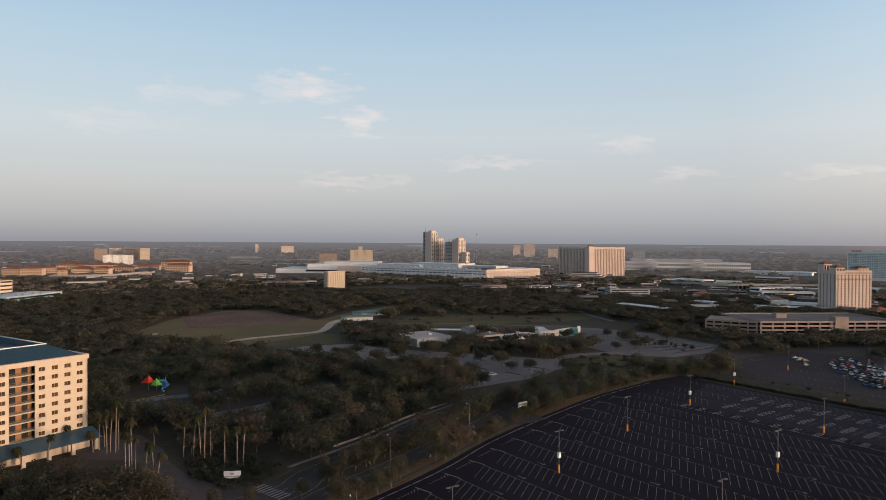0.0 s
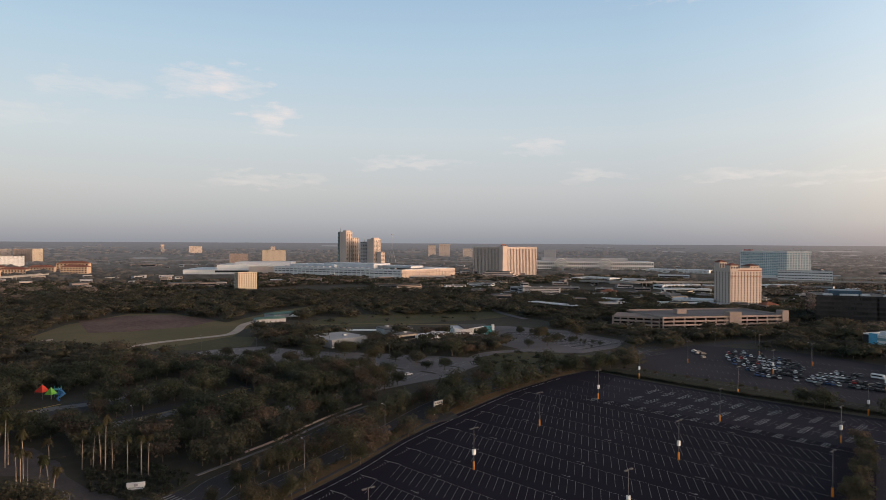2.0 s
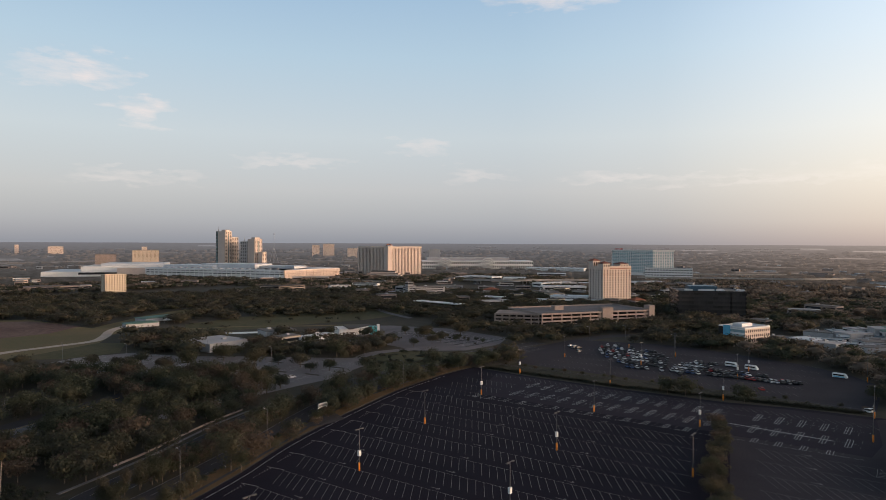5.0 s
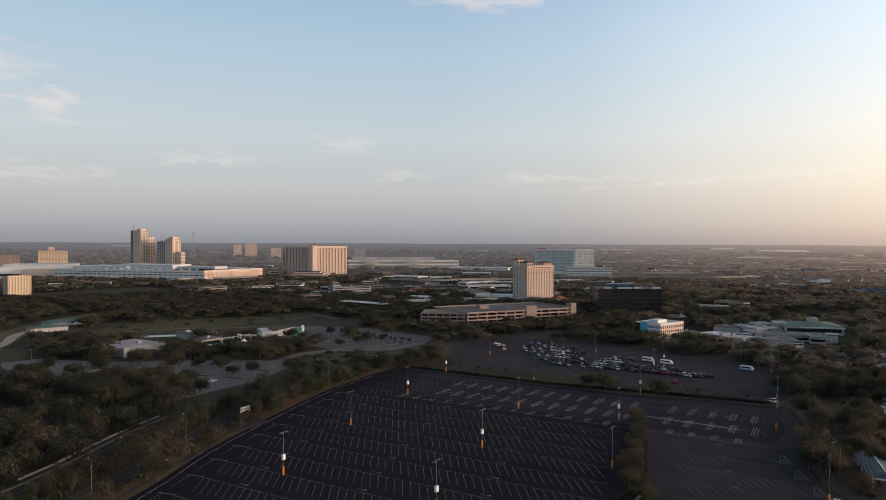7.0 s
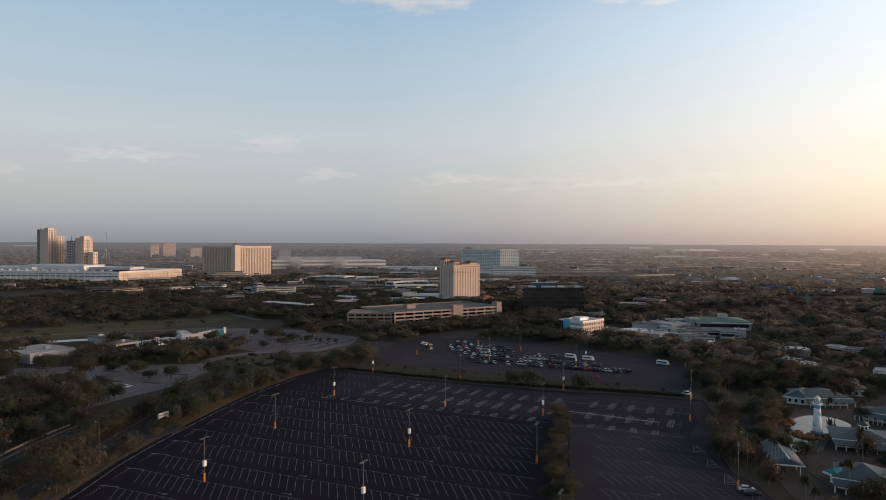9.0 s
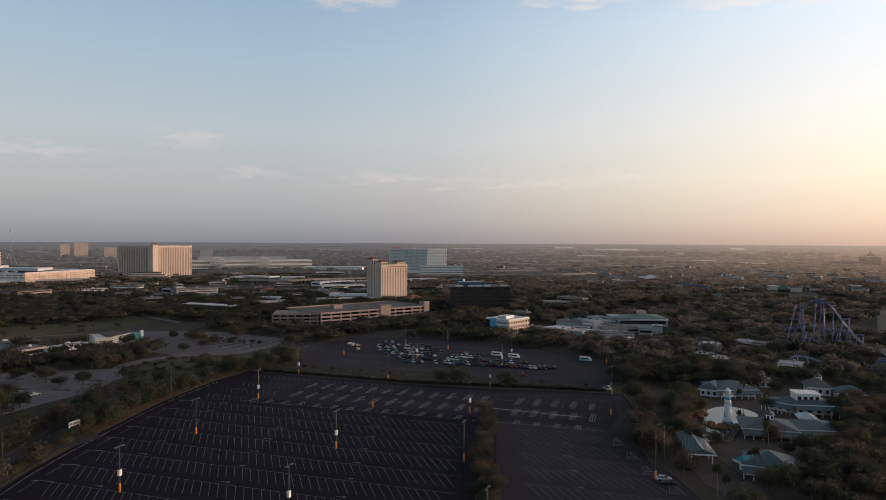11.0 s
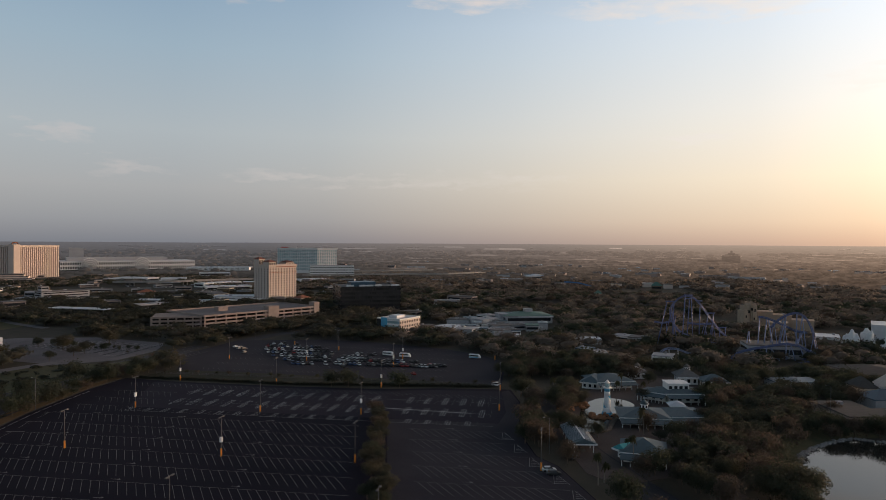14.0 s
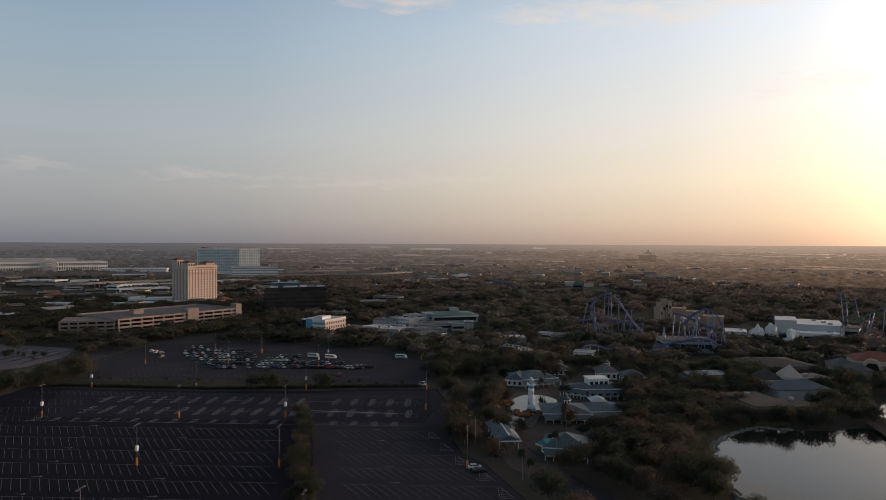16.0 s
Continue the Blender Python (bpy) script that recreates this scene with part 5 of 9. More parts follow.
# pink tower with upright ribs
def ribbed_tower():
    l, c, r = (252.5, 1478.6), (308.1, 1411.8), (388.6, 1448.8)
    h = 60.7
    w, d = dist(c, r), dist(l, c)
    par = thing("ribbed_hotel_tower", "tall pink hotel tower with dark upright window strips", "hotel", frame_on(c, r))
    ground_of(par, w, 60)
    fl = frame_on(c, r).inverted() @ frame_on(l, c)
    part("core", box(bmesh.new(), 2, 2.2, 0, w, 24, h - 3), GLASS, par)
    part("core", box(bmesh.new(), 0, 2.2, 0, d - 2, 24, h - 3, 0, fl), GLASS, par)
    for m, length, n in ((Matrix.Identity(4), w, 21), (fl, d, 21)):
        bm = bmesh.new()
        for i in range(n + 1):
            u = 1 + i * (length - 4) / n
            box(bm, u, 0.0, 0, u + 2.3, 1.5, h - 4, 0, m)
        part("ribs", bm, PINK, par)
        bm = bmesh.new()
        box(bm, 0, -0.3, h - 4.001, length, 24, h, 0, m)
        part("crown_band", bm, PINK, par)
        for k in range(17):
            bm = bmesh.new()
            box(bm, 1, 1.3, 6 + k * 3.1, length - 1, 2.15, 6.6 + k * 3.1, 0, m)
            part("spandrel", bm, GLASS_BROWN, par)
    part("corner_pylon", box(bmesh.new(), -6, -2.5, 0, 6.5, 12, h + 1.5), PINK, par)
    bm = bmesh.new()
    for k in range(9):
        a0, a1 = math.pi * k / 9, math.pi * (k + 1) / 9
        tube(bm, (-6 * math.cos(a0), 2, h + 1.5 + 3.5 * math.sin(a0)), (-6 * math.cos(a1), 2, h + 1.5 + 3.5 * math.sin(a1)), 1.2, 1.2, 6)
    part("arch", bm, TERRACOTTA, par)
    pa = (249, 1377.7)
    pb = (320, 1352.7)
    pod = thing("tower_podium", "low pink podium with terraced roofs before the tower", "hotel", frame_on(pa, pb))
    pw = dist(pa, pb)
    ground_of(pod, pw, 40)
    for k in range(3):
        part("storey", box(bmesh.new(), k * 5, k * 6, k * 3.2, pw - k * 7, 40, k * 3.2 + 2.3), PINK, pod)
        part("window_band", box(bmesh.new(), k * 5 + 0.5, k * 6 + 0.5, k * 3.2 + 2.3, pw - k * 7 - 0.5, 39, k * 3.2 + 3.2), GLASS, pod)
    part("roof", box(bmesh.new(), 9, 12, 9.61, pw - 15, 40, 10.2), GREY_ROOF, pod)


ribbed_tower()


# convention hall
def convention_hall():
    l, c, r = (-169, 1409.9), (79.4, 1237.5), (190.8, 1331.4)
    par = thing("convention_hall", "vast white convention hall with a stepped pale roof", "hall", frame_on(c, r))
    w, d, h = dist(c, r), dist(l, c), 18.6
    fl = frame_on(c, r).inverted() @ frame_on(l, c)
    ground_of(par, w, 120)
    lw = thing("convention_hall_wing", "long white convention hall wing with dark window bands", "hall", frame_on(l, c))
    ground_of(lw, d, 120)
    part("lower_wall", box(bmesh.new(), 0, 0, 0, w, 100, h * 0.66), PINK, par)
    part("window_band", box(bmesh.new(), 2, 0.4, h * 0.66, w - 2, 99, h * 0.69), TAN, par)
    part("upper_wall", box(bmesh.new(), -0.5, -0.5, h * 0.69, w, 100, h), PINK, par)
    for k in range(9):
        part("louvre", box(bmesh.new(), 1, -1.0, 1.5 + k * 1.75, w - 1, -0.3, 1.95 + k * 1.75), TAN, par)
    bm = bmesh.new()
    for i in range(16):
        box(bm, i * w / 16, -0.9, 0.5, i * w / 16 + 0.5, -0.3, h - 0.6)
    part("piers", bm, PINK, par)
    for k, (z0, z1, out, m) in enumerate(((0, 3.5, 0, WHITE), (3.5, 5.0, 1.5, GLASS), (5.0, 10.5, 0, WHITE), (10.5, 12.0, 1.0, GLASS), (12.0, 15.0, -1.5, WHITE), (15.0, 16.0, 0.6, GLASS), (16.0, h, -1.0, WHITE))):
        part("wall_band" if m is WHITE else "window_band", box(bmesh.new(), 0, out, z0 + 0.003, d - 0.6, 110, z1), m, lw)
    bm = bmesh.new()
    for i in range(30):
        box(bm, i * d / 30, -1.2, 0, i * d / 30 + 0.8, 1.4, 16.0)
    part("piers", bm, WHITE, lw)
    part("roof", box(bmesh.new(), 1, 1, h + 0.003, d - 1, 108, h + 0.8), WHITE_METAL, lw)
    part("roof", box(bmesh.new(), 1, 1, h + 0.003, w - 1, 99, h + 0.8), WHITE_METAL, par)
    for x0, x1, y0, y1, z in ((0.05, 0.42, 30, 105, 24), (0.3, 0.7, 45, 105, 27), (0.55, 0.95, 60, 105, 24)):
        part("roof_step", box(bmesh.new(), d * x0, y0, h + 0.8, d * x1, y1, z), WHITE_METAL, lw)
    for i in range(18):
        part("roof_vent", box(bmesh.new(), d * (0.06 + 0.05 * i), 12, h + 0.8, d * (0.06 + 0.05 * i) + 5, 18, h + 2.4), GREY_WALL, lw)
    a, b = (-363.7, 1475.9), (-145.8, 1472.8)
    far = thing("convention_hall_annex", "low white annex of the convention hall", "hall", frame_on(a, b))
    aw = dist(a, b)
    ground_of(far, aw, 150)
    part("wall", box(bmesh.new(), 0, 0, 0, aw, 140, 9), WHITE, far)
    part("window_band", box(bmesh.new(), aw * 0.3, -0.4, 4, aw * 0.95, 0.2, 8), GLASS, far)
    part("wall", box(bmesh.new(), aw * 0.30, 20, 9.01, aw, 140, 19), WHITE, far)
    part("wall", box(bmesh.new(), aw * 0.62, -3, 0, aw * 0.94, 19, 16), PINK, far)
    part("roof", box(bmesh.new(), aw * 0.45, 40, 19.01, aw, 139, 24), WHITE_METAL, far)
    part("roof", box(bmesh.new(), 0.5, 0.5, 9.004, aw * 0.3 - 0.2, 139, 9.6), WHITE_METAL, far)


convention_hall()

# high towers behind the hall
TALL = [("glass_tower", (-55.2, 1899.2), (-33.1, 1899.7), 96, TOWER_GLASS, 5, 26, "tall slim tower of grey glass with a mast"),
        ("lit_tower", (-31.9, 1874.7), (-15.6, 1889.9), 95.9, PINK, 3, 26, "tall pale pink tower joined to a glass slab"),
        ("step_tower", (-14.9, 1904.9), (1.7, 1920), 80.5, PINK, 3, 22, "lower stepped pink tower beside the tall one"),
        ("broad_tower", (6.3, 1860), (41.9, 1859.5), 69.6, GREY_WALL, 7, 18, "broad grey hotel tower with bands of windows"),
        ("stepped_tower", (42.1, 1834.5), (61.7, 1849), 75.9, PINK, 4, 22, "tan tower with a stepped sunlit edge"),
        ("edge_tower", (61.7, 1827), (72, 1836.6), 42.3, PINK, 2, 12, "low sunlit step of a tower group")]
for name, a, b, h, wall, cols, rows, lab in TALL:
    par, w = block(name, lab, a, b, w_d := dist(a, b) * 1.2, h, wall, GREY_ROOF, cols, rows, dist(a, b) / cols * 0.66, h / rows * 0.5, GLASS_BLUE if wall is TOWER_GLASS else GLASS_BLACK, sides=("front", "right"), category="tower", thick=0.8)
    ground_of(par, w, w_d)
    if name in ("lit_tower", "stepped_tower"):
        part("slot", box(bmesh.new(), w * 0.42, -0.3, 6, w * 0.58, 0.1, h - 5), TOWER_GLASS, par)
        part("crown", box(bmesh.new(), w * 0.1, 2, h + 0.8, w * 0.8, w * 0.7, h + 5), PINK, par)
    if name in ("glass_tower", "broad_tower"):
        part("mast", tube(bmesh.new(), (w * 0.3, 5, h), (w * 0.3, 5, h + 14), 0.9, 0.2, 6), STEEL, par)

o, top = (109.1, 2197.3), 96.9
par = thing("ride_tower", "tall slim white ride tower far on the plain", "tower", pose(o[0], o[1], 0))
part("mast", tube(bmesh.new(), (0, 0, 0), (0, 0, top), 0.7, 0.4, 8), GREY_WALL, par)
for dx in (-14, 14):
    part("leg", tube(bmesh.new(), (dx, -3, 0), (0, 0, top * 0.55), 0.45, 0.35, 6), GREY_WALL, par)
part("crown_ring", tube(bmesh.new(), (0, 0, top - 4), (0, 0, top - 2), 2.6, 2.6, 12), GREY_WALL, par)

# glass hotel
def glass_hotel():
    a, m, b = (799.6, 1339.5), (853.2, 1264), (897.1, 1251.8)
    h = 55.3
    wing = thing("glass_hotel", "broad hotel of blue-green glass with a red roof sign", "hotel", frame_on(a, m))
    w = dist(a, m)
    ground_of(wing, w, 40)
    facade(wing, "front", w, 30, 6, h - 3, 22, 14, w / 22 * 0.82, (h - 9) / 14 * 0.72, WHITE, GLASS_BLUE, 0.8)
    part("core", box(bmesh.new(), 1, 1, 0, w, 29, h - 3.1), DARK, wing)
    part("base", box(bmesh.new(), 0, 0, 0, w, 30, 5.99), WHITE, wing)
    part("roof_frame", box(bmesh.new(), -1, -0.6, h - 2.99, w + 0.5, 30, h), WHITE, wing)
    part("end_wall", box(bmesh.new(), -1.0, -0.5, 0, -0.01, 30, h - 3), WHITE, wing)
    bm = bmesh.new()
    for k in range(7):
        box(bm, w * 0.08 + k * 2.6, -0.8, h + 0.4, w * 0.08 + k * 2.6 + 1.7, -0.3, h + 3.0)
    part("roof_sign", bm, RED, wing, "row of plain red sign bars")
    east = thing("glass_hotel_wing", "white gridded wing of the glass hotel", "hotel", frame_on(m, b))
    w2 = dist(m, b)
    ground_of(east, w2, 40)
    facade(east, "front", w2, 30, 6, h - 3, 9, 14, w2 / 9 * 0.66, (h - 9) / 14 * 0.62, WHITE, GLASS_BLUE, 0.8)
    part("core", box(bmesh.new(), 0.5, 1, 0, w2 - 0.5, 29, h - 3.1), DARK, east)
    part("base", box(bmesh.new(), 0, 0, 0, w2, 30, 5.99), WHITE, east)
    part("roof_frame", box(bmesh.new(), 0.51, -0.6, h - 2.99, w2 + 1, 30, h), WHITE, east)
    pa, pb = (770.8, 1168.7), (843.2, 1117.6)
    pod, pw = block("glass_hotel_garage", "pale open-decked garage beside the glass hotel", pa, pb, 50, 19.9, WHITE, GREY_ROOF, 16, 4, 4.2, 1.6, GLASS, sides=("front",), category="garage")
    ground_of(pod, pw, 50)


glass_hotel()


# long white hall with two fan arches
def fan_hall():
    a, b = (457.2, 1699.6), (744, 1639.1)
    w, h = dist(a, b), 21.3
    par = thing("fan_arched_hall", "long white hall with rows of windows and fan arches", "hall", frame_on(a, b))
    ground_of(par, w, 90)
    facade(par, "front", w, 80, 2, h, 60, 2, w / 60 * 0.6, h * 0.26, WHITE, GLASS, 1.0)
    part("core", box(bmesh.new(), 1, 1.1, 0, w - 1, 80, h - 0.5), DARK, par)
    part("roof", box(bmesh.new(), 0, 1.2, h + 0.003, w, 80, h + 1.0), WHITE_METAL, par)
    part("upper_storey", box(bmesh.new(), w * 0.05, 30, h + 1.0, w * 0.8, 80, h + 9), GREY_WALL, par)
    for u in (w * 0.205, w * 0.585):
        bm = bmesh.new()
        for ring, rr in enumerate((19.0, 14.5, 10.5, 7.0)):
            n = 14
            for k in range(n):
                a0, a1 = math.pi * (0.06 + 0.88 * k / n), math.pi * (0.06 + 0.88 * (k + 1) / n)
                tube(bm, (u - rr * math.cos(a0), -3 - ring, h * 0.35 + rr * 1.15 * math.sin(a0)), (u - rr * math.cos(a1), -3 - ring, h * 0.35 + rr * 1.15 * math.sin(a1)), 1.15, 1.15, 5)
        part("fan_arch", bm, WHITE, par)
        part("fan_block", box(bmesh.new(), u - 15, -2, 0, u + 15, 1, h + 2), GREY_WALL, par)


fan_hall()


# lower buildings, near and far
def low_block(name, label, a, b, d, h, wall, roof, storeys=2, category="building", hipped=0.0, windows=0, group="", gable=False, glass=None, overhang=0.6, bands=True, margin=1.0):
    """A low building: walls, a window band or single windows, and a flat or pitched roof."""
    w = dist(a, b)
    par = thing(name, label, category, frame_on(a, b), group)
    ground_of(par, w, d, margin)
    sh = h / storeys
    if windows:
        facade(par, "front", w, d, 0, h, windows, storeys, w / windows * 0.5, sh * 0.5, wall, glass or GLASS, 0.3)
        part("wall", box(bmesh.new(), 0.0, 0.35, 0, w, d, h), wall, par)
    else:
        part("wall", box(bmesh.new(), 0, 0, 0, w, d, h), wall, par)
        if bands and math.hypot(*a) > 1700:
            bm, n = bmesh.new(), max(6, int(w / 2.8))
            for k in range(storeys * 2):
                for i in range(n):
                    box(bm, w * (i + 0.3) / n, -0.06, sh * (k + 0.35) / 2, w * (i + 0.7) / n, 0.05, sh * (k + 0.7) / 2)
            part("windows", bm, glass or GLASS_BROWN, par)
            bands = False
        for k in range(storeys if bands else 0):
            bm = bmesh.new()
            z, tall = sh * k + sh * 0.35, sh * 0.4
            box(bm, w * 0.04, -0.06, z, w * 0.96, 0.05, z + tall)
            box(bm, -0.06, d * 0.06, z, 0.05, d * 0.94, z + tall)
            box(bm, w - 0.05, d * 0.06, z, w + 0.06, d * 0.94, z + tall)
            part("window_band", bm, glass or GLASS, par)
    if hipped:
        part("roof", hip(bmesh.new(), 0, 0, w, d, h + 0.26, hipped, overhang, gable), roof, par)
    else:
        bm = bmesh.new()
        box(bm, -0.25, -0.25, h + 0.003, w + 0.25, d + 0.25, h + 0.45)
        part("roof", bm, roof, par)
        bm = bmesh.new()
        rr = random.Random(int(w * 13 + d * 7))
        for k in range(max(1, int(w * d / 500))):
            x, y = rr.uniform(0.1, 0.8) * w, rr.uniform(0.15, 0.75) * d
            part("roof_unit", box(bmesh.new(), x, y, h + 0.45, x + min(3.0, w * 0.12), y + min(2.2, d * 0.15), h + 1.6), GREY_WALL, par)
            if k > 5:
                break
        bm.free()
    return par, w


def rise(r):
    """Height of the distant plain at a distance from the middle."""
    table = ((0, 0.0), (1250, 0.02), (2100, 0.3), (2650, 0.6), (3300, 12), (4000, 30), (4840, 60))
    for (r0, z0), (r1, z1) in zip(table, table[1:]):
        if r <= r1:
            return z0 + (z1 - z0) * (r - r0) / (r1 - r0)
    return table[-1][1]


# distant houses and sheds that nobody could count
def distant_houses():
    rr = random.Random(77)
    bm = bmesh.new()
    for _ in range(520):
        b, r = rr.uniform(-34, 86), math.sqrt(rr.uniform(1100 ** 2, 2100 ** 2))
        if noise.noise(Vector((r * math.sin(radians(b)) * 0.0022, r * math.cos(radians(b)) * 0.0022, 21.0))) < -0.05:
            continue
        m = pose(r * math.sin(radians(b)), r * math.cos(radians(b)), 0, 0, 0, rr.uniform(-25, 25) - b)
        w, d, h = rr.uniform(8, 26), rr.uniform(8, 16), rr.uniform(3.5, 6.5)
        if rr.random() < 0.12:
            w, h = rr.uniform(40, 70), rr.uniform(5, 8)
        if r > 2400:
            h *= 1.5
        wall, roof = rr.choice((1, 1, 2, 9)), rr.choice((3, 4, 4, 4, 9))
        box(bm, -w / 2, -d / 2, 0, w / 2, d / 2, h, wall, m)
        if b < 42:
            box(bm, -w / 2 + 0.8, -d / 2 - 0.06, h * 0.4, w / 2 - 0.8, -d / 2 + 0.02, h * 0.7, 6, m)
        box(bm, -w / 2 - 0.4, -d / 2 - 0.4, h + 0.01, w / 2 + 0.4, d / 2 + 0.4, h + 0.6, roof, m)
        FOOTPRINTS.append([tuple((m @ Vector(c)).xy) for c in ((-w / 2 - 9, -d / 2 - 26, 0), (w / 2 + 9, -d / 2 - 26, 0), (w / 2 + 9, d / 2 + 3, 0), (-w / 2 - 9, d / 2 + 3, 0))])
    for _ in range(900):
        b, r = rr.uniform(-36, 88), rr.uniform(1900, 4300)
        if noise.noise(Vector((r * math.sin(radians(b)) * 0.0016, r * math.cos(radians(b)) * 0.0016, 5.0))) < 0.02:
            continue
        m = pose(r * math.sin(radians(b)), r * math.cos(radians(b)), rise(r), 0, 0, rr.uniform(-25, 25) - b)
        w, d, h = rr.uniform(14, 46), rr.uniform(10, 20), rr.uniform(3.5, 8.0)
        if rr.random() < 0.15:
            w, h = rr.uniform(70, 150), rr.uniform(5, 8)
        # these farthest houses emit the painted haze instead of being lit
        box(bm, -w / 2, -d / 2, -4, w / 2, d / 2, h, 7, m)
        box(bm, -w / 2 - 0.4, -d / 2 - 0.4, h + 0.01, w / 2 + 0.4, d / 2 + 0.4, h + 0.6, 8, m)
    lone("distant_houses", bm, [WHITE, TAN, PINK, WHITE_METAL, GREY_ROOF, TERRACOTTA, GLASS, FAR_CROWNS, FAR_ROOFS, GREY_WALL], "scattered pale low houses and sheds, the farthest glowing with haze", "houses", kind="stuff")


distant_houses()

# white slab tower before the hall
par, w = block("white_slab_tower", "small white ten-storey tower among trees", (-170.7, 1005.6), (-147.5, 1024.4), 11, 24, CREAM, GREY_ROOF, 8, 10, 1.6, 1.4, GLASS, sides=("front", "left"), category="tower")
ground_of(par, w, 11)
# block behind the annex and long far blocks
for name, a, b, h, wall, lab in (("far_cream_block", (-236.7, 1733.9), (-179.6, 1740.8), 47.9, CREAM, "cream hotel block beyond the convention annex"),
                                 ("far_brick_block", (-340.7, 1869.2), (-293.7, 1877.2), 36.2, TAN, "dark tan block beyond the annex"),
                                 ("far_pink_block", (-741.1, 3113), (-686.8, 3125.4), 46.4, PINK, "distant pink block on the plain"),
                                 ("far_pink_block", (-879.1, 3180.8), (-864.3, 3184.8), 53, PINK, "distant slim pink tower on the plain"),
                                 ("far_pink_block", (-408.8, 3274.6), (-387.3, 3277.2), 44.7, PINK, "distant pink block on the plain"),
                                 ("far_hotel", (308.3, 2984.1), (340.2, 2980.6), 56.2, PINK, "distant sunlit pink hotel"),
                                 ("far_hotel", (354.9, 2978.9), (403.7, 2972.7), 61.5, PINK, "distant sunlit pink hotel"),
                                 ("far_hotel", (428.8, 2767), (469.1, 2760.4), 44.3, PINK, "distant pale low hotel"),
                                 ("far_hall", (700.7, 2503.8), (742.9, 2491.6), 44.5, GREY_WALL, "distant grey hall beyond the white one"),
                                 ("far_resort", (-1142.3, 2223.8), (-1108.2, 2240.9), 40, TAN, "distant tan resort block by the lake"),
                                 ("far_resort", (-1103.7, 2243.2), (-1068.8, 2260), 41.9, PINK, "distant pink resort block by the lake"),
                                 ("far_resort", (-1044.4, 2216.3), (-1001.5, 2235.9), 42.6, TAN, "distant tan resort slab by the lake"),
                                 ("far_resort", (-978, 2191.7), (-952, 2203.1), 43.2, CREAM, "distant sunlit resort block"),
                                 ("far_white_block", (-941, 1877.4), (-871.7, 1910.5), 27.5, WHITE, "long white block behind orange roofs"),
                                 ("far_ship_hotel", (2390.2, 1023.2), (2413.6, 966.6), 30.0, FAR_WALLS, "distant broad hotel silhouette with a dim painted haze glow"),
                                 ("far_plain_block", (1897.3, 2323.8), (1977.4, 2256.1), 8.3, TAN, "distant long block on the plain"),
                                 ("far_plain_block", (2072.2, 2695.6), (2231.4, 2565.3), 14.8, WHITE, "distant long white roof on the plain"),
                                 ("far_plain_block", (1803.3, 1731.5), (1842.1, 1690.2), 4.6, GREY_WALL, "distant grey block of flats on the plain"),
                                 ("far_plain_block", (1582.3, 1804.5), (1692.4, 1701.7), 3.1, WHITE, "distant row of pale flats on the plain")):
    # roofs past 2300 m and the silhouette hotel's walls emit painted haze
    far_par, far_w = low_block(name, lab, a, b, dist(a, b) * 0.5, h, wall, FAR_ROOFS if math.hypot(*a) > 2300 else GREY_ROOF, max(2, int(h / 5)), category="building", bands=math.hypot(*a) < 2300 or name in ("far_hotel", "far_resort", "far_pink_block"))
    if name == "far_ship_hotel":
        for u0, u1, z in ((0.35, 0.72, 38.0), (0.46, 0.58, 46.0), (0.2, 0.9, 33.0), (-1.3, 0.0, 12.0)):
            part("upper_storey", box(bmesh.new(), far_w * u0, 4, 0 if u0 < 0 else 30.5, far_w * u1, 16, z), FAR_WALLS, far_par)

# orange-roofed flats
for a, b, top in (((-818.4, 1257), (-782.4, 1256.3), 23.8), ((-780.9, 1257.2), (-748, 1265.4), 25.9), ((-793, 1343.4), (-772, 1355.6), 22),
                  ((-741.5, 1303.9), (-725.7, 1312.8), 17.1), ((-749.5, 1368.1), (-711, 1377.3), 18), ((-704.6, 1369.4), (-676.4, 1372.4), 19.4),
                  ((-729.9, 1490.9), (-678.7, 1493), 15.4), ((-701.4, 1548.6), (-651.7, 1559.3), 18.6), ((-866, 1520.7), (-812.2, 1538.8), 22.2), ((-793.6, 1503.4), (-733.9, 1522.4), 21.8),
                  ((-614.1, 1499.1), (-561.3, 1498.3), 23.5), ((-690.6, 1662.3), (-622, 1667.8), 26.6)):
    low_block("orange_roofed_flats", "orange stucco flats with a dark red tiled roof", a, b, 22, max(6.0, top * 0.6), ORANGE_STUCCO, RED_TILES, 3, "flats", hipped=5.0, windows=9, group="orange roofed flats")

# elevated highway
def highway(name, label, pts, z, width=14.0, step=38.0):
    par = thing(name, label, "bridge", kind="structure")
    line = smooth_line(pts, 6)
    part("deck", ribbon(bmesh.new(), line, width, z - 1.4, z), CONCRETE, par)
    for s in (1, -1):
        part("barrier", ribbon(bmesh.new(), offset(line, s * (width / 2 - 0.2)), 0.35, z - 0.2, z + 1.0), CONCRETE, par)
    run = 0.0
    for a, b in zip(line, line[1:]):
        run += dist(a, b)
        if run > step:
            run = 0.0
            bm = bmesh.new()
            for s in (-3.2, 3.2):
                tube(bm, (a[0] + s, a[1], 0), (a[0] + s, a[1], z - 1.4), 0.9, 0.9, 6)
            part("pier", bm, CONCRETE, par)
    OPEN_LINES.append((line, 14.0))


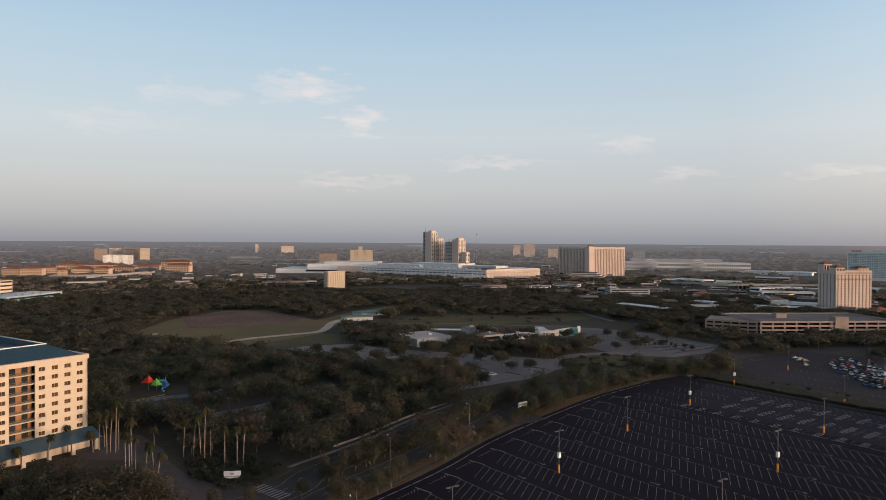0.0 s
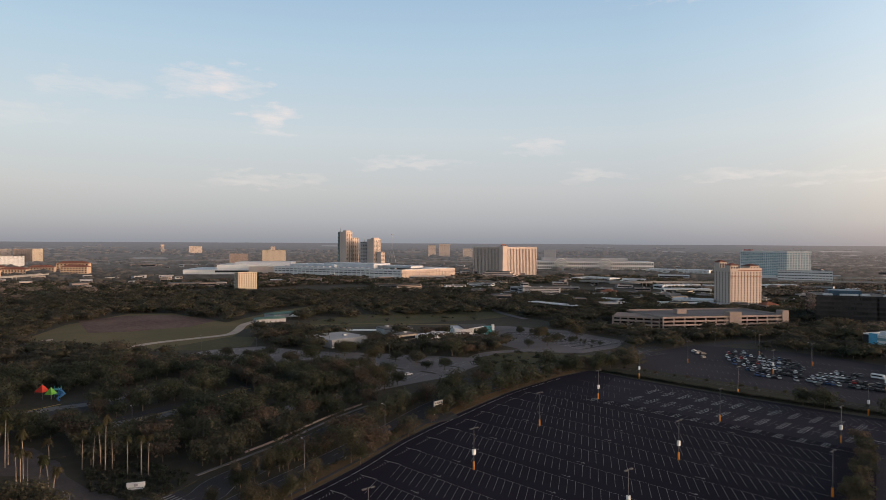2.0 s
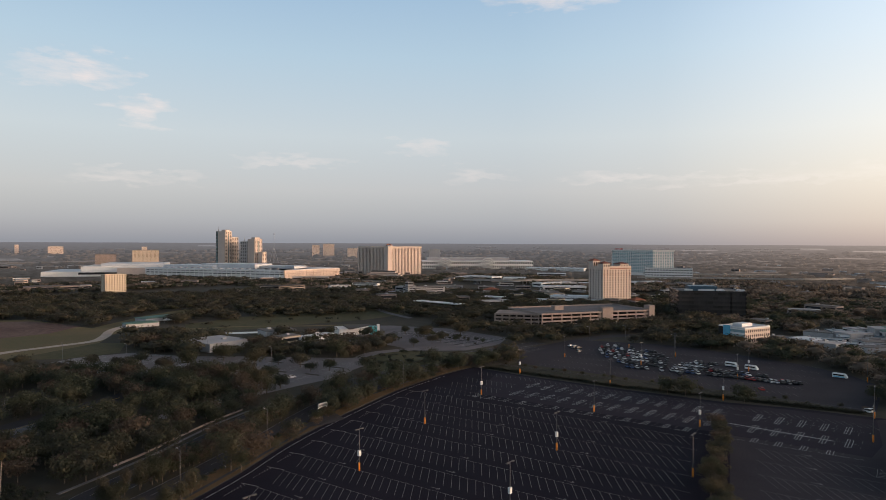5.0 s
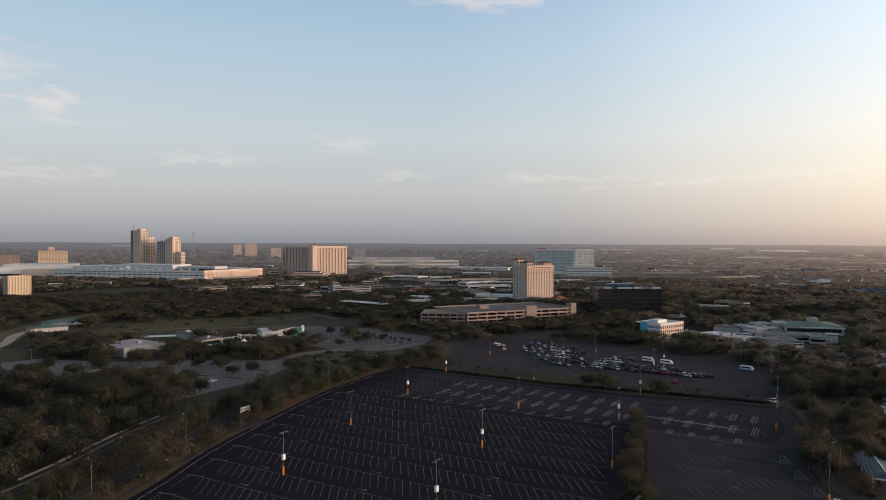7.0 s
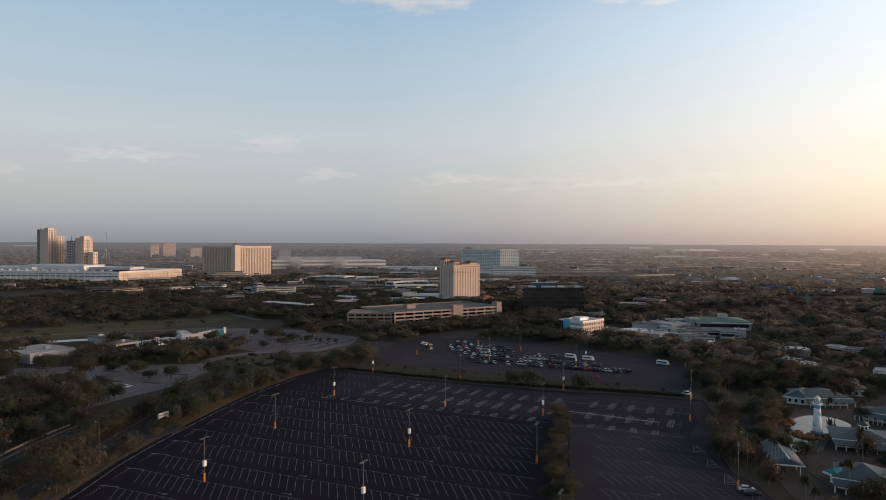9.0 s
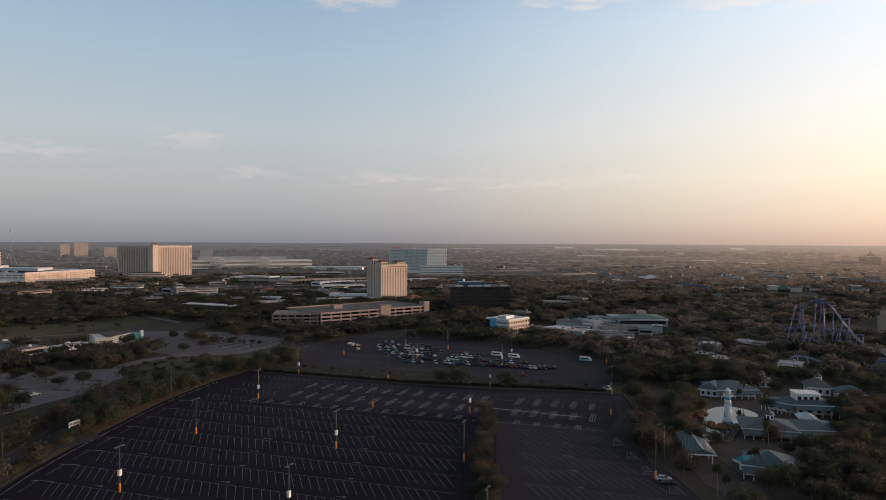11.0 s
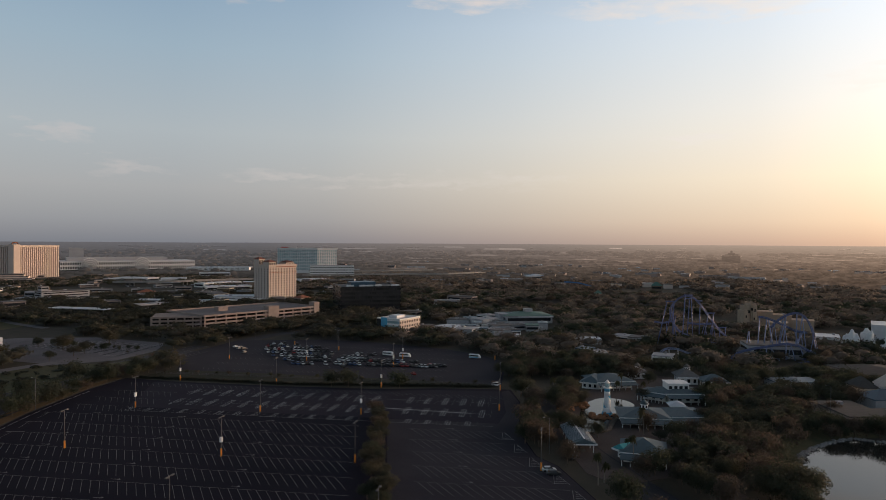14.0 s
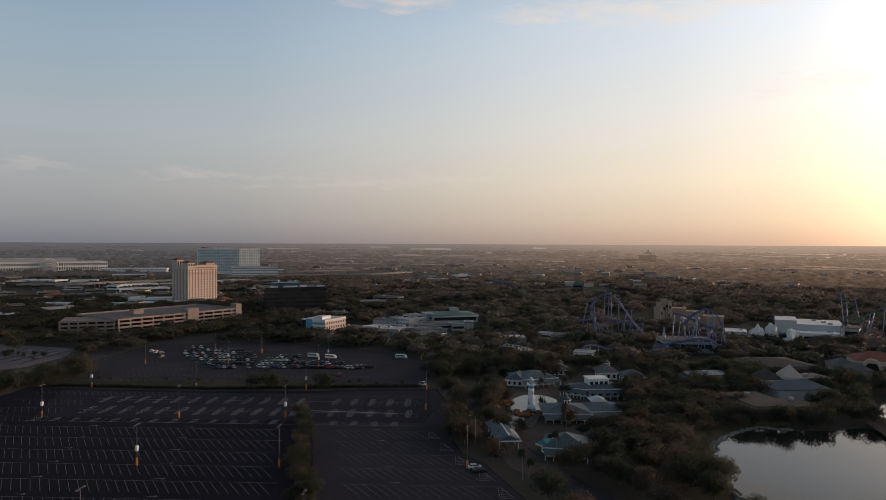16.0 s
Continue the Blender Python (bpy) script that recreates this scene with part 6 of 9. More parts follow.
highway("highway_bridge", "long pale concrete highway bridge on piers", [(-665.4, 1151.6), (-611.5, 1158.5), (-573.5, 1200), (-560.5, 1304.7)], 9.0)
highway("highway_bridge", "long pale raised highway before the far hotels", [(371.3, 1100), (433.8, 1053.3), (515.8, 1049.4), (576.7, 1039)], 7.0, 14.0)
highway("highway_bridge", "long pale raised highway across the plain", [(698.5, 1082), (787.1, 1040.9), (886.8, 994.7), (949.9, 954.5), (1061.6, 958.9)], 8.0, 14.0)
highway("highway_bridge", "broad pale raised highway behind the glass hotel", [(807.2, 1227.9), (915.7, 1151.4), (1058.4, 1114.5)], 8.0, 18.0)

# pale buildings between the lots and the skyline
MID = [("white_lodge", (126.8, 972.2), (155.6, 974.6), 14, 8, WHITE, GREY_ROOF, 3, 0), ("white_lodge", (165.7, 1022.3), (199, 1001.3), 14, 8, WHITE, GREY_ROOF, 3, 0),
       ("brick_lodge", (29.7, 975.1), (53, 954.9), 14, 8, PINK, DARK_ROOF, 3, 1.5), ("brick_lodge", (53.9, 944.3), (90.9, 969.1), 14, 9, TAN, DARK_ROOF, 3, 1.5),
       ("grey_office", (212.9, 861.1), (264.3, 865), 22, 11, GREY_WALL, GREY_ROOF, 4, 0), ("grey_office", (215.1, 870), (222.5, 870.6), 12, 17, GREY_WALL, GREY_ROOF, 4, 0),
       ("strip_mall", (410.3, 1215.6), (444.2, 1158.8), 30, 7, WHITE, WHITE_METAL, 1, 0), ("strip_mall", (456, 1133.6), (492.4, 1116.5), 30, 7, WHITE, WHITE_METAL, 1, 0)]
MID += [("strip_mall", (692.8, 1571.1), (807.4, 1483.9), 60, 7, WHITE, WHITE_METAL, 1, 0), ("strip_mall", (568.3, 1233), (619.6, 1209.5), 30, 9, GREY_WALL, WHITE_METAL, 2, 0),
       ("low_restaurant", (372.3, 825.4), (369.9, 765.4), 20, 7, CREAM, GREY_ROOF, 1, 0), ("hotel_annex", (359.1, 742.8), (394.5, 716.2), 26, 6, WHITE, WHITE_METAL, 1, 0),
       ("hotel_annex", (332.5, 721.2), (438.7, 685.5), 12, 4, WHITE, WHITE_METAL, 1, 0), ("strip_mall", (427, 906.6), (489.2, 890), 22, 6, WHITE, WHITE_METAL, 1, 0),
       ("strip_mall", (626.6, 979.3), (680.1, 971.9), 26, 6, WHITE, WHITE_METAL, 1, 0), ("red_roofed_shop", (422.9, 659.6), (437.5, 660.5), 14, 6, TAN, TERRACOTTA, 1, 3),
       ("red_roofed_shop", (318, 862.9), (335.6, 854.3), 18, 6, TAN, TERRACOTTA, 1, 3), ("low_shop", (279.1, 764.9), (297.1, 747.3), 16, 5, GREY_WALL, WHITE_METAL, 1, 0),
       ("low_shop", (457.6, 977.9), (527.7, 994.9), 22, 6, WHITE, WHITE_METAL, 1, 0), ("low_shop", (396.9, 1201.6), (428.1, 1204.8), 20, 6, WHITE, WHITE_METAL, 1, 0)]
MID += [("white_dome_hall", (1031, 806.5), (1057, 794.2), 26, 6, WHITE, WHITE_METAL, 1, 4), ("bus_depot", (-75.2, 630.1), (-50.6, 651.1), 16, 3.2, GREY_WALL, GREEN_ROOF, 1, 1.2),
       ("bus_depot", (-85.7, 593.6), (-62, 603.4), 12, 3, GREY_WALL, GREEN_ROOF, 1, 1.2), ("white_warehouse", (-16.8, 449.6), (6.7, 468.2), 30, 5.0, GREY_WALL, GREY_WALL, 1, 0),
       ("white_warehouse", (20.1, 511.6), (42, 518.9), 18, 4, GREY_WALL, GREY_ROOF, 1, 0), ("low_office", (28.8, 471.7), (42.1, 480.4), 12, 5, CREAM, GREY_ROOF, 1, 0),
       ("long_shed", (41.9, 477.6), (67, 495.6), 8, 3.2, WHITE, WHITE_METAL, 1, 0), ("glass_office", (-511.4, 783.2), (-507.1, 799.2), 30, 22, CREAM, GREY_ROOF, 5, 0),
       ("canopy_office", (-460.8, 716.8), (-450.8, 803.3), 40, 8, GLASS_BLUE, WHITE_METAL, 2, 0)]
MID_LABELS = {"white_lodge": "white three-storey lodge among trees", "brick_lodge": "pink lodge with a dark roof among trees", "grey_office": "grey office block among trees",
              "strip_mall": "pale flat-roofed shops far off", "low_restaurant": "low cream restaurant beside the hotel", "hotel_annex": "low white annex before the turreted hotel",
              "red_roofed_shop": "small shop with a tiled roof", "low_shop": "low white shop among trees", "white_dome_hall": "white curved hall far off among woods",
              "bus_depot": "low green-roofed depot shed by the field", "white_warehouse": "grey flat warehouse beside a planted car park", "low_office": "low cream office behind hedges",
              "long_shed": "long low white shed behind trees", "glass_office": "cream banded office at the wood's edge", "canopy_office": "low office with a long pale canopy roof"}
for name, a, b, d, h, wall, roof, storeys, hp in MID:
    low_block(name, MID_LABELS[name], a, b, d, h, wall, roof, storeys, "building", hipped=hp, bands="ware" not in name and "shed" not in name and "depot" not in name)

# small pale shops and parked cars among the roads before the skyline
def roadside():
    rr = random.Random(404)
    spots, cars = [], []
    for _ in range(900):
        b, r = rr.uniform(9, 46), math.sqrt(rr.uniform(640 ** 2, 1180 ** 2))
        p = (r * math.sin(radians(b)), r * math.cos(radians(b)))
        if any(dist(p, q) < 44 for q in spots) or any(inside(p, q) for q in FOOTPRINTS) or inside(p, MEADOW) or noise.noise(Vector((p[0] * 0.004, p[1] * 0.004, 8.0))) < -0.1:
            continue
        spots.append(p)
        t = radians(-b + rr.choice((-28, 0, 20)))
        w, d = rr.uniform(12, 34), rr.uniform(10, 18)
        e = (p[0] + math.cos(t) * w, p[1] + math.sin(t) * w)
        k = rr.randrange(4)
        low_block("roadside_shop", ("low grey roadside shop with a flat roof", "low tan roadside shop with a gravel roof", "low grey roadside shop with a gravel roof", "low cream roadside shop with a dark roof")[k],
                  p, e, d, rr.uniform(3.5, 6.5), (GREY_WALL, TAN, GREY_WALL, CREAM)[k], (GREY_WALL, GREY_ROOF, GREY_ROOF, DARK_ROOF)[k], 1, "shop", group="roadside shops")
        yard = [(p[0] + math.cos(t) * u - math.sin(t) * v, p[1] + math.sin(t) * u + math.cos(t) * v) for u, v in ((-3, -24), (w + 3, -24), (w + 3, -1), (-3, -1))]
        flat("shop_yard", yard, 0.03, ASPHALT_OLD, "grey asphalt yard before a roadside shop", "car park")
        FOOTPRINTS.append(yard)
        for u in range(int(w / 3)):
            for v in (-8, -18):
                if rr.random() < 0.5:
                    cars.append((p[0] + math.cos(t) * u * 3 - math.sin(t) * v, p[1] + math.sin(t) * u * 3 + math.cos(t) * v, t + math.pi / 2))
        if len(spots) >= 34:
            break
    bm = bmesh.new()
    for x, y, t in cars:
        m, c = pose(x, y, 0.05, 0, 0, math.degrees(t)), rr.choice((0, 0, 1, 2, 3, 3))
        box(bm, -2.2, -0.9, 0.25, 2.2, 0.9, 0.95, c, m)
        box(bm, -1.5, -0.75, 0.95, 0.9, 0.75, 1.45, 6, m)
        box(bm, -1.3, -0.7, 1.45, 0.6, 0.7, 1.5, c, m)
    lone("far_parked_cars", bm, [m for m, n in CAR_PAINTS] + [GLASS_BLACK], "small parked cars before distant shops", "cars", kind="stuff")


roadside()

# white peaked tent by the depot
ta, tb = (-60.4, 625.6), (-51.8, 623.9)
par = thing("white_tent", "white peaked tent beside the depot", "tent", frame_on(ta, tb))
part("canvas", hip(bmesh.new(), 0, 0, dist(ta, tb), 8, 2.4, 3.6), WHITE_PAINT, par)
for x in (0.2, dist(ta, tb) - 0.2):
    for y in (0.2, 7.8):
        part("pole", tube(bmesh.new(), (x, y, 0), (x, y, 2.45), 0.1), STEEL, par)

# open-sided canopy and the white and teal station
par = thing("long_canopy", "long thin pale canopy roof beside trees", "canopy", frame_on((183.1, 720.9), (216.1, 666.6)))
cl = dist((183.1, 720.9), (216.1, 666.6))
part("roof", box(bmesh.new(), 0, 0, 5.5, cl, 14, 6.1), WHITE_METAL, par)
for i in range(8):
    part("post", tube(bmesh.new(), (3 + i * (cl - 6) / 7, 3, 0), (3 + i * (cl - 6) / 7, 3, 5.5), 0.25), STEEL, par)
sa, sb = (72.8, 507.8), (99.8, 509)
par = thing("show_pavilion", "white and black pavilion with a bright teal fin", "pavilion", frame_on(sa, sb))
sw = dist(sa, sb)
ground_of(par, sw, 20)
part("wall", box(bmesh.new(), 0, 0, 0, sw, 20, 4.5), WHITE, par)
part("roof", box(bmesh.new(), sw * 0.25, -2, 4.51, sw + 1, 21, 5.3), DARK_ROOF, par)
bm = bmesh.new()
for k in range(6):
    box(bm, sw * (0.4 + 0.07 * k), -2.3 - k * 0.1, 4.2 + 0.25 * k, sw * (0.47 + 0.07 * k), -1.9, 5.0 + 0.28 * k)
part("wave_fascia", bm, WHITE_PAINT, par)
part("fin", box(bmesh.new(), sw - 3.5, -2.6, 0, sw + 1.5, 4, 6.0), TEAL_PAINT, par)
part("fin_edge", box(bmesh.new(), sw + 1.51, -2.8, 0, sw + 3.2, 0, 7.5), WHITE_PAINT, par)


# playground with red and green sails
def playground():
    o = (-136.9, 315.7)
    par = thing("playground", "playground with red and green cloth sails and slides", "playground", pose(o[0], o[1], 0) @ Matrix.Scale(0.72, 4))
    for k, (x, y, h, r, mat) in enumerate(((0, 0, 9.5, 4.2, RED), (5.5, -1, 8.0, 3.6, GREEN_CLOTH), (9, 4, 6.5, 3.0, BLUE_PAINT))):
        bm = bmesh.new()
        top = bm.verts.new((x, y, h))
        ring = [bm.verts.new((x + r * math.cos(a), y + r * math.sin(a), h - 4.2)) for a in (0.4, 1.97, 3.54, 5.11)]
        for i in range(4):
            bm.faces.new((top, ring[i], ring[(i + 1) % 4]))
        sail = part("sail", bm, mat, par)
        part("pole", tube(bmesh.new(), (x, y, 0), (x, y, h), 0.14), STEEL, sail)
    bm = bmesh.new()
    for x, y in ((4, 3), (8, 3), (4, 7), (8, 7)):
        tube(bm, (x, y, 0), (x, y, 7.0), 0.15, 0.15)
    box(bm, 3.6, 2.6, 3.0, 8.4, 7.4, 3.2)
    box(bm, 3.6, 2.6, 5.2, 8.4, 7.4, 5.4)
    part("tower", bm, TEAL_PAINT, par)
    pts = smooth_line([(8, 3, 5.2), (11, 2, 4.2), (12, 0, 3.0), (10, -3, 1.6), (12, -5, 0.5)], 4)
    part("slide", rail(bmesh.new(), pts, 0.55, 8), BLUE_PAINT, par)
    FOOTPRINTS.append([(o[0] - 8, o[1] - 9), (o[0] + 16, o[1] - 9), (o[0] + 16, o[1] + 12), (o[0] - 8, o[1] + 12)])


playground()


# ---- the park beside the lot ----
def park_house(name, label, a, b, d, h, roof_h, roof=None, posts=0, cupola=0.0, wall=None, gable=False, storeys=1):
    """A park building: walls with doors and windows, a hipped roof, a porch on posts, a lantern on the ridge."""
    w = dist(a, b)
    par = thing(name, label, "pavilion", frame_on(a, b))
    ground_of(par, w, d, 0.5)
    wall, roof = wall or WHITE, roof or TEAL_ROOF
    n = max(3, int(w / 3.5))
    facade(par, "front", w, d, 0, h, n, storeys, w / n * 0.45, h / storeys * 0.5, wall, GLASS, 0.25)
    facade(par, "left", w, d, 0, h, max(2, int(d / 4)), storeys, 1.5, h / storeys * 0.5, wall, GLASS, 0.25, u0=0.25, u1=d - 0.25)
    part("wall", box(bmesh.new(), 0.3, 0.3, 0, w, d, h - 0.05), wall, par)
    part("roof", hip(bmesh.new(), 0, 0, w, d, h + 0.26, roof_h, 1.3, gable), roof, par)
    part("fascia", box(bmesh.new(), -1.4, -1.42, h - 0.3, w + 1.4, -1.31, h + 0.3), WHITE_PAINT, par)
    if posts:
        bm = bmesh.new()
        vs = [bm.verts.new(c) for c in ((-1, -5.0, h - 0.9), (w + 1, -5.0, h - 0.9), (w + 1, -0.6, h + 0.2), (-1, -0.6, h + 0.2))]
        v2 = [bm.verts.new(v.co - Vector((0, 0, 0.2))) for v in vs]
        bm.faces.new(vs), bm.faces.new(v2[::-1])
        for i in range(4):
            bm.faces.new((vs[i], v2[i], v2[(i + 1) % 4], vs[(i + 1) % 4]))
        porch = part("porch_roof", bm, roof, par)
        for i in range(posts):
            u = -0.5 + i * (w + 1) / (posts - 1)
            part("post", box(bmesh.new(), u - 0.14, -4.7, 0, u + 0.14, -4.42, h - 1.0), WHITE_PAINT, porch)
    if cupola:
        cx, cy, z = w * 0.55, d / 2, h + roof_h * 0.8
        cup = part("cupola", tube(bmesh.new(), (cx, cy, z), (cx, cy, z + cupola), 1.7, 1.6, 8), WHITE_PAINT, par)
        bm = bmesh.new()
        for k in range(8):
            a0 = math.pi * (k + 0.5) / 4
            box(bm, -0.35, 1.48, z + cupola * 0.3, 0.35, 1.66, z + cupola * 0.8, 0, Matrix.Translation((cx, cy, 0)) @ Matrix.Rotation(a0, 4, "Z"))
        part("cupola_window", bm, GLASS, cup)
        part("cupola_roof", tube(bmesh.new(), (cx, cy, z + cupola), (cx, cy, z + cupola + 1.7), 2.0, 0.15, 8), roof, cup)
    return par, w, d


park_house("rear_pavilion", "white pavilion with a blue-grey hipped roof behind the pond", (280.2, 178.6), (295.1, 169.3), 16, 3.4, 2.6, posts=7)
park_house("rear_pavilion", "low white pavilion with a blue-grey roof behind the pond", (277.3, 185.9), (280, 178.8), 15, 3.0, 2.4)
park_house("round_kiosk", "grey-roofed kiosk with a small white lantern", (314.9, 181.4), (320, 175.5), 10, 3.0, 2.2, GREY_ROOF, cupola=1.2)
par, w, d = park_house("white_deck_house", "white two-level house with a roof deck and porch", (279.2, 142.7), (289.2, 132.6), 13, 4.0, 1.6, posts=6)
part("upper_storey", box(bmesh.new(), w * 0.1, 4, 4.2, w * 0.75, 12, 7.4), WHITE, par)
part("deck_rail", box(bmesh.new(), w * 0.08, 3.6, 7.41, w * 0.77, 12.4, 7.8), WHITE_PAINT, par)
bm = bmesh.new()
for u in (0.18, 0.34, 0.5, 0.66):
    box(bm, w * u - 0.7, 3.92, 5.2, w * u + 0.7, 4.02, 6.6)
part("upper_windows", bm, GLASS, par)
park_house("porch_house", "long white porch with a flat blue-grey roof", (278.3, 154.3), (279.5, 144), 8, 3.6, 1.1, posts=8)
park_house("lantern_house", "blue-grey roofed house crowned by a white lantern", (232.5, 137.4), (242.8, 124), 15, 2.9, 2.4, cupola=2.0, posts=7)
park_house("lantern_house", "wide blue-grey roofed wing beside the lantern house", (247.3, 125.3), (257.6, 115.9), 13, 2.7, 2.0, posts=5)
park_house("entrance_house", "teal-roofed entrance house with a bright gable", (193.3, 113.7), (199.4, 103), 13, 3.2, 3.2, posts=6)
par, w, d = park_house("entrance_gable", "small bright teal gabled porch", (196.3, 117.6), (195.1, 113.5), 6, 2.8, 2.0, TEAL_PAINT, gable=True)
park_house("grey_kiosk", "grey-roofed kiosk at the plaza's back", (320, 157.3), (325.7, 150.6), 11, 3.6, 3.6, GREY_ROOF, cupola=1.4)
park_house("grey_kiosk", "low blue-grey hut behind trees", (320, 144.4), (326.6, 136.6), 9, 3.2, 3.0)
park_house("tea_kiosk", "small kiosk with a pale roof", (263.2, 132.4), (266, 129.1), 5, 3.0, 1.6, WHITE_METAL)


def ticket_shed():
    a, b = (204.6, 145.5), (189.1, 129.9)
    w, d, h = dist(a, b), 7.0, 3.0
    par = thing("ticket_shed", "long open shed with a ribbed blue-grey gabled roof", "shelter", frame_on(a, b))
    ground_of(par, w, d)
    part("roof", hip(bmesh.new(), 0, 0, w, d, h + 0.25, 1.8, 0.8, True), TEAL_ROOF, par)
    bm = bmesh.new()
    for i in range(int(w / 0.9)):
        u = -0.6 + i * 0.9
        tube(bm, (u, -0.8, h + 0.3), (u, d / 2, h + 2.1), 0.05, 0.05, 4)
        tube(bm, (u, d + 0.8, h + 0.3), (u, d / 2, h + 2.1), 0.05, 0.05, 4)
    part("seams", bm, WHITE_METAL, par)
    part("ridge_cap", box(bmesh.new(), -0.8, d / 2 - 0.2, h + 2.02, w + 0.8, d / 2 + 0.2, h + 2.18), WHITE_PAINT, par)
    bm = bmesh.new()
    for x in (-0.85, w + 0.75):
        box(bm, x, -0.8, h - 0.1, x + 0.1, d + 0.8, h + 0.35)
    part("gable_trim", bm, WHITE_PAINT, par)
    for i in range(5):
        for y in (0.2, d - 0.4):
            part("post", box(bmesh.new(), 0.2 + i * (w - 0.6) / 4, y, 0, 0.45 + i * (w - 0.6) / 4, y + 0.25, h), WHITE_PAINT, par)
    part("counter", box(bmesh.new(), 1, d * 0.4, 0, w - 1, d * 0.6, 1.1), WOOD, par)


ticket_shed()


def lighthouse():
    o = (241.9, 150)
    par = thing("lighthouse", "small white lighthouse with blue bands and a lantern", "lighthouse", pose(o[0], o[1], 0, 0, 0, 30))
    h = 11.0
    r0, r1 = 1.6, 1.1

    def rad(z):
        return r0 + (r1 - r0) * z / h
    for z0, z1, m in ((0.3, 3.0, WHITE_PAINT), (8.0, 9.6, WHITE_PAINT), (9.6, 10.9, SKY_PAINT), (10.9, h, WHITE_PAINT)):
        part("band", tube(bmesh.new(), (0, 0, z0), (0, 0, z1), rad(z0), rad(z1), 20), m, par)
    bm = bmesh.new()  # diagonal stripe
    n, lv = 20, 10
    for j in range(lv):
        z0, z1 = 3.0 + 5.0 * j / lv, 3.0 + 5.0 * (j + 1) / lv
        for i in range(n):
            mi = 1 if ((i + j * 1.0) % n) < 9 else 0
            q = []
            for k, z in ((i, z0), (i + 1, z0), (i + 1, z1), (i, z1)):
                a = 2 * math.pi * k / n
                q.append(bm.verts.new((rad(z) * math.cos(a), rad(z) * math.sin(a), z)))
            bm.faces.new(q).material_index = mi
    part("spiral_band", bm, [WHITE_PAINT, SKY_PAINT], par)
    part("plinth", tube(bmesh.new(), (0, 0, -0.2), (0, 0, 1.1), 2.3, 2.0, 20), SKY_PAINT, par)
    part("gallery", tube(bmesh.new(), (0, 0, h), (0, 0, h + 0.25), 1.9, 1.9, 16), WHITE_PAINT, par)
    bm = bmesh.new()
    for k in range(16):
        a = 2 * math.pi * k / 16
        tube(bm, (1.8 * math.cos(a), 1.8 * math.sin(a), h + 0.25), (1.8 * math.cos(a), 1.8 * math.sin(a), h + 1.1), 0.04, 0.04, 4)
    part("railing", bm, WHITE_PAINT, par)
    part("lantern", tube(bmesh.new(), (0, 0, h + 0.25), (0, 0, h + 2.0), 0.95, 0.95, 10), GLASS_BLUE, par)
    part("lantern_roof", tube(bmesh.new(), (0, 0, h + 2.0), (0, 0, h + 3.3), 1.3, 0.08, 12), WHITE_PAINT, par)


lighthouse()


def rocks(name, label, c, n, spread, size, mat, seed):
    """A heap of rough boulders."""
    rr = random.Random(seed)
    par = thing(name, label, "rocks", pose(c[0], c[1], 0))
    for _ in range(n):
        bm = bmesh.new()
        bmesh.ops.create_icosphere(bm, subdivisions=2, radius=1.0)
        o = Vector((rr.uniform(0, 50), rr.uniform(0, 50), 0))
        for v in bm.verts:
            v.co *= 1 + 0.45 * noise.noise(v.co * 1.3 + o)
        s = size * rr.uniform(0.5, 1.2)
        a, q = rr.uniform(0, 6.28), spread * rr.random() ** 0.6
        part("boulder", bm, mat, par, m=pose(q * math.cos(a), q * math.sin(a), s * 0.3, 0, 0, rr.uniform(0, 360)) @ Matrix.Diagonal((s * 1.3, s, s * 0.8, 1)))


rocks("pond_rocks", "heap of reddish boulders in the pond", (235.3, 150.5), 12, 3.4, 1.3, ROCK, 1)
rocks("pond_rocks", "low reddish boulders round the lighthouse foot", (238.5, 146.8), 9, 4.0, 0.9, ROCK, 2)
rocks("shore_rocks", "bank of reddish boulders at the pond's far shore", (241.7, 167), 16, 7.5, 1.4, ROCK, 3)

# mooring posts along the pond's near edge
dock = thing("pond_posts", "timber posts and a plank walk at the pond's edge", "dock")
dock_line = [(v.x, v.y) for v in (Vector((213, 138.4)).lerp(Vector((222, 136.4)), t / 5) for t in range(6))] + [(v.x, v.y) for v in (Vector((224, 137.6)).lerp(Vector((240, 144.6)), t / 8) for t in range(9))]
dock_post = mesh_of("post", tube(bmesh.new(), (0, 0, -0.3), (0, 0, 2.1), 0.14, 0.11, 7), WOOD)
for x, y in dock_line:
    part("post", dock_post, None, dock, m=pose(x, y, 0.1))
part("walk", ribbon(bmesh.new(), dock_line, 1.6, 0.1, 0.5), WOOD, dock)

# maintenance yard: pale flat roofs close together
YARD = [((376.9, 391.6), (376.7, 371.3), 14, 4, WHITE_METAL), ((372, 366.7), (376.8, 351.6), 13, 4.5, WHITE_METAL), ((406.7, 379.5), (411.9, 373.6), 14, 5, BLUE_ROOF), ((412, 414.3), (421.9, 397), 16, 4.5, GREY_ROOF),
        ((427.8, 402.6), (438, 397.3), 16, 5, BLUE_ROOF), ((423.7, 383.1), (445.3, 382.8), 16, 6, WHITE_METAL), ((404.6, 354.9), (430.1, 341.9), 12, 5, GREY_ROOF), ((385.7, 336.6), (405.8, 328.2), 11, 4.5, GREY_ROOF),
        ((456.7, 408.8), (471, 406.3), 14, 5, GREY_WALL), ((452, 387.9), (465.1, 379.4), 18, 9, GREY_WALL), ((421.8, 335.3), (428.4, 327.9), 13, 6, GREEN_ROOF), ((436.8, 334.4), (441.6, 328.8), 13, 7, BLUE_ROOF)]
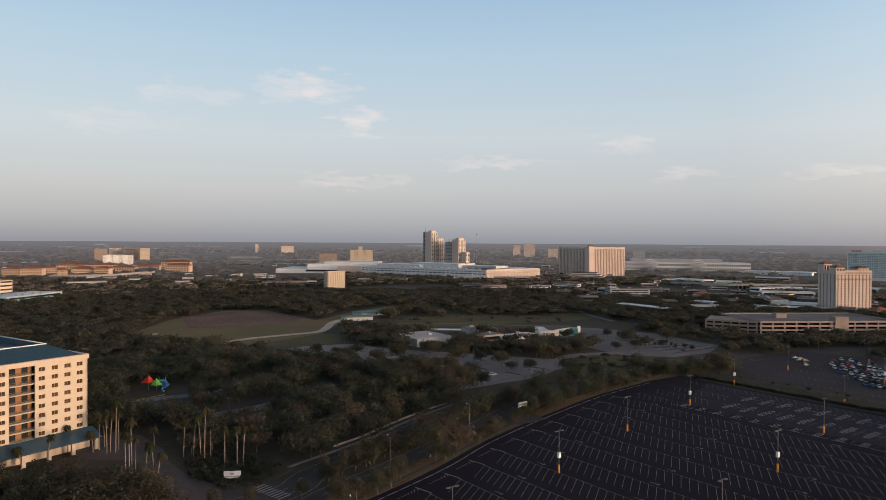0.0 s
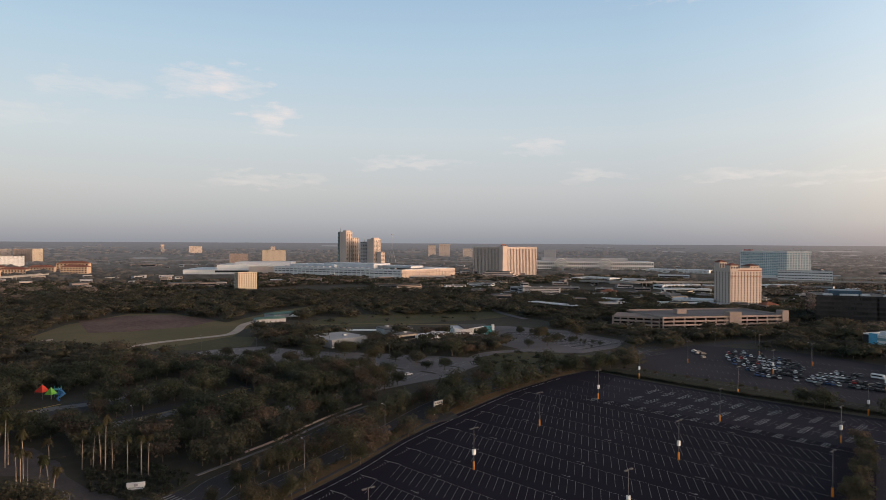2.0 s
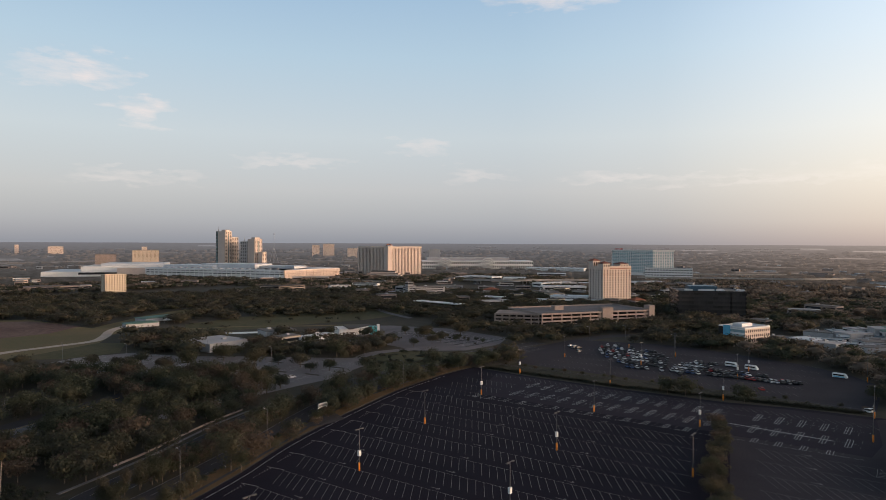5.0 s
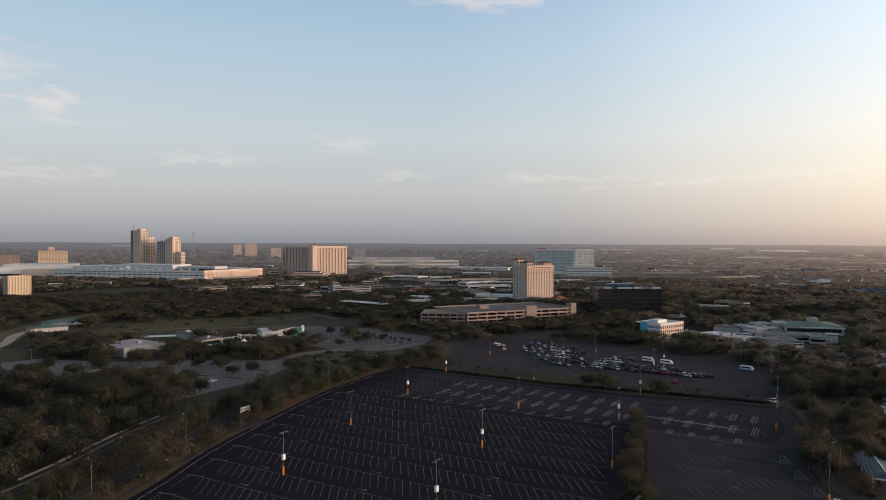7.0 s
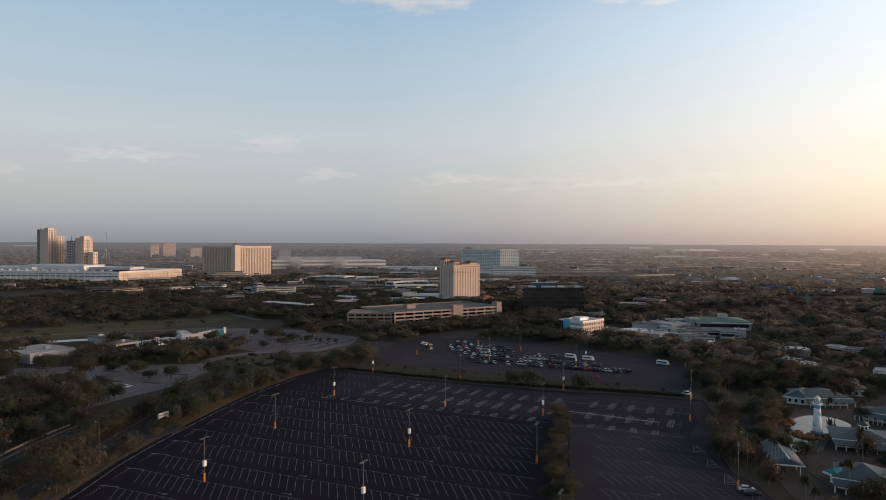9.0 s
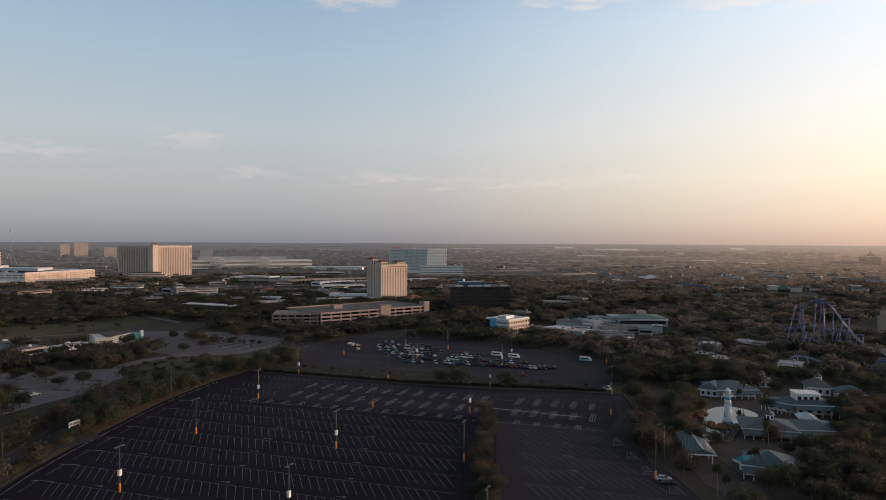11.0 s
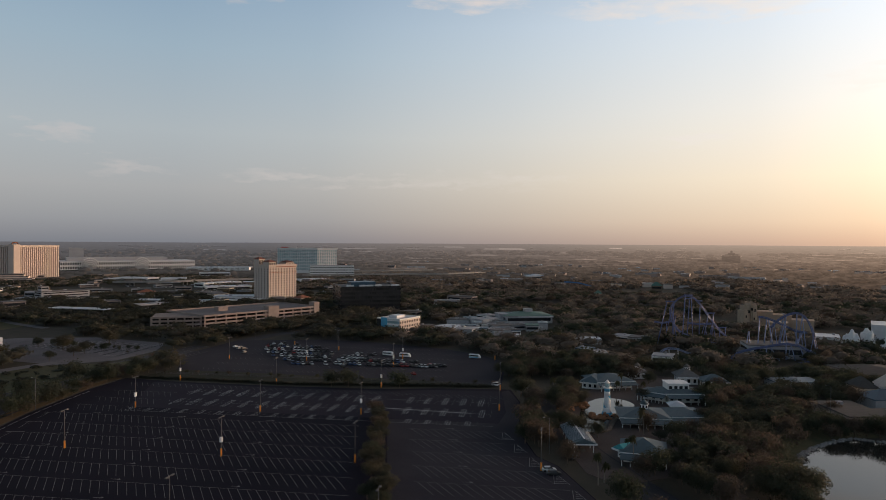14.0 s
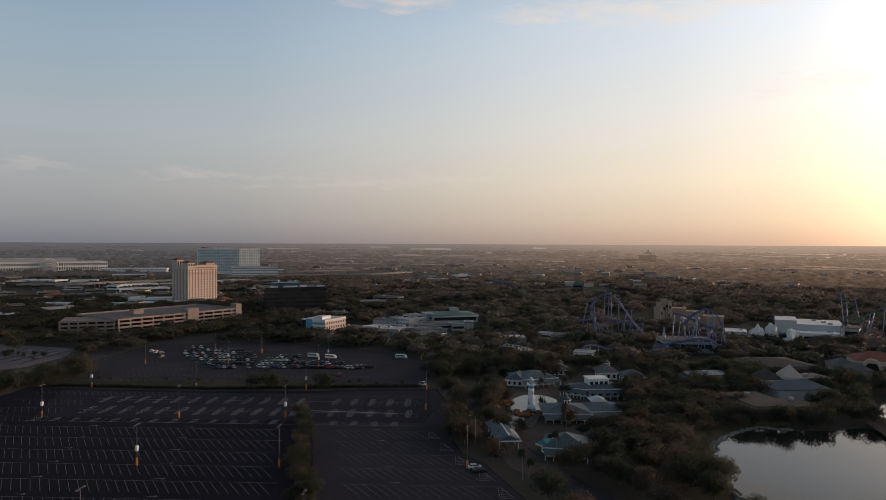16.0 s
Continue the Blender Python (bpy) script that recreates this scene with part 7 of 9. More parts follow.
YARD += [((374.5, 317.6), (382, 308.9), 8, 4, WHITE_METAL), ((367.2, 397.5), (379.4, 394.2), 10, 3.5, GREY_ROOF), ((398.1, 273.4), (399.1, 264), 10, 4, WHITE_METAL), ((399.1, 264), (405.6, 256.5), 12, 4.5, WHITE_METAL),
        ((429.9, 263), (432.2, 251.5), 12, 4.5, WHITE_METAL), ((427.2, 248.6), (431.6, 235), 14, 5, GREY_ROOF), ((361.1, 247.5), (363.7, 237.6), 10, 4, BLUE_ROOF), ((347.6, 227), (354.2, 219.4), 11, 5.5, WHITE_METAL),
        ((367.3, 198.1), (371.6, 187.1), 12, 5, GREY_WALL), ((344.7, 119.8), (361.3, 104.6), 13, 3.6, BLUE_ROOF), ((419.4, 169.9), (423.6, 155.1), 18, 5, GREY_ROOF), ((438.2, 158.6), (454, 140.4), 24, 5, GREY_ROOF)]
rr = random.Random(61)
for i in range(34):  # small roofs filling the yard
    u, v = rr.random(), rr.random()
    c = Vector((366, 388)).lerp(Vector((444, 400)), u).lerp(Vector((392, 326)).lerp(Vector((446, 328)), u), v)
    t = Vector((0.62, -0.78)) if rr.random() < 0.7 else Vector((0.78, 0.62))
    w_ = rr.uniform(4, 11)
    YARD.append(((c.x, c.y), (c.x + t.x * w_, c.y + t.y * w_), rr.uniform(4, 8), rr.uniform(2.8, 4.6), rr.choice((WHITE_METAL, WHITE_METAL, GREY_ROOF, GREY_WALL, BLUE_ROOF))))
for k, (a, b, d, h, roof) in enumerate(YARD):
    h *= 0.78
    if roof is WHITE_METAL and k % 3:
        roof = GREY_WALL
    low_block("service_building", "low service building with a " + {WHITE_METAL.name: "white metal", GREY_ROOF.name: "grey gravel", BLUE_ROOF.name: "dark blue", GREY_WALL.name: "grey", GREEN_ROOF.name: "green"}[roof.name] + " roof",
              a, b, d, h, BLUE_ROOF if k in (18, 19) else (GREY_WALL if k % 4 else WHITE), roof, 1, "shed", bands=k % 2 == 0)
par, w = low_block("green_roofed_hall", "broad hall with a green and white roof", (448.9, 378.8), (482, 354), 34, 6.5, GREY_WALL, GREEN_ROOF, 1, "hall", hipped=2.2)
part("skylight_strip", box(bmesh.new(), w * 0.25, -3.5, 5.6, w * 1.0, -1.2, 6.3), WHITE_METAL, par)
part("roof_box", box(bmesh.new(), w * 0.5, 14, 7.4, w * 0.66, 22, 11.5), GREY_WALL, par)
LINE_B = [((290.2, 74.7), (301.9, 63.6), 26, 4.4, TAN, DARK_ROOF, 0, "flat brown-roofed park building with tan walls"), ((302.1, 63.4), (312.7, 56.4), 14, 3.8, TAN, DARK_ROOF, 0, "low tan wing with a dark roof"),
          ((329.4, 75.2), (348.1, 58.3), 13, 4.5, GREY_WALL, BLUE_ROOF, 3.2, "long hall with a dark blue hipped roof"), ((392.2, 96.1), (414.2, 75.2), 30, 3.6, TAN, DARK_ROOF, 2.4, "broad brown-roofed theatre hall"),
          ((351.8, 86.9), (357.2, 80.6), 12, 4.5, CREAM, DARK_ROOF, 4.0, "cottage with a steep dark roof"), ((360.8, 72.5), (374.5, 62.3), 12, 5.0, TAN, GREY_ROOF, 0, "row of small village shops"),
          ((416.3, 68), (421.7, 57), 14, 4.5, TAN, GREY_ROOF, 3.5, "village pavilion with a grey hipped roof"), ((404.7, 58.4), (409, 49), 14, 5.0, TAN, GREY_ROOF, 3.0, "village shop with a grey hipped roof"),
          ((420.7, 58.1), (430.2, 37.6), 16, 8.0, CREAM, TERRACOTTA, 4.0, "cream village hall with a tiled roof")]
for a, b, d, h, wall, roof, hp, lab in LINE_B:
    low_block("park_building", lab, a, b, d, h, wall, roof, 1, "building", hipped=hp, bands=False, margin=5.0)
a, b = (357.4, 80.4), (361.2, 72)
low_block("gabled_house", "white house front with a steep pale gable", a, b, 10, 5.5, WHITE, PINK, 1, "house", hipped=5.5, gable=False)
ga, gb = (414.5, 56), (416.5, 44.7)
par = thing("arched_gate", "cream arched gateway in the park village", "gate", frame_on(ga, gb))
gw = dist(ga, gb)
bm = bmesh.new()
for k in range(14):
    a0, a1 = math.pi * k / 14, math.pi * (k + 1) / 14
    tube(bm, (gw / 2 - gw * 0.42 * math.cos(a0), -1.5, 1 + 9 * math.sin(a0)), (gw / 2 - gw * 0.42 * math.cos(a1), -1.5, 1 + 9 * math.sin(a1)), 1.0, 1.0, 6)
part("arch", bm, CREAM, par)
# a near-black slab paints the shade under the arch
part("opening", box(bmesh.new(), gw * 0.12, -0.6, 0, gw * 0.88, -0.3, 8.0), DARK, par)

# long white hall, white rockwork and the castle
par, w = low_block("white_show_hall", "long plain white show building", (551.4, 128.7), (562.2, 85.3), 40, 10.6, WHITE_METAL, WHITE_METAL, 1, "hall", bands=False)
part("step", box(bmesh.new(), -0.3, -0.3, 10.6 + 0.46, w * 0.32, 30, 13.6), WHITE_METAL, par)
low_block("white_show_annex", "low white annex of the show building", (529.7, 106), (542.2, 83.6), 14, 7, WHITE, WHITE_METAL, 1, "hall")
low_block("white_show_annex", "grey end of the show building", (568.8, 86.3), (569.3, 77.1), 20, 9, GREY_WALL, GREY_ROOF, 1, "hall")
low_block("white_show_annex", "low white hall behind the coaster", (505.1, 150.7), (509.5, 137.4), 20, 7, WHITE, WHITE_METAL, 1, "hall")


def ice_rock(c, label, s, seed):
    bm = bmesh.new()
    bmesh.ops.create_icosphere(bm, subdivisions=4, radius=1.0)
    o = Vector((seed * 7.3, 0, 0))
    for v in bm.verts:
        k = 1 + 0.5 * noise.noise(v.co * 1.6 + o) + 0.25 * noise.noise(v.co * 4.2 + o)
        v.co = Vector((v.co.x * s[0] * k, v.co.y * s[1] * k, max(-0.1, v.co.z) * s[2] * k * 1.2))
    lone("white_rockwork", bm, WHITE, label, "rockwork", pose(c[0], c[1], -0.1))


ice_rock((520.3, 133.4), "jagged white artificial rock beside the show hall", (7, 6, 8), 1)
ice_rock((527.3, 125.3), "tall jagged white artificial rock", (6, 5, 10), 2)
ice_rock((524.4, 112.1), "low jagged white artificial rock", (9, 5, 7), 3)


def castle():
    a, b = (579.5, 228.2), (590, 220.8)
    par = thing("stone_castle", "tan mock stone castle with broken towers", "castle", frame_on(a, b))
    w = dist(a, b)
    ground_of(par, w, 16)
    for x0, x1, y0, y1, z in ((0, 0.25, 0, 10, 14), (0.25, 0.5, 2, 12, 18), (0.5, 0.62, 1, 10, 21), (0.62, 0.9, 0, 12, 19), (0.9, 1.0, 2, 9, 15)):
        bm = box(bmesh.new(), w * x0, y0, 0, w * x1 - 0.02, y1, z)
        for k in range(3):
            u = w * x0 + (w * (x1 - x0) - 1) * k / 3
            box(bm, u, y0, z + 0.003, u + 0.9, y0 + 0.8, z + 1.0)
        part("tower", bm, SANDSTONE, par)
    bm = bmesh.new()
    for x, z in ((0.35, 12), (0.55, 14), (0.75, 13), (0.12, 8), (0.7, 6)):
        box(bm, w * x - 0.6, -0.08, z, w * x + 0.6, 2.2, z + 2.2)
    # solid near-black boxes paint the shade of holes in the towers
    part("openings", bm, DARK, par)


castle()
for a, b, h in (((599.1, 225.2), (603.1, 214), 15), ((603.1, 214), (607.8, 200.3), 12), ((588.8, 194.1), (593.7, 178.8), 10), ((564, 204.8), (569, 190.3), 9)):
    low_block("castle_wing", "stepped tan mock stone wing of the castle", a, b, 16, h * 0.8, SANDSTONE, SANDSTONE, 1, "castle", bands=False)


# ---- roller coasters ----
def coaster(name, label, tracks, legs, mat, leg_mat, r=0.34, beams=()):
    par = thing(name, label, "roller coaster")
    for pts in tracks:
        line = [Vector(p) for p in smooth_line(pts, 7)]
        part("spine", rail(bmesh.new(), line, r, 6), mat, par)
        left, right = [], []
        for i, p in enumerate(line):
            d = (line[min(i + 1, len(line) - 1)] - line[max(i - 1, 0)]).normalized()
            s = d.cross(Vector((0, 0, 1)))
            s = s.normalized() if s.length > 0.05 else Vector((1, 0, 0))
            up = s.cross(d).normalized()
            left.append(p + s * 0.75 + up * 0.75)
            right.append(p - s * 0.75 + up * 0.75)
            if i % 14 == 10 and 9.0 < p.z < 29.0 and r > 0.41:  # slanted A-frame under the high track
                for k in (-1, 1):
                    foot = p + s * k * p.z * 0.28 + d * k * 1.5
                    foot.z = 0.0
                    part("brace", tube(bmesh.new(), foot, p, 0.3, 0.22, 6), leg_mat, par)
        for side in (left, right):
            part("track_rail", rail(bmesh.new(), side, r * 0.45, 5), mat, par)
        bm = bmesh.new()
        for a, b, c in zip(left, right, line):
            tube(bm, a, c, r * 0.3, r * 0.3, 4)
            tube(bm, b, c, r * 0.3, r * 0.3, 4)
        part("track_ties", bm, mat, par)
    for p in legs:
        a, b = Vector(p[0]), Vector(p[1])
        a.z = min(a.z, 0.0)
        part("support", tube(bmesh.new(), a, b, 0.42, 0.34, 7), leg_mat, par)
    for a, b in beams:
        part("cross_beam", tube(bmesh.new(), a, b, 0.45, 0.45, 7), leg_mat, par)
    return par


def legs_at(pts):
    return list(zip(pts[0::2], pts[1::2]))


coaster("tall_roller_coaster", "tall dark blue steel coaster hill on long supports",
        [[(453.7, 217.1, 5.3), (451.9, 223.1, 8.5), (451.6, 228.2, 15), (452.1, 229.4, 21.8), (453.9, 228.2, 27), (455.6, 224.7, 31.2), (457.7, 220.5, 33), (460.6, 216.7, 31.4), (464.3, 213.3, 26.5), (469.3, 209.6, 18.3), (474.4, 205.4, 10.1), (479.3, 201.6, 4.3), (485.4, 197.4, 0.8)],
         [(455, 243.4, 13), (455.8, 237.5, 12.6), (457, 230.9, 14.3)], [(468.9, 224.8, 12.6), (474.1, 218.5, 11.9), (480, 212.6, 12.3)]],
        legs_at([(441.8, 234, -0.9), (451, 231.6, 29), (457, 230.8, 0.3), (454.9, 228.3, 29), (449.2, 219.5, 0.6), (456.4, 220.8, 33.8), (461.4, 217.3, 0.4), (459.9, 218.1, 33.8), (450.2, 226.7, 20.5), (454.8, 217.2, 5.1), (452.2, 222.5, 26.7), (454.8, 217.2, 5.1), (457.8, 220.2, -0.3), (458.5, 218.7, 30.6), (460.4, 210, -0.3), (467.5, 208.8, 21.3), (470, 208, -0.3), (469.7, 206.4, 21.4), (470.3, 202.3, -0.6), (474.1, 203.6, 11.1), (477.4, 201.1, -1.2), (476.4, 200.8, 11.1), (450.7, 227.7, 7), (454.4, 227, 18.9), (464.9, 209.6, 13.8), (471.3, 202.7, 1.7), (464.9, 214.6, 1.2), (463.3, 213.2, 25.8)]),
        COASTER_BLUE, COASTER_BLUE, 0.42, legs_at([(450.5, 232.6, 29), (455.3, 227.6, 29), (456.1, 221.5, 33.8), (460.2, 217.4, 33.8), (461.2, 215.3, 29.8), (463.9, 211.9, 29.9), (467, 209.8, 21.3), (470, 205.7, 21.4), (473.8, 204.3, 11), (476.7, 200.1, 11.2), (456.3, 221.1, 31.4), (460.1, 217.8, 31.4)]))
coaster("looping_roller_coaster", "looping blue steel coaster over a station roof",
        [[(440.2, 164.7, 24), (442.1, 159.5, 23.2), (446.6, 152.8, 19.7), (450.9, 146.2, 16.1), (453.7, 140.8, 15.1)],
         [(440.8, 157.3, 18), (444.2, 153.6, 22.9), (447.7, 149.4, 26.1), (451.3, 144.9, 26.9), (453.6, 140.9, 23.3), (454.5, 137.9, 16), (453.9, 136.4, 8.7), (452.5, 134.1, 3.6), (451.5, 130.7, -0.2)],
         [(408.1, 177.4, -6.2), (413.3, 172.9, -2.1), (417.5, 168, 3.2), (421.9, 162.2, 5.8), (427.6, 155.6, 7.4), (435.7, 147.4, 9.2), (440, 141, 8.2), (442.2, 137.1, 6.1), (443.6, 132.7, 4.1)],
         [(407.7, 165.6, -8.1), (411.5, 161.3, -4.6), (417.2, 154.9, -3.1), (426.3, 144.1, -2), (434.6, 134.7, -0.1), (439.9, 127.4, 1.3)]],
        legs_at([(436.3, 163.8, 8), (440.4, 164.1, 24), (441.1, 162.2, 7), (441.8, 160.3, 23.2), (439.6, 154.5, 8), (443.1, 159.8, 23.1), (446.6, 152.7, 8.2), (447.2, 150.8, 25), (441.8, 154.3, 7.1), (447.1, 151.4, 22.2), (452, 142.7, 8.1), (450.7, 146.8, 16.1), (445.8, 148.9, 8), (452, 142.8, 15), (456.4, 135.3, 8.5), (454.5, 137.9, 16)]) + legs_at([(413.7, 172, -6.1), (414.8, 171.9, -1.1), (421.7, 162.7, -3.4), (421.9, 162.2, 5.8), (427.9, 154.7, -3.7), (427.7, 155.3, 7.4), (430.1, 148.5, 0.2), (428.5, 153.1, 7.3), (436, 146.7, -1.9), (435.9, 146.8, 9.3), (441.3, 136.7, -2.2), (440.2, 140.2, 7.9), (441.6, 139.3, 0.1), (442.9, 134.9, 6.6), (411.8, 160.7, -8.6), (411.5, 161.3, -4.6), (450.9, 146.1, 7.8), (450.1, 145.4, 27), (434.9, 167.3, 7), (438.3, 169.7, 14.8), (433.8, 170.2, 7.5), (438.2, 170, 14.8)]), COASTER_BLUE, COASTER_PALE, 0.42)
coaster("family_roller_coaster", "small pale steel coaster among park trees", [[(381.4, 198.6, -0.8), (382.8, 200.2, 3), (385.9, 198.5, 5.6), (390.6, 193.7, 5.6), (394.5, 190.3, 3.6), (397.9, 187.8, 2.9)], [(384.8, 180.5, -1.4), (387, 178.1, 0.7), (390, 176.2, 1.9)]],
        legs_at([(383.3, 199.3, -2.8), (383, 199.9, 3), (387, 196.5, -2.8), (386.6, 197.1, 5.7), (391, 192.8, -2.8), (390.7, 193.5, 5.7), (389.4, 177.6, -1.5), (388.9, 178.7, 1)]), COASTER_PALE, STEEL, 0.3)
coaster("far_roller_coaster", "pale green coaster drop far across the lake", [[(553.4, 85.5, 10.6), (553.8, 83.1, 16.8), (554.3, 79.4, 19.8), (556.8, 76.3, 18.3), (559, 75.2, 14.2)], [(568.8, 84.3, 12.6), (569.8, 77.4, 15.9), (573.8, 69.2, 21), (576.7, 61.7, 25.4), (579.7, 51.3, 31.1)], [(582.8, 91.7, 34.1), (583.2, 89.6, 32.9), (585.5, 87.6, 27.8), (586.6, 86.7, 22.2)]],
        legs_at([(581.4, 87.7, 16.2), (582.9, 91, 33.7), (585.7, 86.1, 16), (585.5, 87.6, 27.8), (585.1, 75.9, 16.8), (586.3, 82.3, 29.7), (571.3, 73.3, 5.9), (572.6, 70.8, 19.8), (571.4, 72.6, 5.9), (573, 68.1, 21.6), (576.5, 63.5, 6.2), (576.6, 62.4, 25.4)]), GREEN_ROOF, COASTER_PALE, 0.4)
low_block("coaster_station", "flat pale coaster station roof", (426.9, 165.8), (444.9, 138.6), 22, 7.5, GREY_WALL, GREY_ROOF, 1, "station")
coaster("distant_blue_ride", "distant low blue flat ride track", [[(856.5, 607.3, 10.7), (868.2, 590.6, 9.5), (877.1, 577.2, 5.6), (885.8, 563.7, 1)]], [], BLUE_PAINT, BLUE_PAINT, 0.9)
for a, b, t_ in (((862.1, 466.1), (868.3, 454.3), 11.6), ((755.7, 488.7), (760.9, 480.7), 4.4)):
    low_block("green_tower_hut", "green-roofed ride tower among trees", a, b, 10, max(4, t_), WOOD, GREEN_ROOF, 2, "ride", hipped=5)

# lakeside: bridge, edge stones, bird-like buoys left out
ba, bb = (307.3, 38.9), (275.4, 23.8)
par = thing("lake_footbridge", "grey timber footbridge with railings over the lake", "bridge", frame_on(ba, bb), kind="structure")
bl = dist(ba, bb)
part("deck", box(bmesh.new(), 0, 0, 1.0, bl, 3.0, 1.3), WOOD, par)
for y in (0.05, 2.95):
    bm = bmesh.new()
    for z in (1.7, 2.1, 2.4):
        tube(bm, (0, y, z), (bl, y, z), 0.05, 0.05, 4)
    for i in range(int(bl / 2) + 1):
        tube(bm, (i * 2.0, y, -0.5), (i * 2.0, y, 2.45), 0.09, 0.09, 5)
    part("railing", bm, WOOD, par)
shore = smooth_line([(194.1, 53.7), (200.9, 57.4), (204.7, 60.6), (207.5, 63.8), (216.1, 67.7), (236.4, 74.9), (243.8, 76.3), (256, 75.7), (267.9, 73.1), (276.3, 69.3), (279.5, 59.4)], 8)
rr = random.Random(3)
stone_forms = []
for k in range(5):
    bm = bmesh.new()
    bmesh.ops.create_icosphere(bm, subdivisions=1, radius=0.62)
    for v in bm.verts:
        v.co = Vector((v.co.x * 1.3, v.co.y, v.co.z * 0.75)) * (1 + 0.4 * noise.noise(v.co * 2 + Vector((k * 9.0, 0, 0))))
    stone_forms.append(mesh_of("stone", bm, ROCK_GREY))
edge = thing("stone_lake_edge", "rough grey stones lining the lake shore", "lake edge", kind="structure")
for i, (x, y) in enumerate(shore):
    for k in range(3):
        part("stone", rr.choice(stone_forms), None, edge, m=pose(x + rr.uniform(-0.9, 0.9), y + rr.uniform(-0.9, 0.9), 0.1, 0, 0, rr.uniform(0, 360)) @ Matrix.Scale(rr.uniform(0.7, 1.4), 4))
OPEN_LINES.append((shore, 2.0))


# ---- trees ----
def lump(rng, rx, rz, cz, around=7, rings=4):
    """The dense inner mass of a crown: a closed uneven lump of triangles."""
    verts, faces = [], []
    o = Vector((rng.uniform(0, 90), rng.uniform(0, 90), rng.uniform(0, 90)))
    for j in range(rings + 1):
        t = math.pi * (0.04 + 0.92 * j / rings)
        for i in range(around):
            a = 2 * math.pi * (i + 0.5 * (j % 2)) / around
            d = Vector((math.sin(t) * math.cos(a), math.sin(t) * math.sin(a), math.cos(t)))
            k = 1 + 0.45 * noise.noise(d * 1.9 + o)
            verts.append(Vector((d.x * rx * k, d.y * rx * k, cz + d.z * rz * k)))
    for j in range(rings):
        for i in range(around):
            n = (i + 1) % around
            faces.append((j * around + i, (j + 1) * around + i, (j + 1) * around + n))
            faces.append((j * around + i, (j + 1) * around + n, j * around + n))
    return verts, faces


def leaf_cloud(rng, count, rx, rz, cz, size, lobes, fill=0.46):
    """Small bent leaf clumps over several uneven lobes of a crown, round a dense middle; returns vertices and triangles."""
    verts, faces = lump(rng, rx * fill, rz * fill, cz, 7 if count > 60 else 5, 4 if count > 60 else 3)
    centres = [(rng.uniform(-0.55, 0.55) * rx, rng.uniform(-0.55, 0.55) * rx, cz + rng.uniform(-0.45, 0.5) * rz, rng.uniform(0.42, 0.68)) for _ in range(lobes)]
    for i in range(count):
        cx, cy, c_z, k = centres[i % lobes]
        while True:
            d = Vector((rng.uniform(-1, 1), rng.uniform(-1, 1), rng.uniform(-0.8, 1)))
            if 0.2 < d.length < 1:
                break
        d.normalize()
        r = k * (0.66 + 0.40 * rng.random() ** 0.5)
        p = Vector((cx + d.x * rx * r, cy + d.y * rx * r, c_z + d.z * rz * r))
        nrm = (d * 0.8 + Vector((rng.uniform(-0.6, 0.6), rng.uniform(-0.6, 0.6), rng.uniform(-0.1, 0.7)))).normalized()
        q = nrm.to_track_quat("Z", "Y").to_matrix() @ Matrix.Rotation(rng.uniform(0, 6.28), 3, "Z")
        s = size * rng.uniform(0.6, 1.35)
        b = len(verts)
        for u, v, w in ((-1, -0.7, -0.2), (1, -0.6, 0.15), (0.1, 1.1, -0.1)):
            verts.append(p + q @ Vector((u * s * 0.55, v * s * 0.55, w * s * 0.55)))
        faces.append((b, b + 1, b + 2))
    return verts, faces


def limbs(bm, rng, h, r, rx, cz, count):
    tube(bm, (0, 0, -0.2), (rng.uniform(-0.2, 0.2), rng.uniform(-0.2, 0.2), cz * 0.62), r, r * 0.7, 7)
    for i in range(count):
        a = 2 * math.pi * (i + rng.random() * 0.6) / count
        z0 = cz * rng.uniform(0.42, 0.62)
        mid = Vector((math.cos(a) * rx * 0.28, math.sin(a) * rx * 0.28, z0 + (h - z0) * 0.35))
        end = Vector((math.cos(a + 0.3) * rx * 0.62, math.sin(a + 0.3) * rx * 0.62, z0 + (h - z0) * rng.uniform(0.55, 0.8)))
        tube(bm, (0, 0, z0), mid, r * 0.5, r * 0.32, 5, caps=False)
        tube(bm, mid, end, r * 0.32, r * 0.08, 5, caps=False)
    return bm


def crown_mesh(name, mat, *args):
    v, f = leaf_cloud(*args)
    me = bpy.data.meshes.new(name)
    me.from_pydata([tuple(q) for q in v], [], f)
    me.materials.append(mat)
    return me


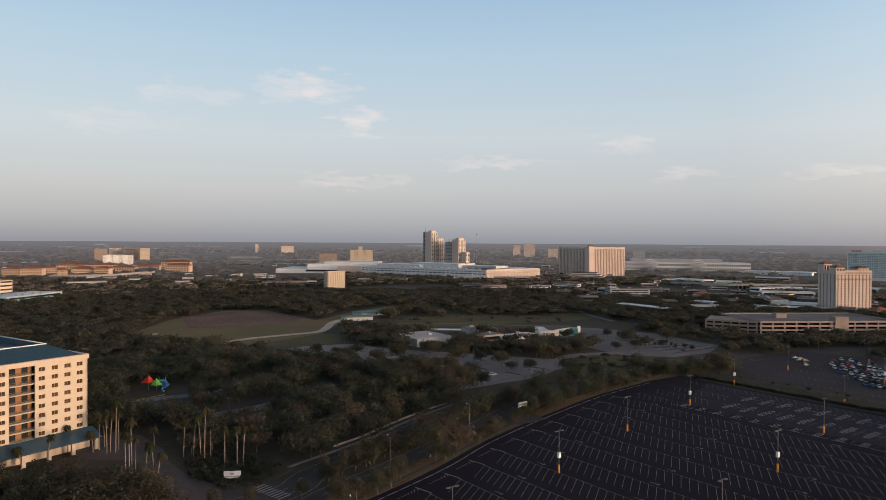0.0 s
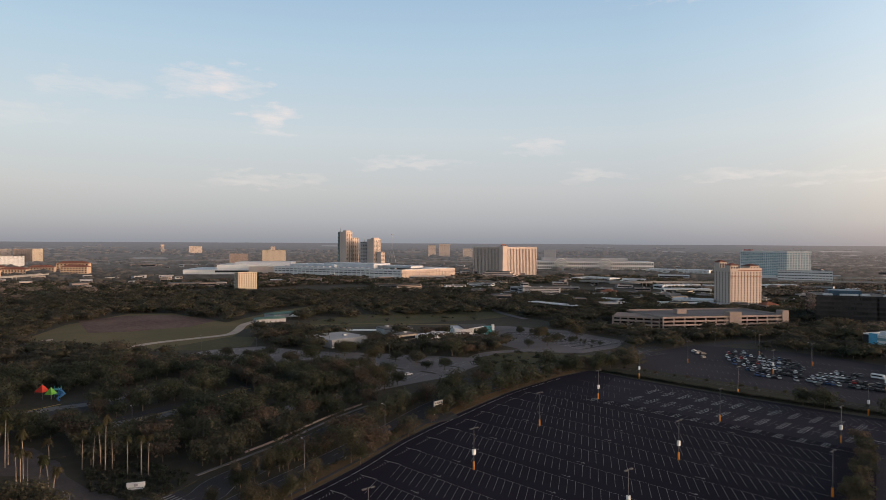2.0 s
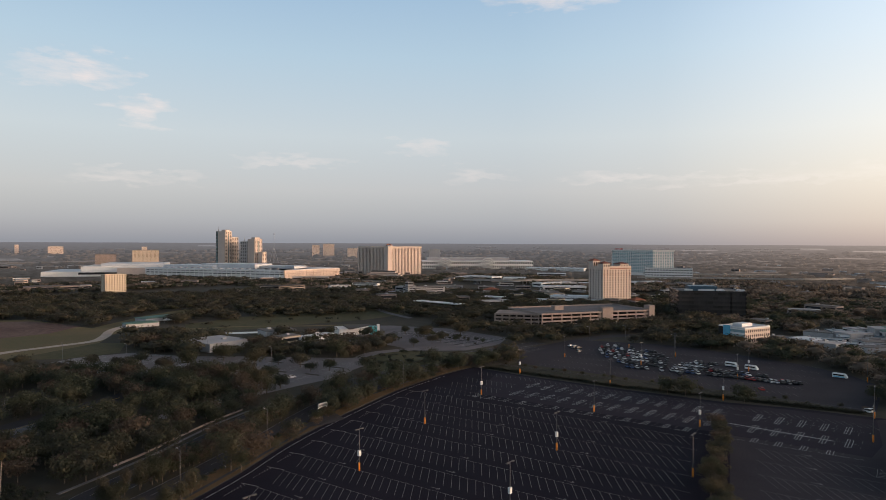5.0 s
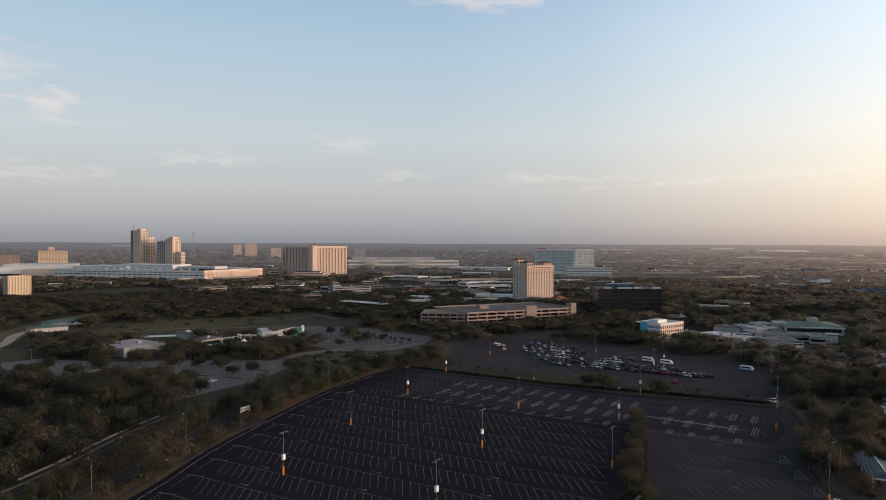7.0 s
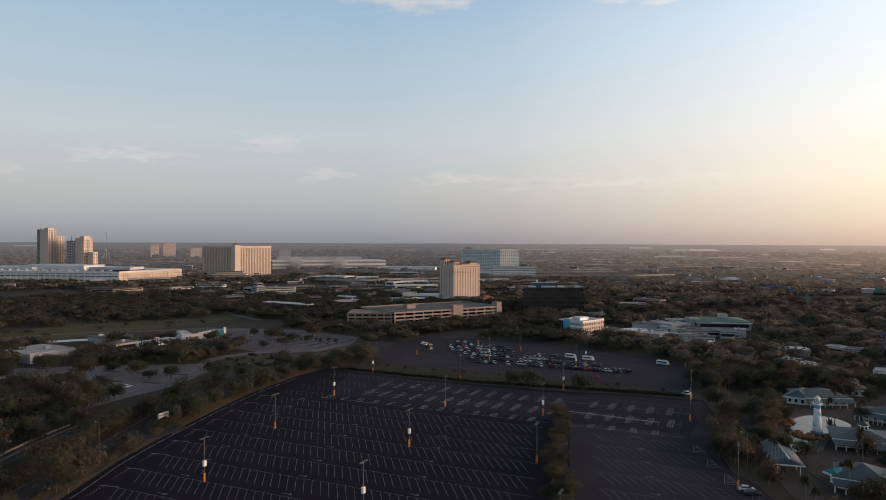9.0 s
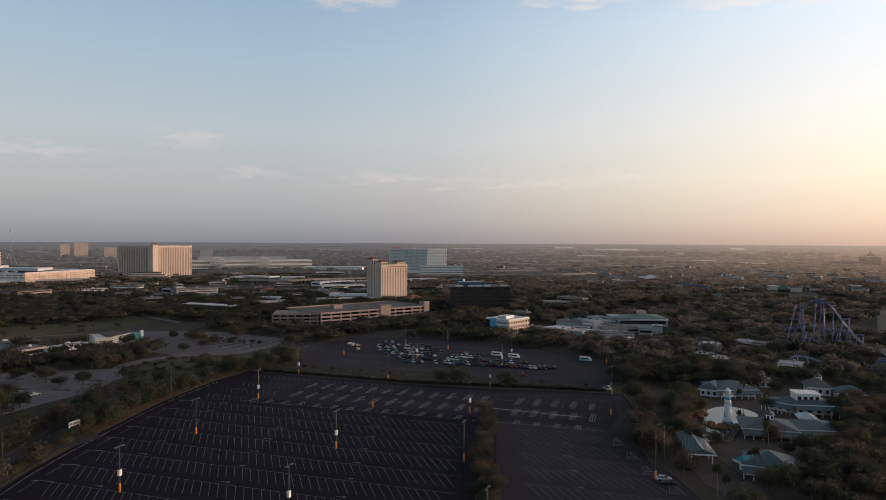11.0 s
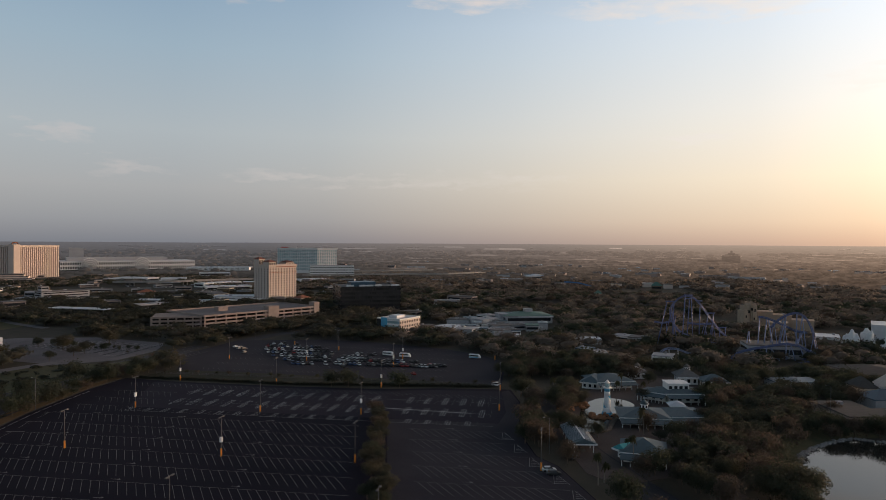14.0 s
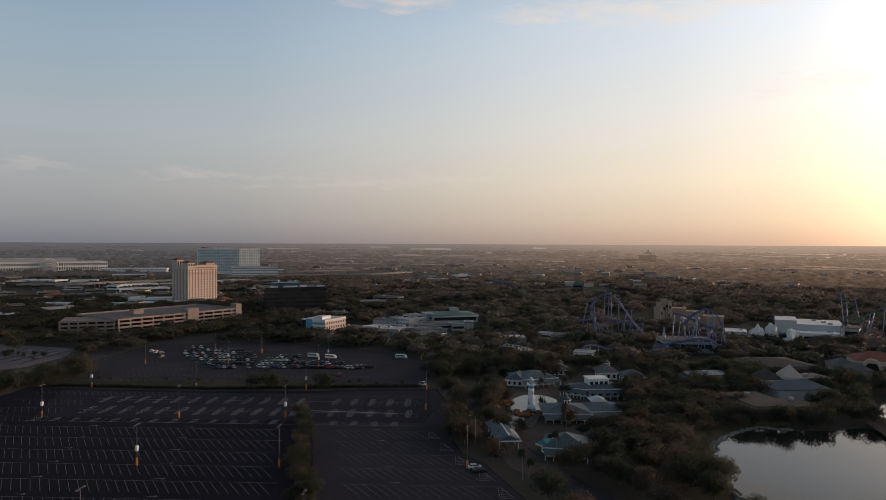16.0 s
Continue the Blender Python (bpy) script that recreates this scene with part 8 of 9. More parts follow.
def make_tree(kind, seed):
    """Meshes of one tree form: trunk with limbs, and crown; about 10 m high."""
    rng = random.Random(seed)
    if kind == "oak":
        h, rx, rz, cz, n, size, lobes, mat, r = 9.0, 4.7, 3.7, 5.0, 2500, 0.42, 22, LEAF, 0.24
    elif kind == "thin":
        h, rx, rz, cz, n, size, lobes, mat, r = 10.5, 3.4, 4.6, 6.0, 1500, 0.38, 18, LEAF, 0.18
    elif kind == "brown":
        h, rx, rz, cz, n, size, lobes, mat, r = 9.5, 4.4, 3.9, 5.3, 2000, 0.40, 20, LEAF_BROWN, 0.22
    elif kind == "round":
        h, rx, rz, cz, n, size, lobes, mat, r = 5.6, 3.5, 2.2, 3.5, 1600, 0.37, 16, LEAF_DARK, 0.17
    else:  # pine with a bare stem
        h, rx, rz, cz, n, size, lobes, mat, r = 11.5, 2.4, 3.6, 7.8, 1100, 0.36, 14, LEAF_DARK, 0.14
    trunk = mesh_of("trunk", limbs(bmesh.new(), rng, h, r, rx, cz, 5 if kind != "pine" else 6), BARK)
    crown = crown_mesh("crown", mat, rng, n, rx, rz, cz, size, lobes)
    return trunk, crown


FORMS = {k: [make_tree(k, 40 * i + j) for j in range(4)] for i, k in enumerate(("oak", "thin", "brown", "round", "pine"))}
TREE_LABELS = {"oak": "broad olive-green oak with an uneven crown", "thin": "slender tree with a sparse light green crown",
               "brown": "broad tree with dry reddish-brown foliage", "round": "round dense dark green tree in a car park", "pine": "slim pine with a bare stem beside the road"}


QUEUE = []


def plant(kind, x, y, scale, rng, group=""):
    """Notes a tree; the nearest become things of their own, the rest one mass."""
    QUEUE.append(((x * x + y * y) * (0.1 if "car park" in group or "park" in group else 1.0), kind, x, y, scale, group))


def plant_one(kind, x, y, scale, rng, group=""):
    trunk, crown = rng.choice(FORMS[kind])
    m = pose(x, y, 0, rng.uniform(-3, 3), rng.uniform(-3, 3), rng.uniform(0, 360)) @ Matrix.Diagonal((scale * rng.uniform(0.9, 1.15), scale * rng.uniform(0.9, 1.15), scale * rng.uniform(0.9, 1.1), 1))
    par = thing("tree", TREE_LABELS[kind], "tree", m, group)
    part("trunk", trunk, None, par)
    part("crown", crown, None, par)


def palm_form(seed, h, fan):
    rng = random.Random(seed)
    bm = bmesh.new()
    bend = rng.uniform(-0.9, 0.9)
    pts = [(bend * (k / 5) ** 2, 0.3 * bend * (k / 5) ** 2, h * k / 5 - 0.2) for k in range(6)]
    for k in range(5):
        tube(bm, pts[k], pts[k + 1], 0.17 - 0.012 * k, 0.17 - 0.012 * (k + 1), 7, caps=False)
    trunk = mesh_of("trunk", bm, PALM_BARK)
    bm = bmesh.new()
    top = Vector(pts[-1])
    for k in range(fan):
        a, up = rng.uniform(0, 6.28), rng.uniform(-0.7, 1.0)
        out, length = Vector((math.cos(a), math.sin(a), 0)), rng.uniform(1.1, 1.6)
        side = Vector((-out.y, out.x, 0))
        prev, pw = top, 0.12
        for s in range(1, 5):
            t = s / 4
            p = top + out * length * t + Vector((0, 0, length * (up * t - 1.0 * t * t)))
            w = (0.34, 0.4, 0.3, 0.05)[s - 1]
            drop = Vector((0, 0, -0.22))
            for sg in (1, -1):
                vs = [bm.verts.new(c) for c in (prev, p, p + side * sg * w + drop, prev + side * sg * pw + drop * 0.6)]
                bm.faces.new(vs if sg > 0 else vs[::-1])
            prev, pw = p, w
    return trunk, mesh_of("crown", bm, LEAF_PALM)


PALMS = [palm_form(900 + i, h, 26) for i, h in enumerate((13.0, 11.0, 9.0, 6.0, 15.0))]


def plant_palm(x, y, form, rng, scale=1.0, group="palms"):
    trunk, crown = PALMS[form]
    par = thing("palm_tree", "tall slim palm with a pale bare trunk" if form in (0, 1, 4) else "short palm with a spreading crown", "palm",
                pose(x, y, 0, 0, 0, rng.uniform(0, 360)) @ Matrix.Scale(scale, 4), group)
    part("trunk", trunk, None, par)
    part("crown", crown, None, par)


KEEP_OUT = [LOT, LOT2, VERGE, P1, P2, FIELD, PLAZA, POND, LAKE, LAKE_IN, FAR_LAKE, HOTEL_COURT, JUNCTION, PALM_BED, HOTEL_FRONT] + FOOTPRINTS
KEEP_BOXES = [(min(p[0] for p in q), max(p[0] for p in q), min(p[1] for p in q), max(p[1] for p in q), q) for q in KEEP_OUT]
WAYS = [(NEAR_WAY, 5.6), (FAR_WAY, 6.0), (DRIVE, 11.5), (PATH, 7.0), (TRACK, 6.0), (P1B, 7.0), (CROSS_ROAD, 9.0)] + [(p, w) for _, p, w in LANES] + [(p, w) for p, w in OPEN_LINES]
SEGMENTS = [(a[0], a[1], b[0], b[1], w) for pts, w in WAYS for a, b in zip(pts, pts[1:])]
SEG = np.array(SEGMENTS)


VIEWS = [[(-141.9, 287.1), (-117.6, 311.5), (-103, 282.2), (-125.5, 260.3)], [(-100.4, 265.9), (-77.2, 305.7), (-66.3, 281.2), (-91.3, 253.1)], [(-104.8, 324.1), (-90.9, 366), (-76.6, 324.9), (-94.8, 300.8)], [(-65.6, 317.8), (-50.2, 338.9), (-42.5, 304.4), (-56.1, 289.3)]]
VIEWS += [[(-34.4, 289.8), (-19.8, 307.3), (-4.4, 307.7), (-14.9, 286.4), (-28, 274.7)], [(4.5, 301.3), (25.5, 349.7), (67.1, 397.4), (67.8, 357), (31, 315.7), (11.6, 291)], [(-42, 636), (138, 652), (155.4, 597.8), (94.3, 521.3), (-35.7, 515.3)],
         [(22.3, 273.2), (44.5, 276.5), (44, 253.1), (36, 242), (20.5, 238.2)], [(-123, 231.2), (-93.3, 231.8), (-79.9, 216.4), (-63.6, 174.3), (-94.7, 173.8)], [(77.2, 425.9), (184, 452.7), (148.5, 389.2), (104.4, 370.7), (68.3, 360.1)], [(-150.2, 510.1), (-71.6, 526.7), (-61.5, 452.7), (-109.3, 418.9)],
         [(-80.7, 200.6), (-44.4, 203.2), (-32.3, 174.8), (-70.1, 174.2)], [(-114, 245.1), (-96.8, 245.5), (-86.1, 223.2), (-102.8, 222.9)],
         [(258.8, 191.9), (360, 163.8), (306.2, 136.4), (208.8, 102.8), (187.7, 114.1), (192, 132.5)], [(-22, 497.5), (7.3, 517.3), (60, 489.5), (56.1, 457.4), (-19, 431)]]
VIEWS += [[(225, 1290), (350, 1270), (420, 1400), (250, 1400)], [(556, 478), (606, 436), (652, 470), (640, 500), (600, 525)]]
VIEWS += [[(352, 404), (378, 300), (402, 296), (450, 318), (492, 350), (470, 420), (400, 424)]]
VIEW_BOXES = [(min(p[0] for p in q), max(p[0] for p in q), min(p[1] for p in q), max(p[1] for p in q), q) for q in VIEWS]


def clear(x, y, margin=0.0):
    """True where a tree may stand; woods (those with a margin) also leave the glades free."""
    if margin:
        for x0, x1, y0, y1, q in VIEW_BOXES:
            if x0 <= x <= x1 and y0 <= y <= y1 and inside((x, y), q):
                return False
    for x0, x1, y0, y1, q in KEEP_BOXES:
        if x0 - margin <= x <= x1 + margin and y0 - margin <= y <= y1 + margin:
            if inside((x, y), q) or (margin and (inside((x + margin, y), q) or inside((x - margin, y), q) or inside((x, y - margin), q) or inside((x, y + margin), q))):
                return False
    ax, ay, bx, by, w = SEG.T
    dx, dy = bx - ax, by - ay
    t = np.clip(((x - ax) * dx + (y - ay) * dy) / (dx * dx + dy * dy + 1e-9), 0, 1)
    return not np.any(np.hypot(ax + t * dx - x, ay + t * dy - y) < w)


def polar(bearing_deg, r):
    return r * math.sin(radians(bearing_deg)), r * math.cos(radians(bearing_deg))


def join_stuff(name, templates, places, mats, label, category="trees"):
    """Many small plants as one mesh: templates are (vertices, triangles, material) arrays."""
    vs, fs, ms, base = [], [], [], 0
    for k, (x, y, z, s, a, sz) in enumerate(places):
        v, f, m = templates[k % len(templates)]
        c, sn = math.cos(a), math.sin(a)
        w = np.empty_like(v)
        w[:, 0], w[:, 1], w[:, 2] = (v[:, 0] * c - v[:, 1] * sn) * s + x, (v[:, 0] * sn + v[:, 1] * c) * s + y, v[:, 2] * sz + z
        vs.append(w), fs.append(f + base), ms.append(m)
        base += len(v)
    vs, fs, ms = np.concatenate(vs), np.concatenate(fs), np.concatenate(ms)
    me = bpy.data.meshes.new(name)
    me.vertices.add(len(vs)), me.loops.add(len(fs) * 3), me.polygons.add(len(fs))
    me.vertices.foreach_set("co", vs.astype(np.float32).ravel())
    me.loops.foreach_set("vertex_index", fs.astype(np.int32).ravel())
    me.polygons.foreach_set("loop_start", np.arange(0, len(fs) * 3, 3, dtype=np.int32))
    me.polygons.foreach_set("material_index", ms.astype(np.int32))
    for m in mats:
        me.materials.append(m)
    me.update(calc_edges=True)
    return tagged(new(name, me), label, category, kind="stuff")


def template(seed, count, rx, rz, cz, size, lobes, mi, trunk=True, fill=0.46):
    rng = random.Random(seed)
    v, f = leaf_cloud(rng, count, rx, rz, cz, size, lobes, fill=fill)
    v, f = [tuple(q) for q in v], list(f)
    m = [mi] * len(f)
    if trunk:
        for a in (0.0, 1.57):
            b, r = len(v), 0.2
            v += [(-r * math.cos(a), -r * math.sin(a), -0.3), (r * math.cos(a), r * math.sin(a), -0.3), (r * 0.6 * math.cos(a), r * 0.6 * math.sin(a), cz), (-r * 0.6 * math.cos(a), -r * 0.6 * math.sin(a), cz)]
            f += [(b, b + 1, b + 2), (b, b + 2, b + 3)]
            m += [3, 3]
    return np.array(v), np.array(f), np.array(m)


rng = random.Random(7)
TREE_MATS = [LEAF, LEAF_DARK, LEAF_BROWN, BARK, LEAF_HAZED]
# standing singly: rows beside the boulevard, car park trees, park trees
for i, (x, y) in enumerate(offset(NEAR_WAY, -11.5)):
    for k in range(2):
        px, py = x + rng.uniform(-4.5, 4.5), y + rng.uniform(-5, 5)
        if y > 120 and not inside((px, py), LOT) and clear(px, py):
            plant(rng.choice(("pine", "thin", "thin", "thin", "oak")), px, py, rng.uniform(0.5, 0.8), rng, "trees beside the boulevard")
mid_way = [((a[0] + b[0]) / 2, (a[1] + b[1]) / 2) for a, b in zip(NEAR_WAY, FAR_WAY)]
for x, y in mid_way:
    if y > 150:
        for k in range(3):
            px, py = x + rng.uniform(-2.5, 2.5), y + rng.uniform(-4, 4)
            if clear(px, py):
                plant(rng.choice(("pine", "thin", "oak")), px, py, rng.uniform(0.55, 0.8), rng, "trees on the median")
for d in range(-196, -24, 9):
    x, y = rc(334 + rng.uniform(-2, 2), d + rng.uniform(-3, 3))
    plant(rng.choice(("thin", "round", "brown")), x, y, rng.uniform(0.22, 0.36), rng, "small trees on the verge")
for t in TREE_SPOTS:
    plant(t[0], t[1][0], t[1][1], t[2], rng, t[3])
for n in range(172, 272, 7):  # planted island in the big lot
    for k in range(2):
        x, y = rc(n + rng.uniform(-2.5, 2.5), -45 - (n - 184) * 0.23 + rng.uniform(-2.6, 2.6))
        plant(rng.choice(("oak", "oak", "round")), x, y, rng.uniform(0.55, 0.78), rng, "trees in the lot island")
GROVE = [(150, 84), (176, 98), (200, 92), (230, 106), (268, 116), (300, 130), (318, 112), (300, 92), (262, 98), (236, 82), (212, 74), (196, 60), (176, 50), (150, 62)]
spots, tries = [], 0
while len(spots) < 52 and tries < 4000:
    tries += 1
    x, y = rng.uniform(150, 318), rng.uniform(50, 130)
    if inside((x, y), GROVE) and clear(x, y) and all(dist((x, y), q) > 7.0 for q in spots):
        spots.append((x, y))
        plant(rng.choice(("oak", "oak", "brown", "round")), x, y, rng.uniform(0.75, 1.15), rng, "trees between the plaza and the lake")
near_spots, tries = [], 0
while len(near_spots) < 620 and tries < 14000:
    tries += 1
    b, r = rng.uniform(-36, 88), math.sqrt(rng.uniform(165 ** 2, 400 ** 2))
    x, y = polar(b, r)
    if -20 < b < 9 and r < 212:
        continue
    if clear(x, y, 2.5) and all((x - p[1]) ** 2 + (y - p[2]) ** 2 > 30 for p in near_spots):
        near_spots.append((r, x, y, b))
near_spots.sort()
for r, x, y, b in near_spots[:130]:
    kind = rng.choice(("oak", "oak", "oak", "oak", "brown", "thin", "thin") if b < 20 else ("oak", "oak", "oak", "thin", "brown"))
    plant(kind, x, y, rng.uniform(0.9, 1.35) * (1.0 if r < 260 else 0.85) * (1.0 if b < 52 else 0.85), rng, "woodland trees")
edge_t = [template(500 + i, 860, 5.0, 3.7, 4.7, 0.60, 26, (0, 0, 1, 2, 0, 0, 0, 1)[i]) for i in range(8)]
join_stuff("near_woodland", edge_t, [(x, y, 0, k := rng.uniform(0.75, 1.2) * (1.0 if b < 52 else 0.85), rng.uniform(0, 6.28), k * rng.uniform(0.9, 1.15)) for r, x, y, b in near_spots[130:]], TREE_MATS, "close-grown olive and brown wood beside the lots")
QUEUE.sort(key=lambda q: q[0])
for _, kind, x, y, scale, group in QUEUE[:299]:
    plant_one(kind, x, y, scale, rng, group)
side_t = [template(560 + i, 520, 4.2, 2.7, 4.0, 0.62, 14, (0, 1, 0, 2)[i]) for i in range(4)]
join_stuff("roadside_trees", side_t, [(x, y, 0, s, rng.uniform(0, 6.28), s) for _, kind, x, y, s, group in QUEUE[299:]], TREE_MATS, "olive trees along roads and in car parks")
for spot, form, s in PALM_SPOTS:
    plant_palm(spot[0], spot[1], form, rng, s)

# woods that nobody could count
mid_t = [template(200 + i, 165, 6.0, 3.2, 4.2, 1.12, 18, (0, 1, 1, 0, 0, 1)[i], fill=0.62) for i in range(6)]
# half of these eastern crowns take the leaf colour paled for haze
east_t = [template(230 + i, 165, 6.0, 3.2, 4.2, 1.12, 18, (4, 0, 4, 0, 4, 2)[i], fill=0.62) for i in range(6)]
places, east_places = [], []
for _ in range(16000):
    b, r = rng.uniform(-38, 90), math.sqrt(rng.uniform(200 ** 2, 950 ** 2))
    x, y = polar(b, r)
    if r < 400:
        continue
    dens = noise.noise(Vector((x * 0.006, y * 0.006, 3.0)))
    if dens < -0.32 or not clear(x, y, 3.0):
        continue
    s = rng.uniform(0.8, 1.35)
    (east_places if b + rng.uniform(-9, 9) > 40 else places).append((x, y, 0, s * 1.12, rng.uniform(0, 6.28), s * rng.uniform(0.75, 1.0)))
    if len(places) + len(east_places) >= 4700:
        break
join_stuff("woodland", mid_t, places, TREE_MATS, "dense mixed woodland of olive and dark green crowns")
join_stuff("brown_woodland", east_t, east_places, TREE_MATS, "dense woodland behind the park, dry brown and haze-paled crowns")
# far crowns: one form in four, eastern three in four, paled for haze
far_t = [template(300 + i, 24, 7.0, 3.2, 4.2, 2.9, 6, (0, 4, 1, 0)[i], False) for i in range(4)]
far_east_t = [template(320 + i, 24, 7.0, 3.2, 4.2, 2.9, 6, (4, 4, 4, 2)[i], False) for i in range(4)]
places, east_places = [], []
for _ in range(40000):
    b, r = rng.uniform(-38, 90), math.sqrt(rng.uniform(900 ** 2, 1420 ** 2))
    x, y = polar(b, r)
    if noise.noise(Vector((x * 0.0035, y * 0.0035, 9.0))) < -0.12 + max(0.0, r - 1200) * 0.0016 or not clear(x, y, 4.0):
        continue
    s = rng.uniform(0.8, 1.4)
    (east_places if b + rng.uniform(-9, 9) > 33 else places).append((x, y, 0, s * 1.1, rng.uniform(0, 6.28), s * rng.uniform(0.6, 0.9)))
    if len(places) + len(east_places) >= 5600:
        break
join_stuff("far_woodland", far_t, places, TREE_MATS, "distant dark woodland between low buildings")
join_stuff("far_brown_woodland", far_east_t, east_places, TREE_MATS, "distant brown woodland beyond the park, leaves paled for haze")

plain_t = []
for i in range(5):
    v, f = lump(random.Random(820 + i), 9.0, 4.2, 2.4, 5, 3)
    plain_t.append((np.array([tuple(q) for q in v]), np.array(f), np.array([0] * len(f))))
places = []
while len(places) < 6000:
    b, r = rng.uniform(-38, 90), 1270 + 2400 * rng.random() ** 1.15
    x, y = polar(b, r)
    if noise.noise(Vector((x * 0.0019, y * 0.0019, 31.0))) + 0.5 * noise.noise(Vector((x * 0.008, y * 0.008, 3.0))) < -0.08:
        continue
    s = rng.uniform(0.6, 1.5) * (1 + (r - 1450) * 0.0003)
    places.append((x, y, rise(r) - 0.5, s, rng.uniform(0, 6.28), s * rng.uniform(0.55, 1.0)))
# these crowns emit painted haze
join_stuff("plain_woodland", plain_t, places, [FAR_CROWNS], "belts of trees glowing with haze across the distant plain")

# pale fields, roads and water as streaks on the far plain, glowing with painted haze
bm = bmesh.new()
for _ in range(46):
    b, r, w, depth = rng.uniform(-34, 88), rng.uniform(1750, 4300), rng.uniform(2.0, 9.0), rng.uniform(40, 160)
    quad = []
    for k, rr_ in ((-w / 2, r), (w / 2, r + rng.uniform(-40, 40)), (w / 2 * 0.7, r + depth), (-w / 2 * 0.8, r + depth)):
        x, y = polar(b + k * 1500 / r, rr_)
        quad.append(bm.verts.new((x, y, rise(rr_) + 1.2)))
    bm.faces.new(quad[::-1])
bmesh.ops.recalc_face_normals(bm, faces=bm.faces)
lone("far_fields", bm, FAR_ROOFS, "pale fields and roads glowing with haze on the far plain", "fields", kind="stuff")

# hedge between the lots, and low shrubs in the hotel's beds
bush_t = [template(700 + i, 70, 1.0, 0.8, 0.6, 0.36, 4, 1, False) for i in range(4)]
near_edge = [(-206, 320.5), (-120, 317.5), (-50, 325.5), (-20, 328)]
spots = []
for i in range(330):
    d = -204 + i * 0.55
    for (d0, n0), (d1, n1) in zip(near_edge, near_edge[1:]):
        if d0 <= d <= d1:
            x, y = rc(n0 + (n1 - n0) * (d - d0) / (d1 - d0) + rng.uniform(-0.3, 0.3), d)
            spots.append((x, y, 0.05, rng.uniform(0.8, 1.2), rng.uniform(0, 6.28), rng.uniform(0.8, 1.3)))
join_stuff("hedge", bush_t, spots, TREE_MATS, "low dark clipped hedge along the lot's far edge", "hedge")
spots = []
while len(spots) < 260:
    x, y = rng.uniform(min(p[0] for p in PALM_BED), max(p[0] for p in PALM_BED)), rng.uniform(min(p[1] for p in PALM_BED), max(p[1] for p in PALM_BED))
    if inside((x, y), PALM_BED):
        spots.append((x, y, 0.1, rng.uniform(0.6, 1.3), rng.uniform(0, 6.28), rng.uniform(0.6, 1.4)))
for i in range(150):
    x, y = offset(STRIP, 7.0)[i * (len(STRIP) - 1) // 150]
    a, b2 = STRIP[i * (len(STRIP) - 1) // 150], STRIP[min(i * (len(STRIP) - 1) // 150 + 1, len(STRIP) - 1)]
    f = rng.random()
    x, y = x + (b2[0] - a[0]) * f + rng.uniform(-1.5, 1.5), y + (b2[1] - a[1]) * f + rng.uniform(-1.5, 1.5)
    spots.append((x, y, 0.1, rng.uniform(0.5, 1.1), rng.uniform(0, 6.28), rng.uniform(0.5, 1.1)))
join_stuff("low_shrubs", bush_t, spots, TREE_MATS, "low dark shrubs in beds and along the verge", "shrubs")

spots = []
while len(spots) < 60:
    i = (0, 2)[len(spots) % 2]
    area = (MEADOW, FIELD, LAWN_EDGE)[i]
    x, y = rng.uniform(min(p[0] for p in area), max(p[0] for p in area)), rng.uniform(min(p[1] for p in area), max(p[1] for p in area))
    if inside((x, y), area):
        spots.append((x, y, 0.1, rng.uniform(0.9, 4.2), rng.uniform(0, 6.28), rng.uniform(0.6, 2.2)))
join_stuff("meadow_shrubs", bush_t, spots, TREE_MATS, "scattered low shrubs on rough grass", "shrubs")


# ---- lamps, signs, cars and small things ----
def lamp_form():
    """Meshes of a tall lot lamp with an orange foot and two heads."""
    pole = mesh_of("pole", tube(bmesh.new(), (0, 0, 2.4), (0, 0, 13.0), 0.13, 0.08, 8), POLE_STEEL)
    foot = mesh_of("foot", tube(bmesh.new(), (0, 0, -0.1), (0, 0, 2.6), 0.30, 0.30, 12), ORANGE)
    bm = bmesh.new()
    box(bm, -1.5, -0.06, 12.9, 1.5, 0.06, 13.02)
    arm = mesh_of("arm", bm, DARK_STEEL)
    head = mesh_of("lamp_head", box(bmesh.new(), -0.55, -0.28, -0.12, 0.55, 0.28, 0.12), DARK_STEEL)
    sign = mesh_of("sign", box(bmesh.new(), -0.48, -0.36, 4.7, 0.48, 0.36, 6.3), WHITE_PAINT)
    return pole, foot, arm, head, sign


L_POLE, L_FOOT, L_ARM, L_HEAD, L_SIGN = lamp_form()


def lot_lamp(x, y, sign, turn=0.0, scale=1.0):
    par = thing("lot_lamp", "tall steel lot lamp with an orange foot" + (" and white sign box" if sign else ""), "lamp post", pose(x, y, 0, 0, 0, turn) @ Matrix.Scale(scale, 4), "lot lamps")
    part("pole", L_POLE, None, par)
    part("foot", L_FOOT, None, par, "orange painted foot")
    part("arm", L_ARM, None, par)
    for s in (-1.2, 1.2):
        part("lamp_head", L_HEAD, None, par, m=pose(s, 0, 12.85))
    if sign:
        part("sign", L_SIGN, None, par, "blank white sign box")


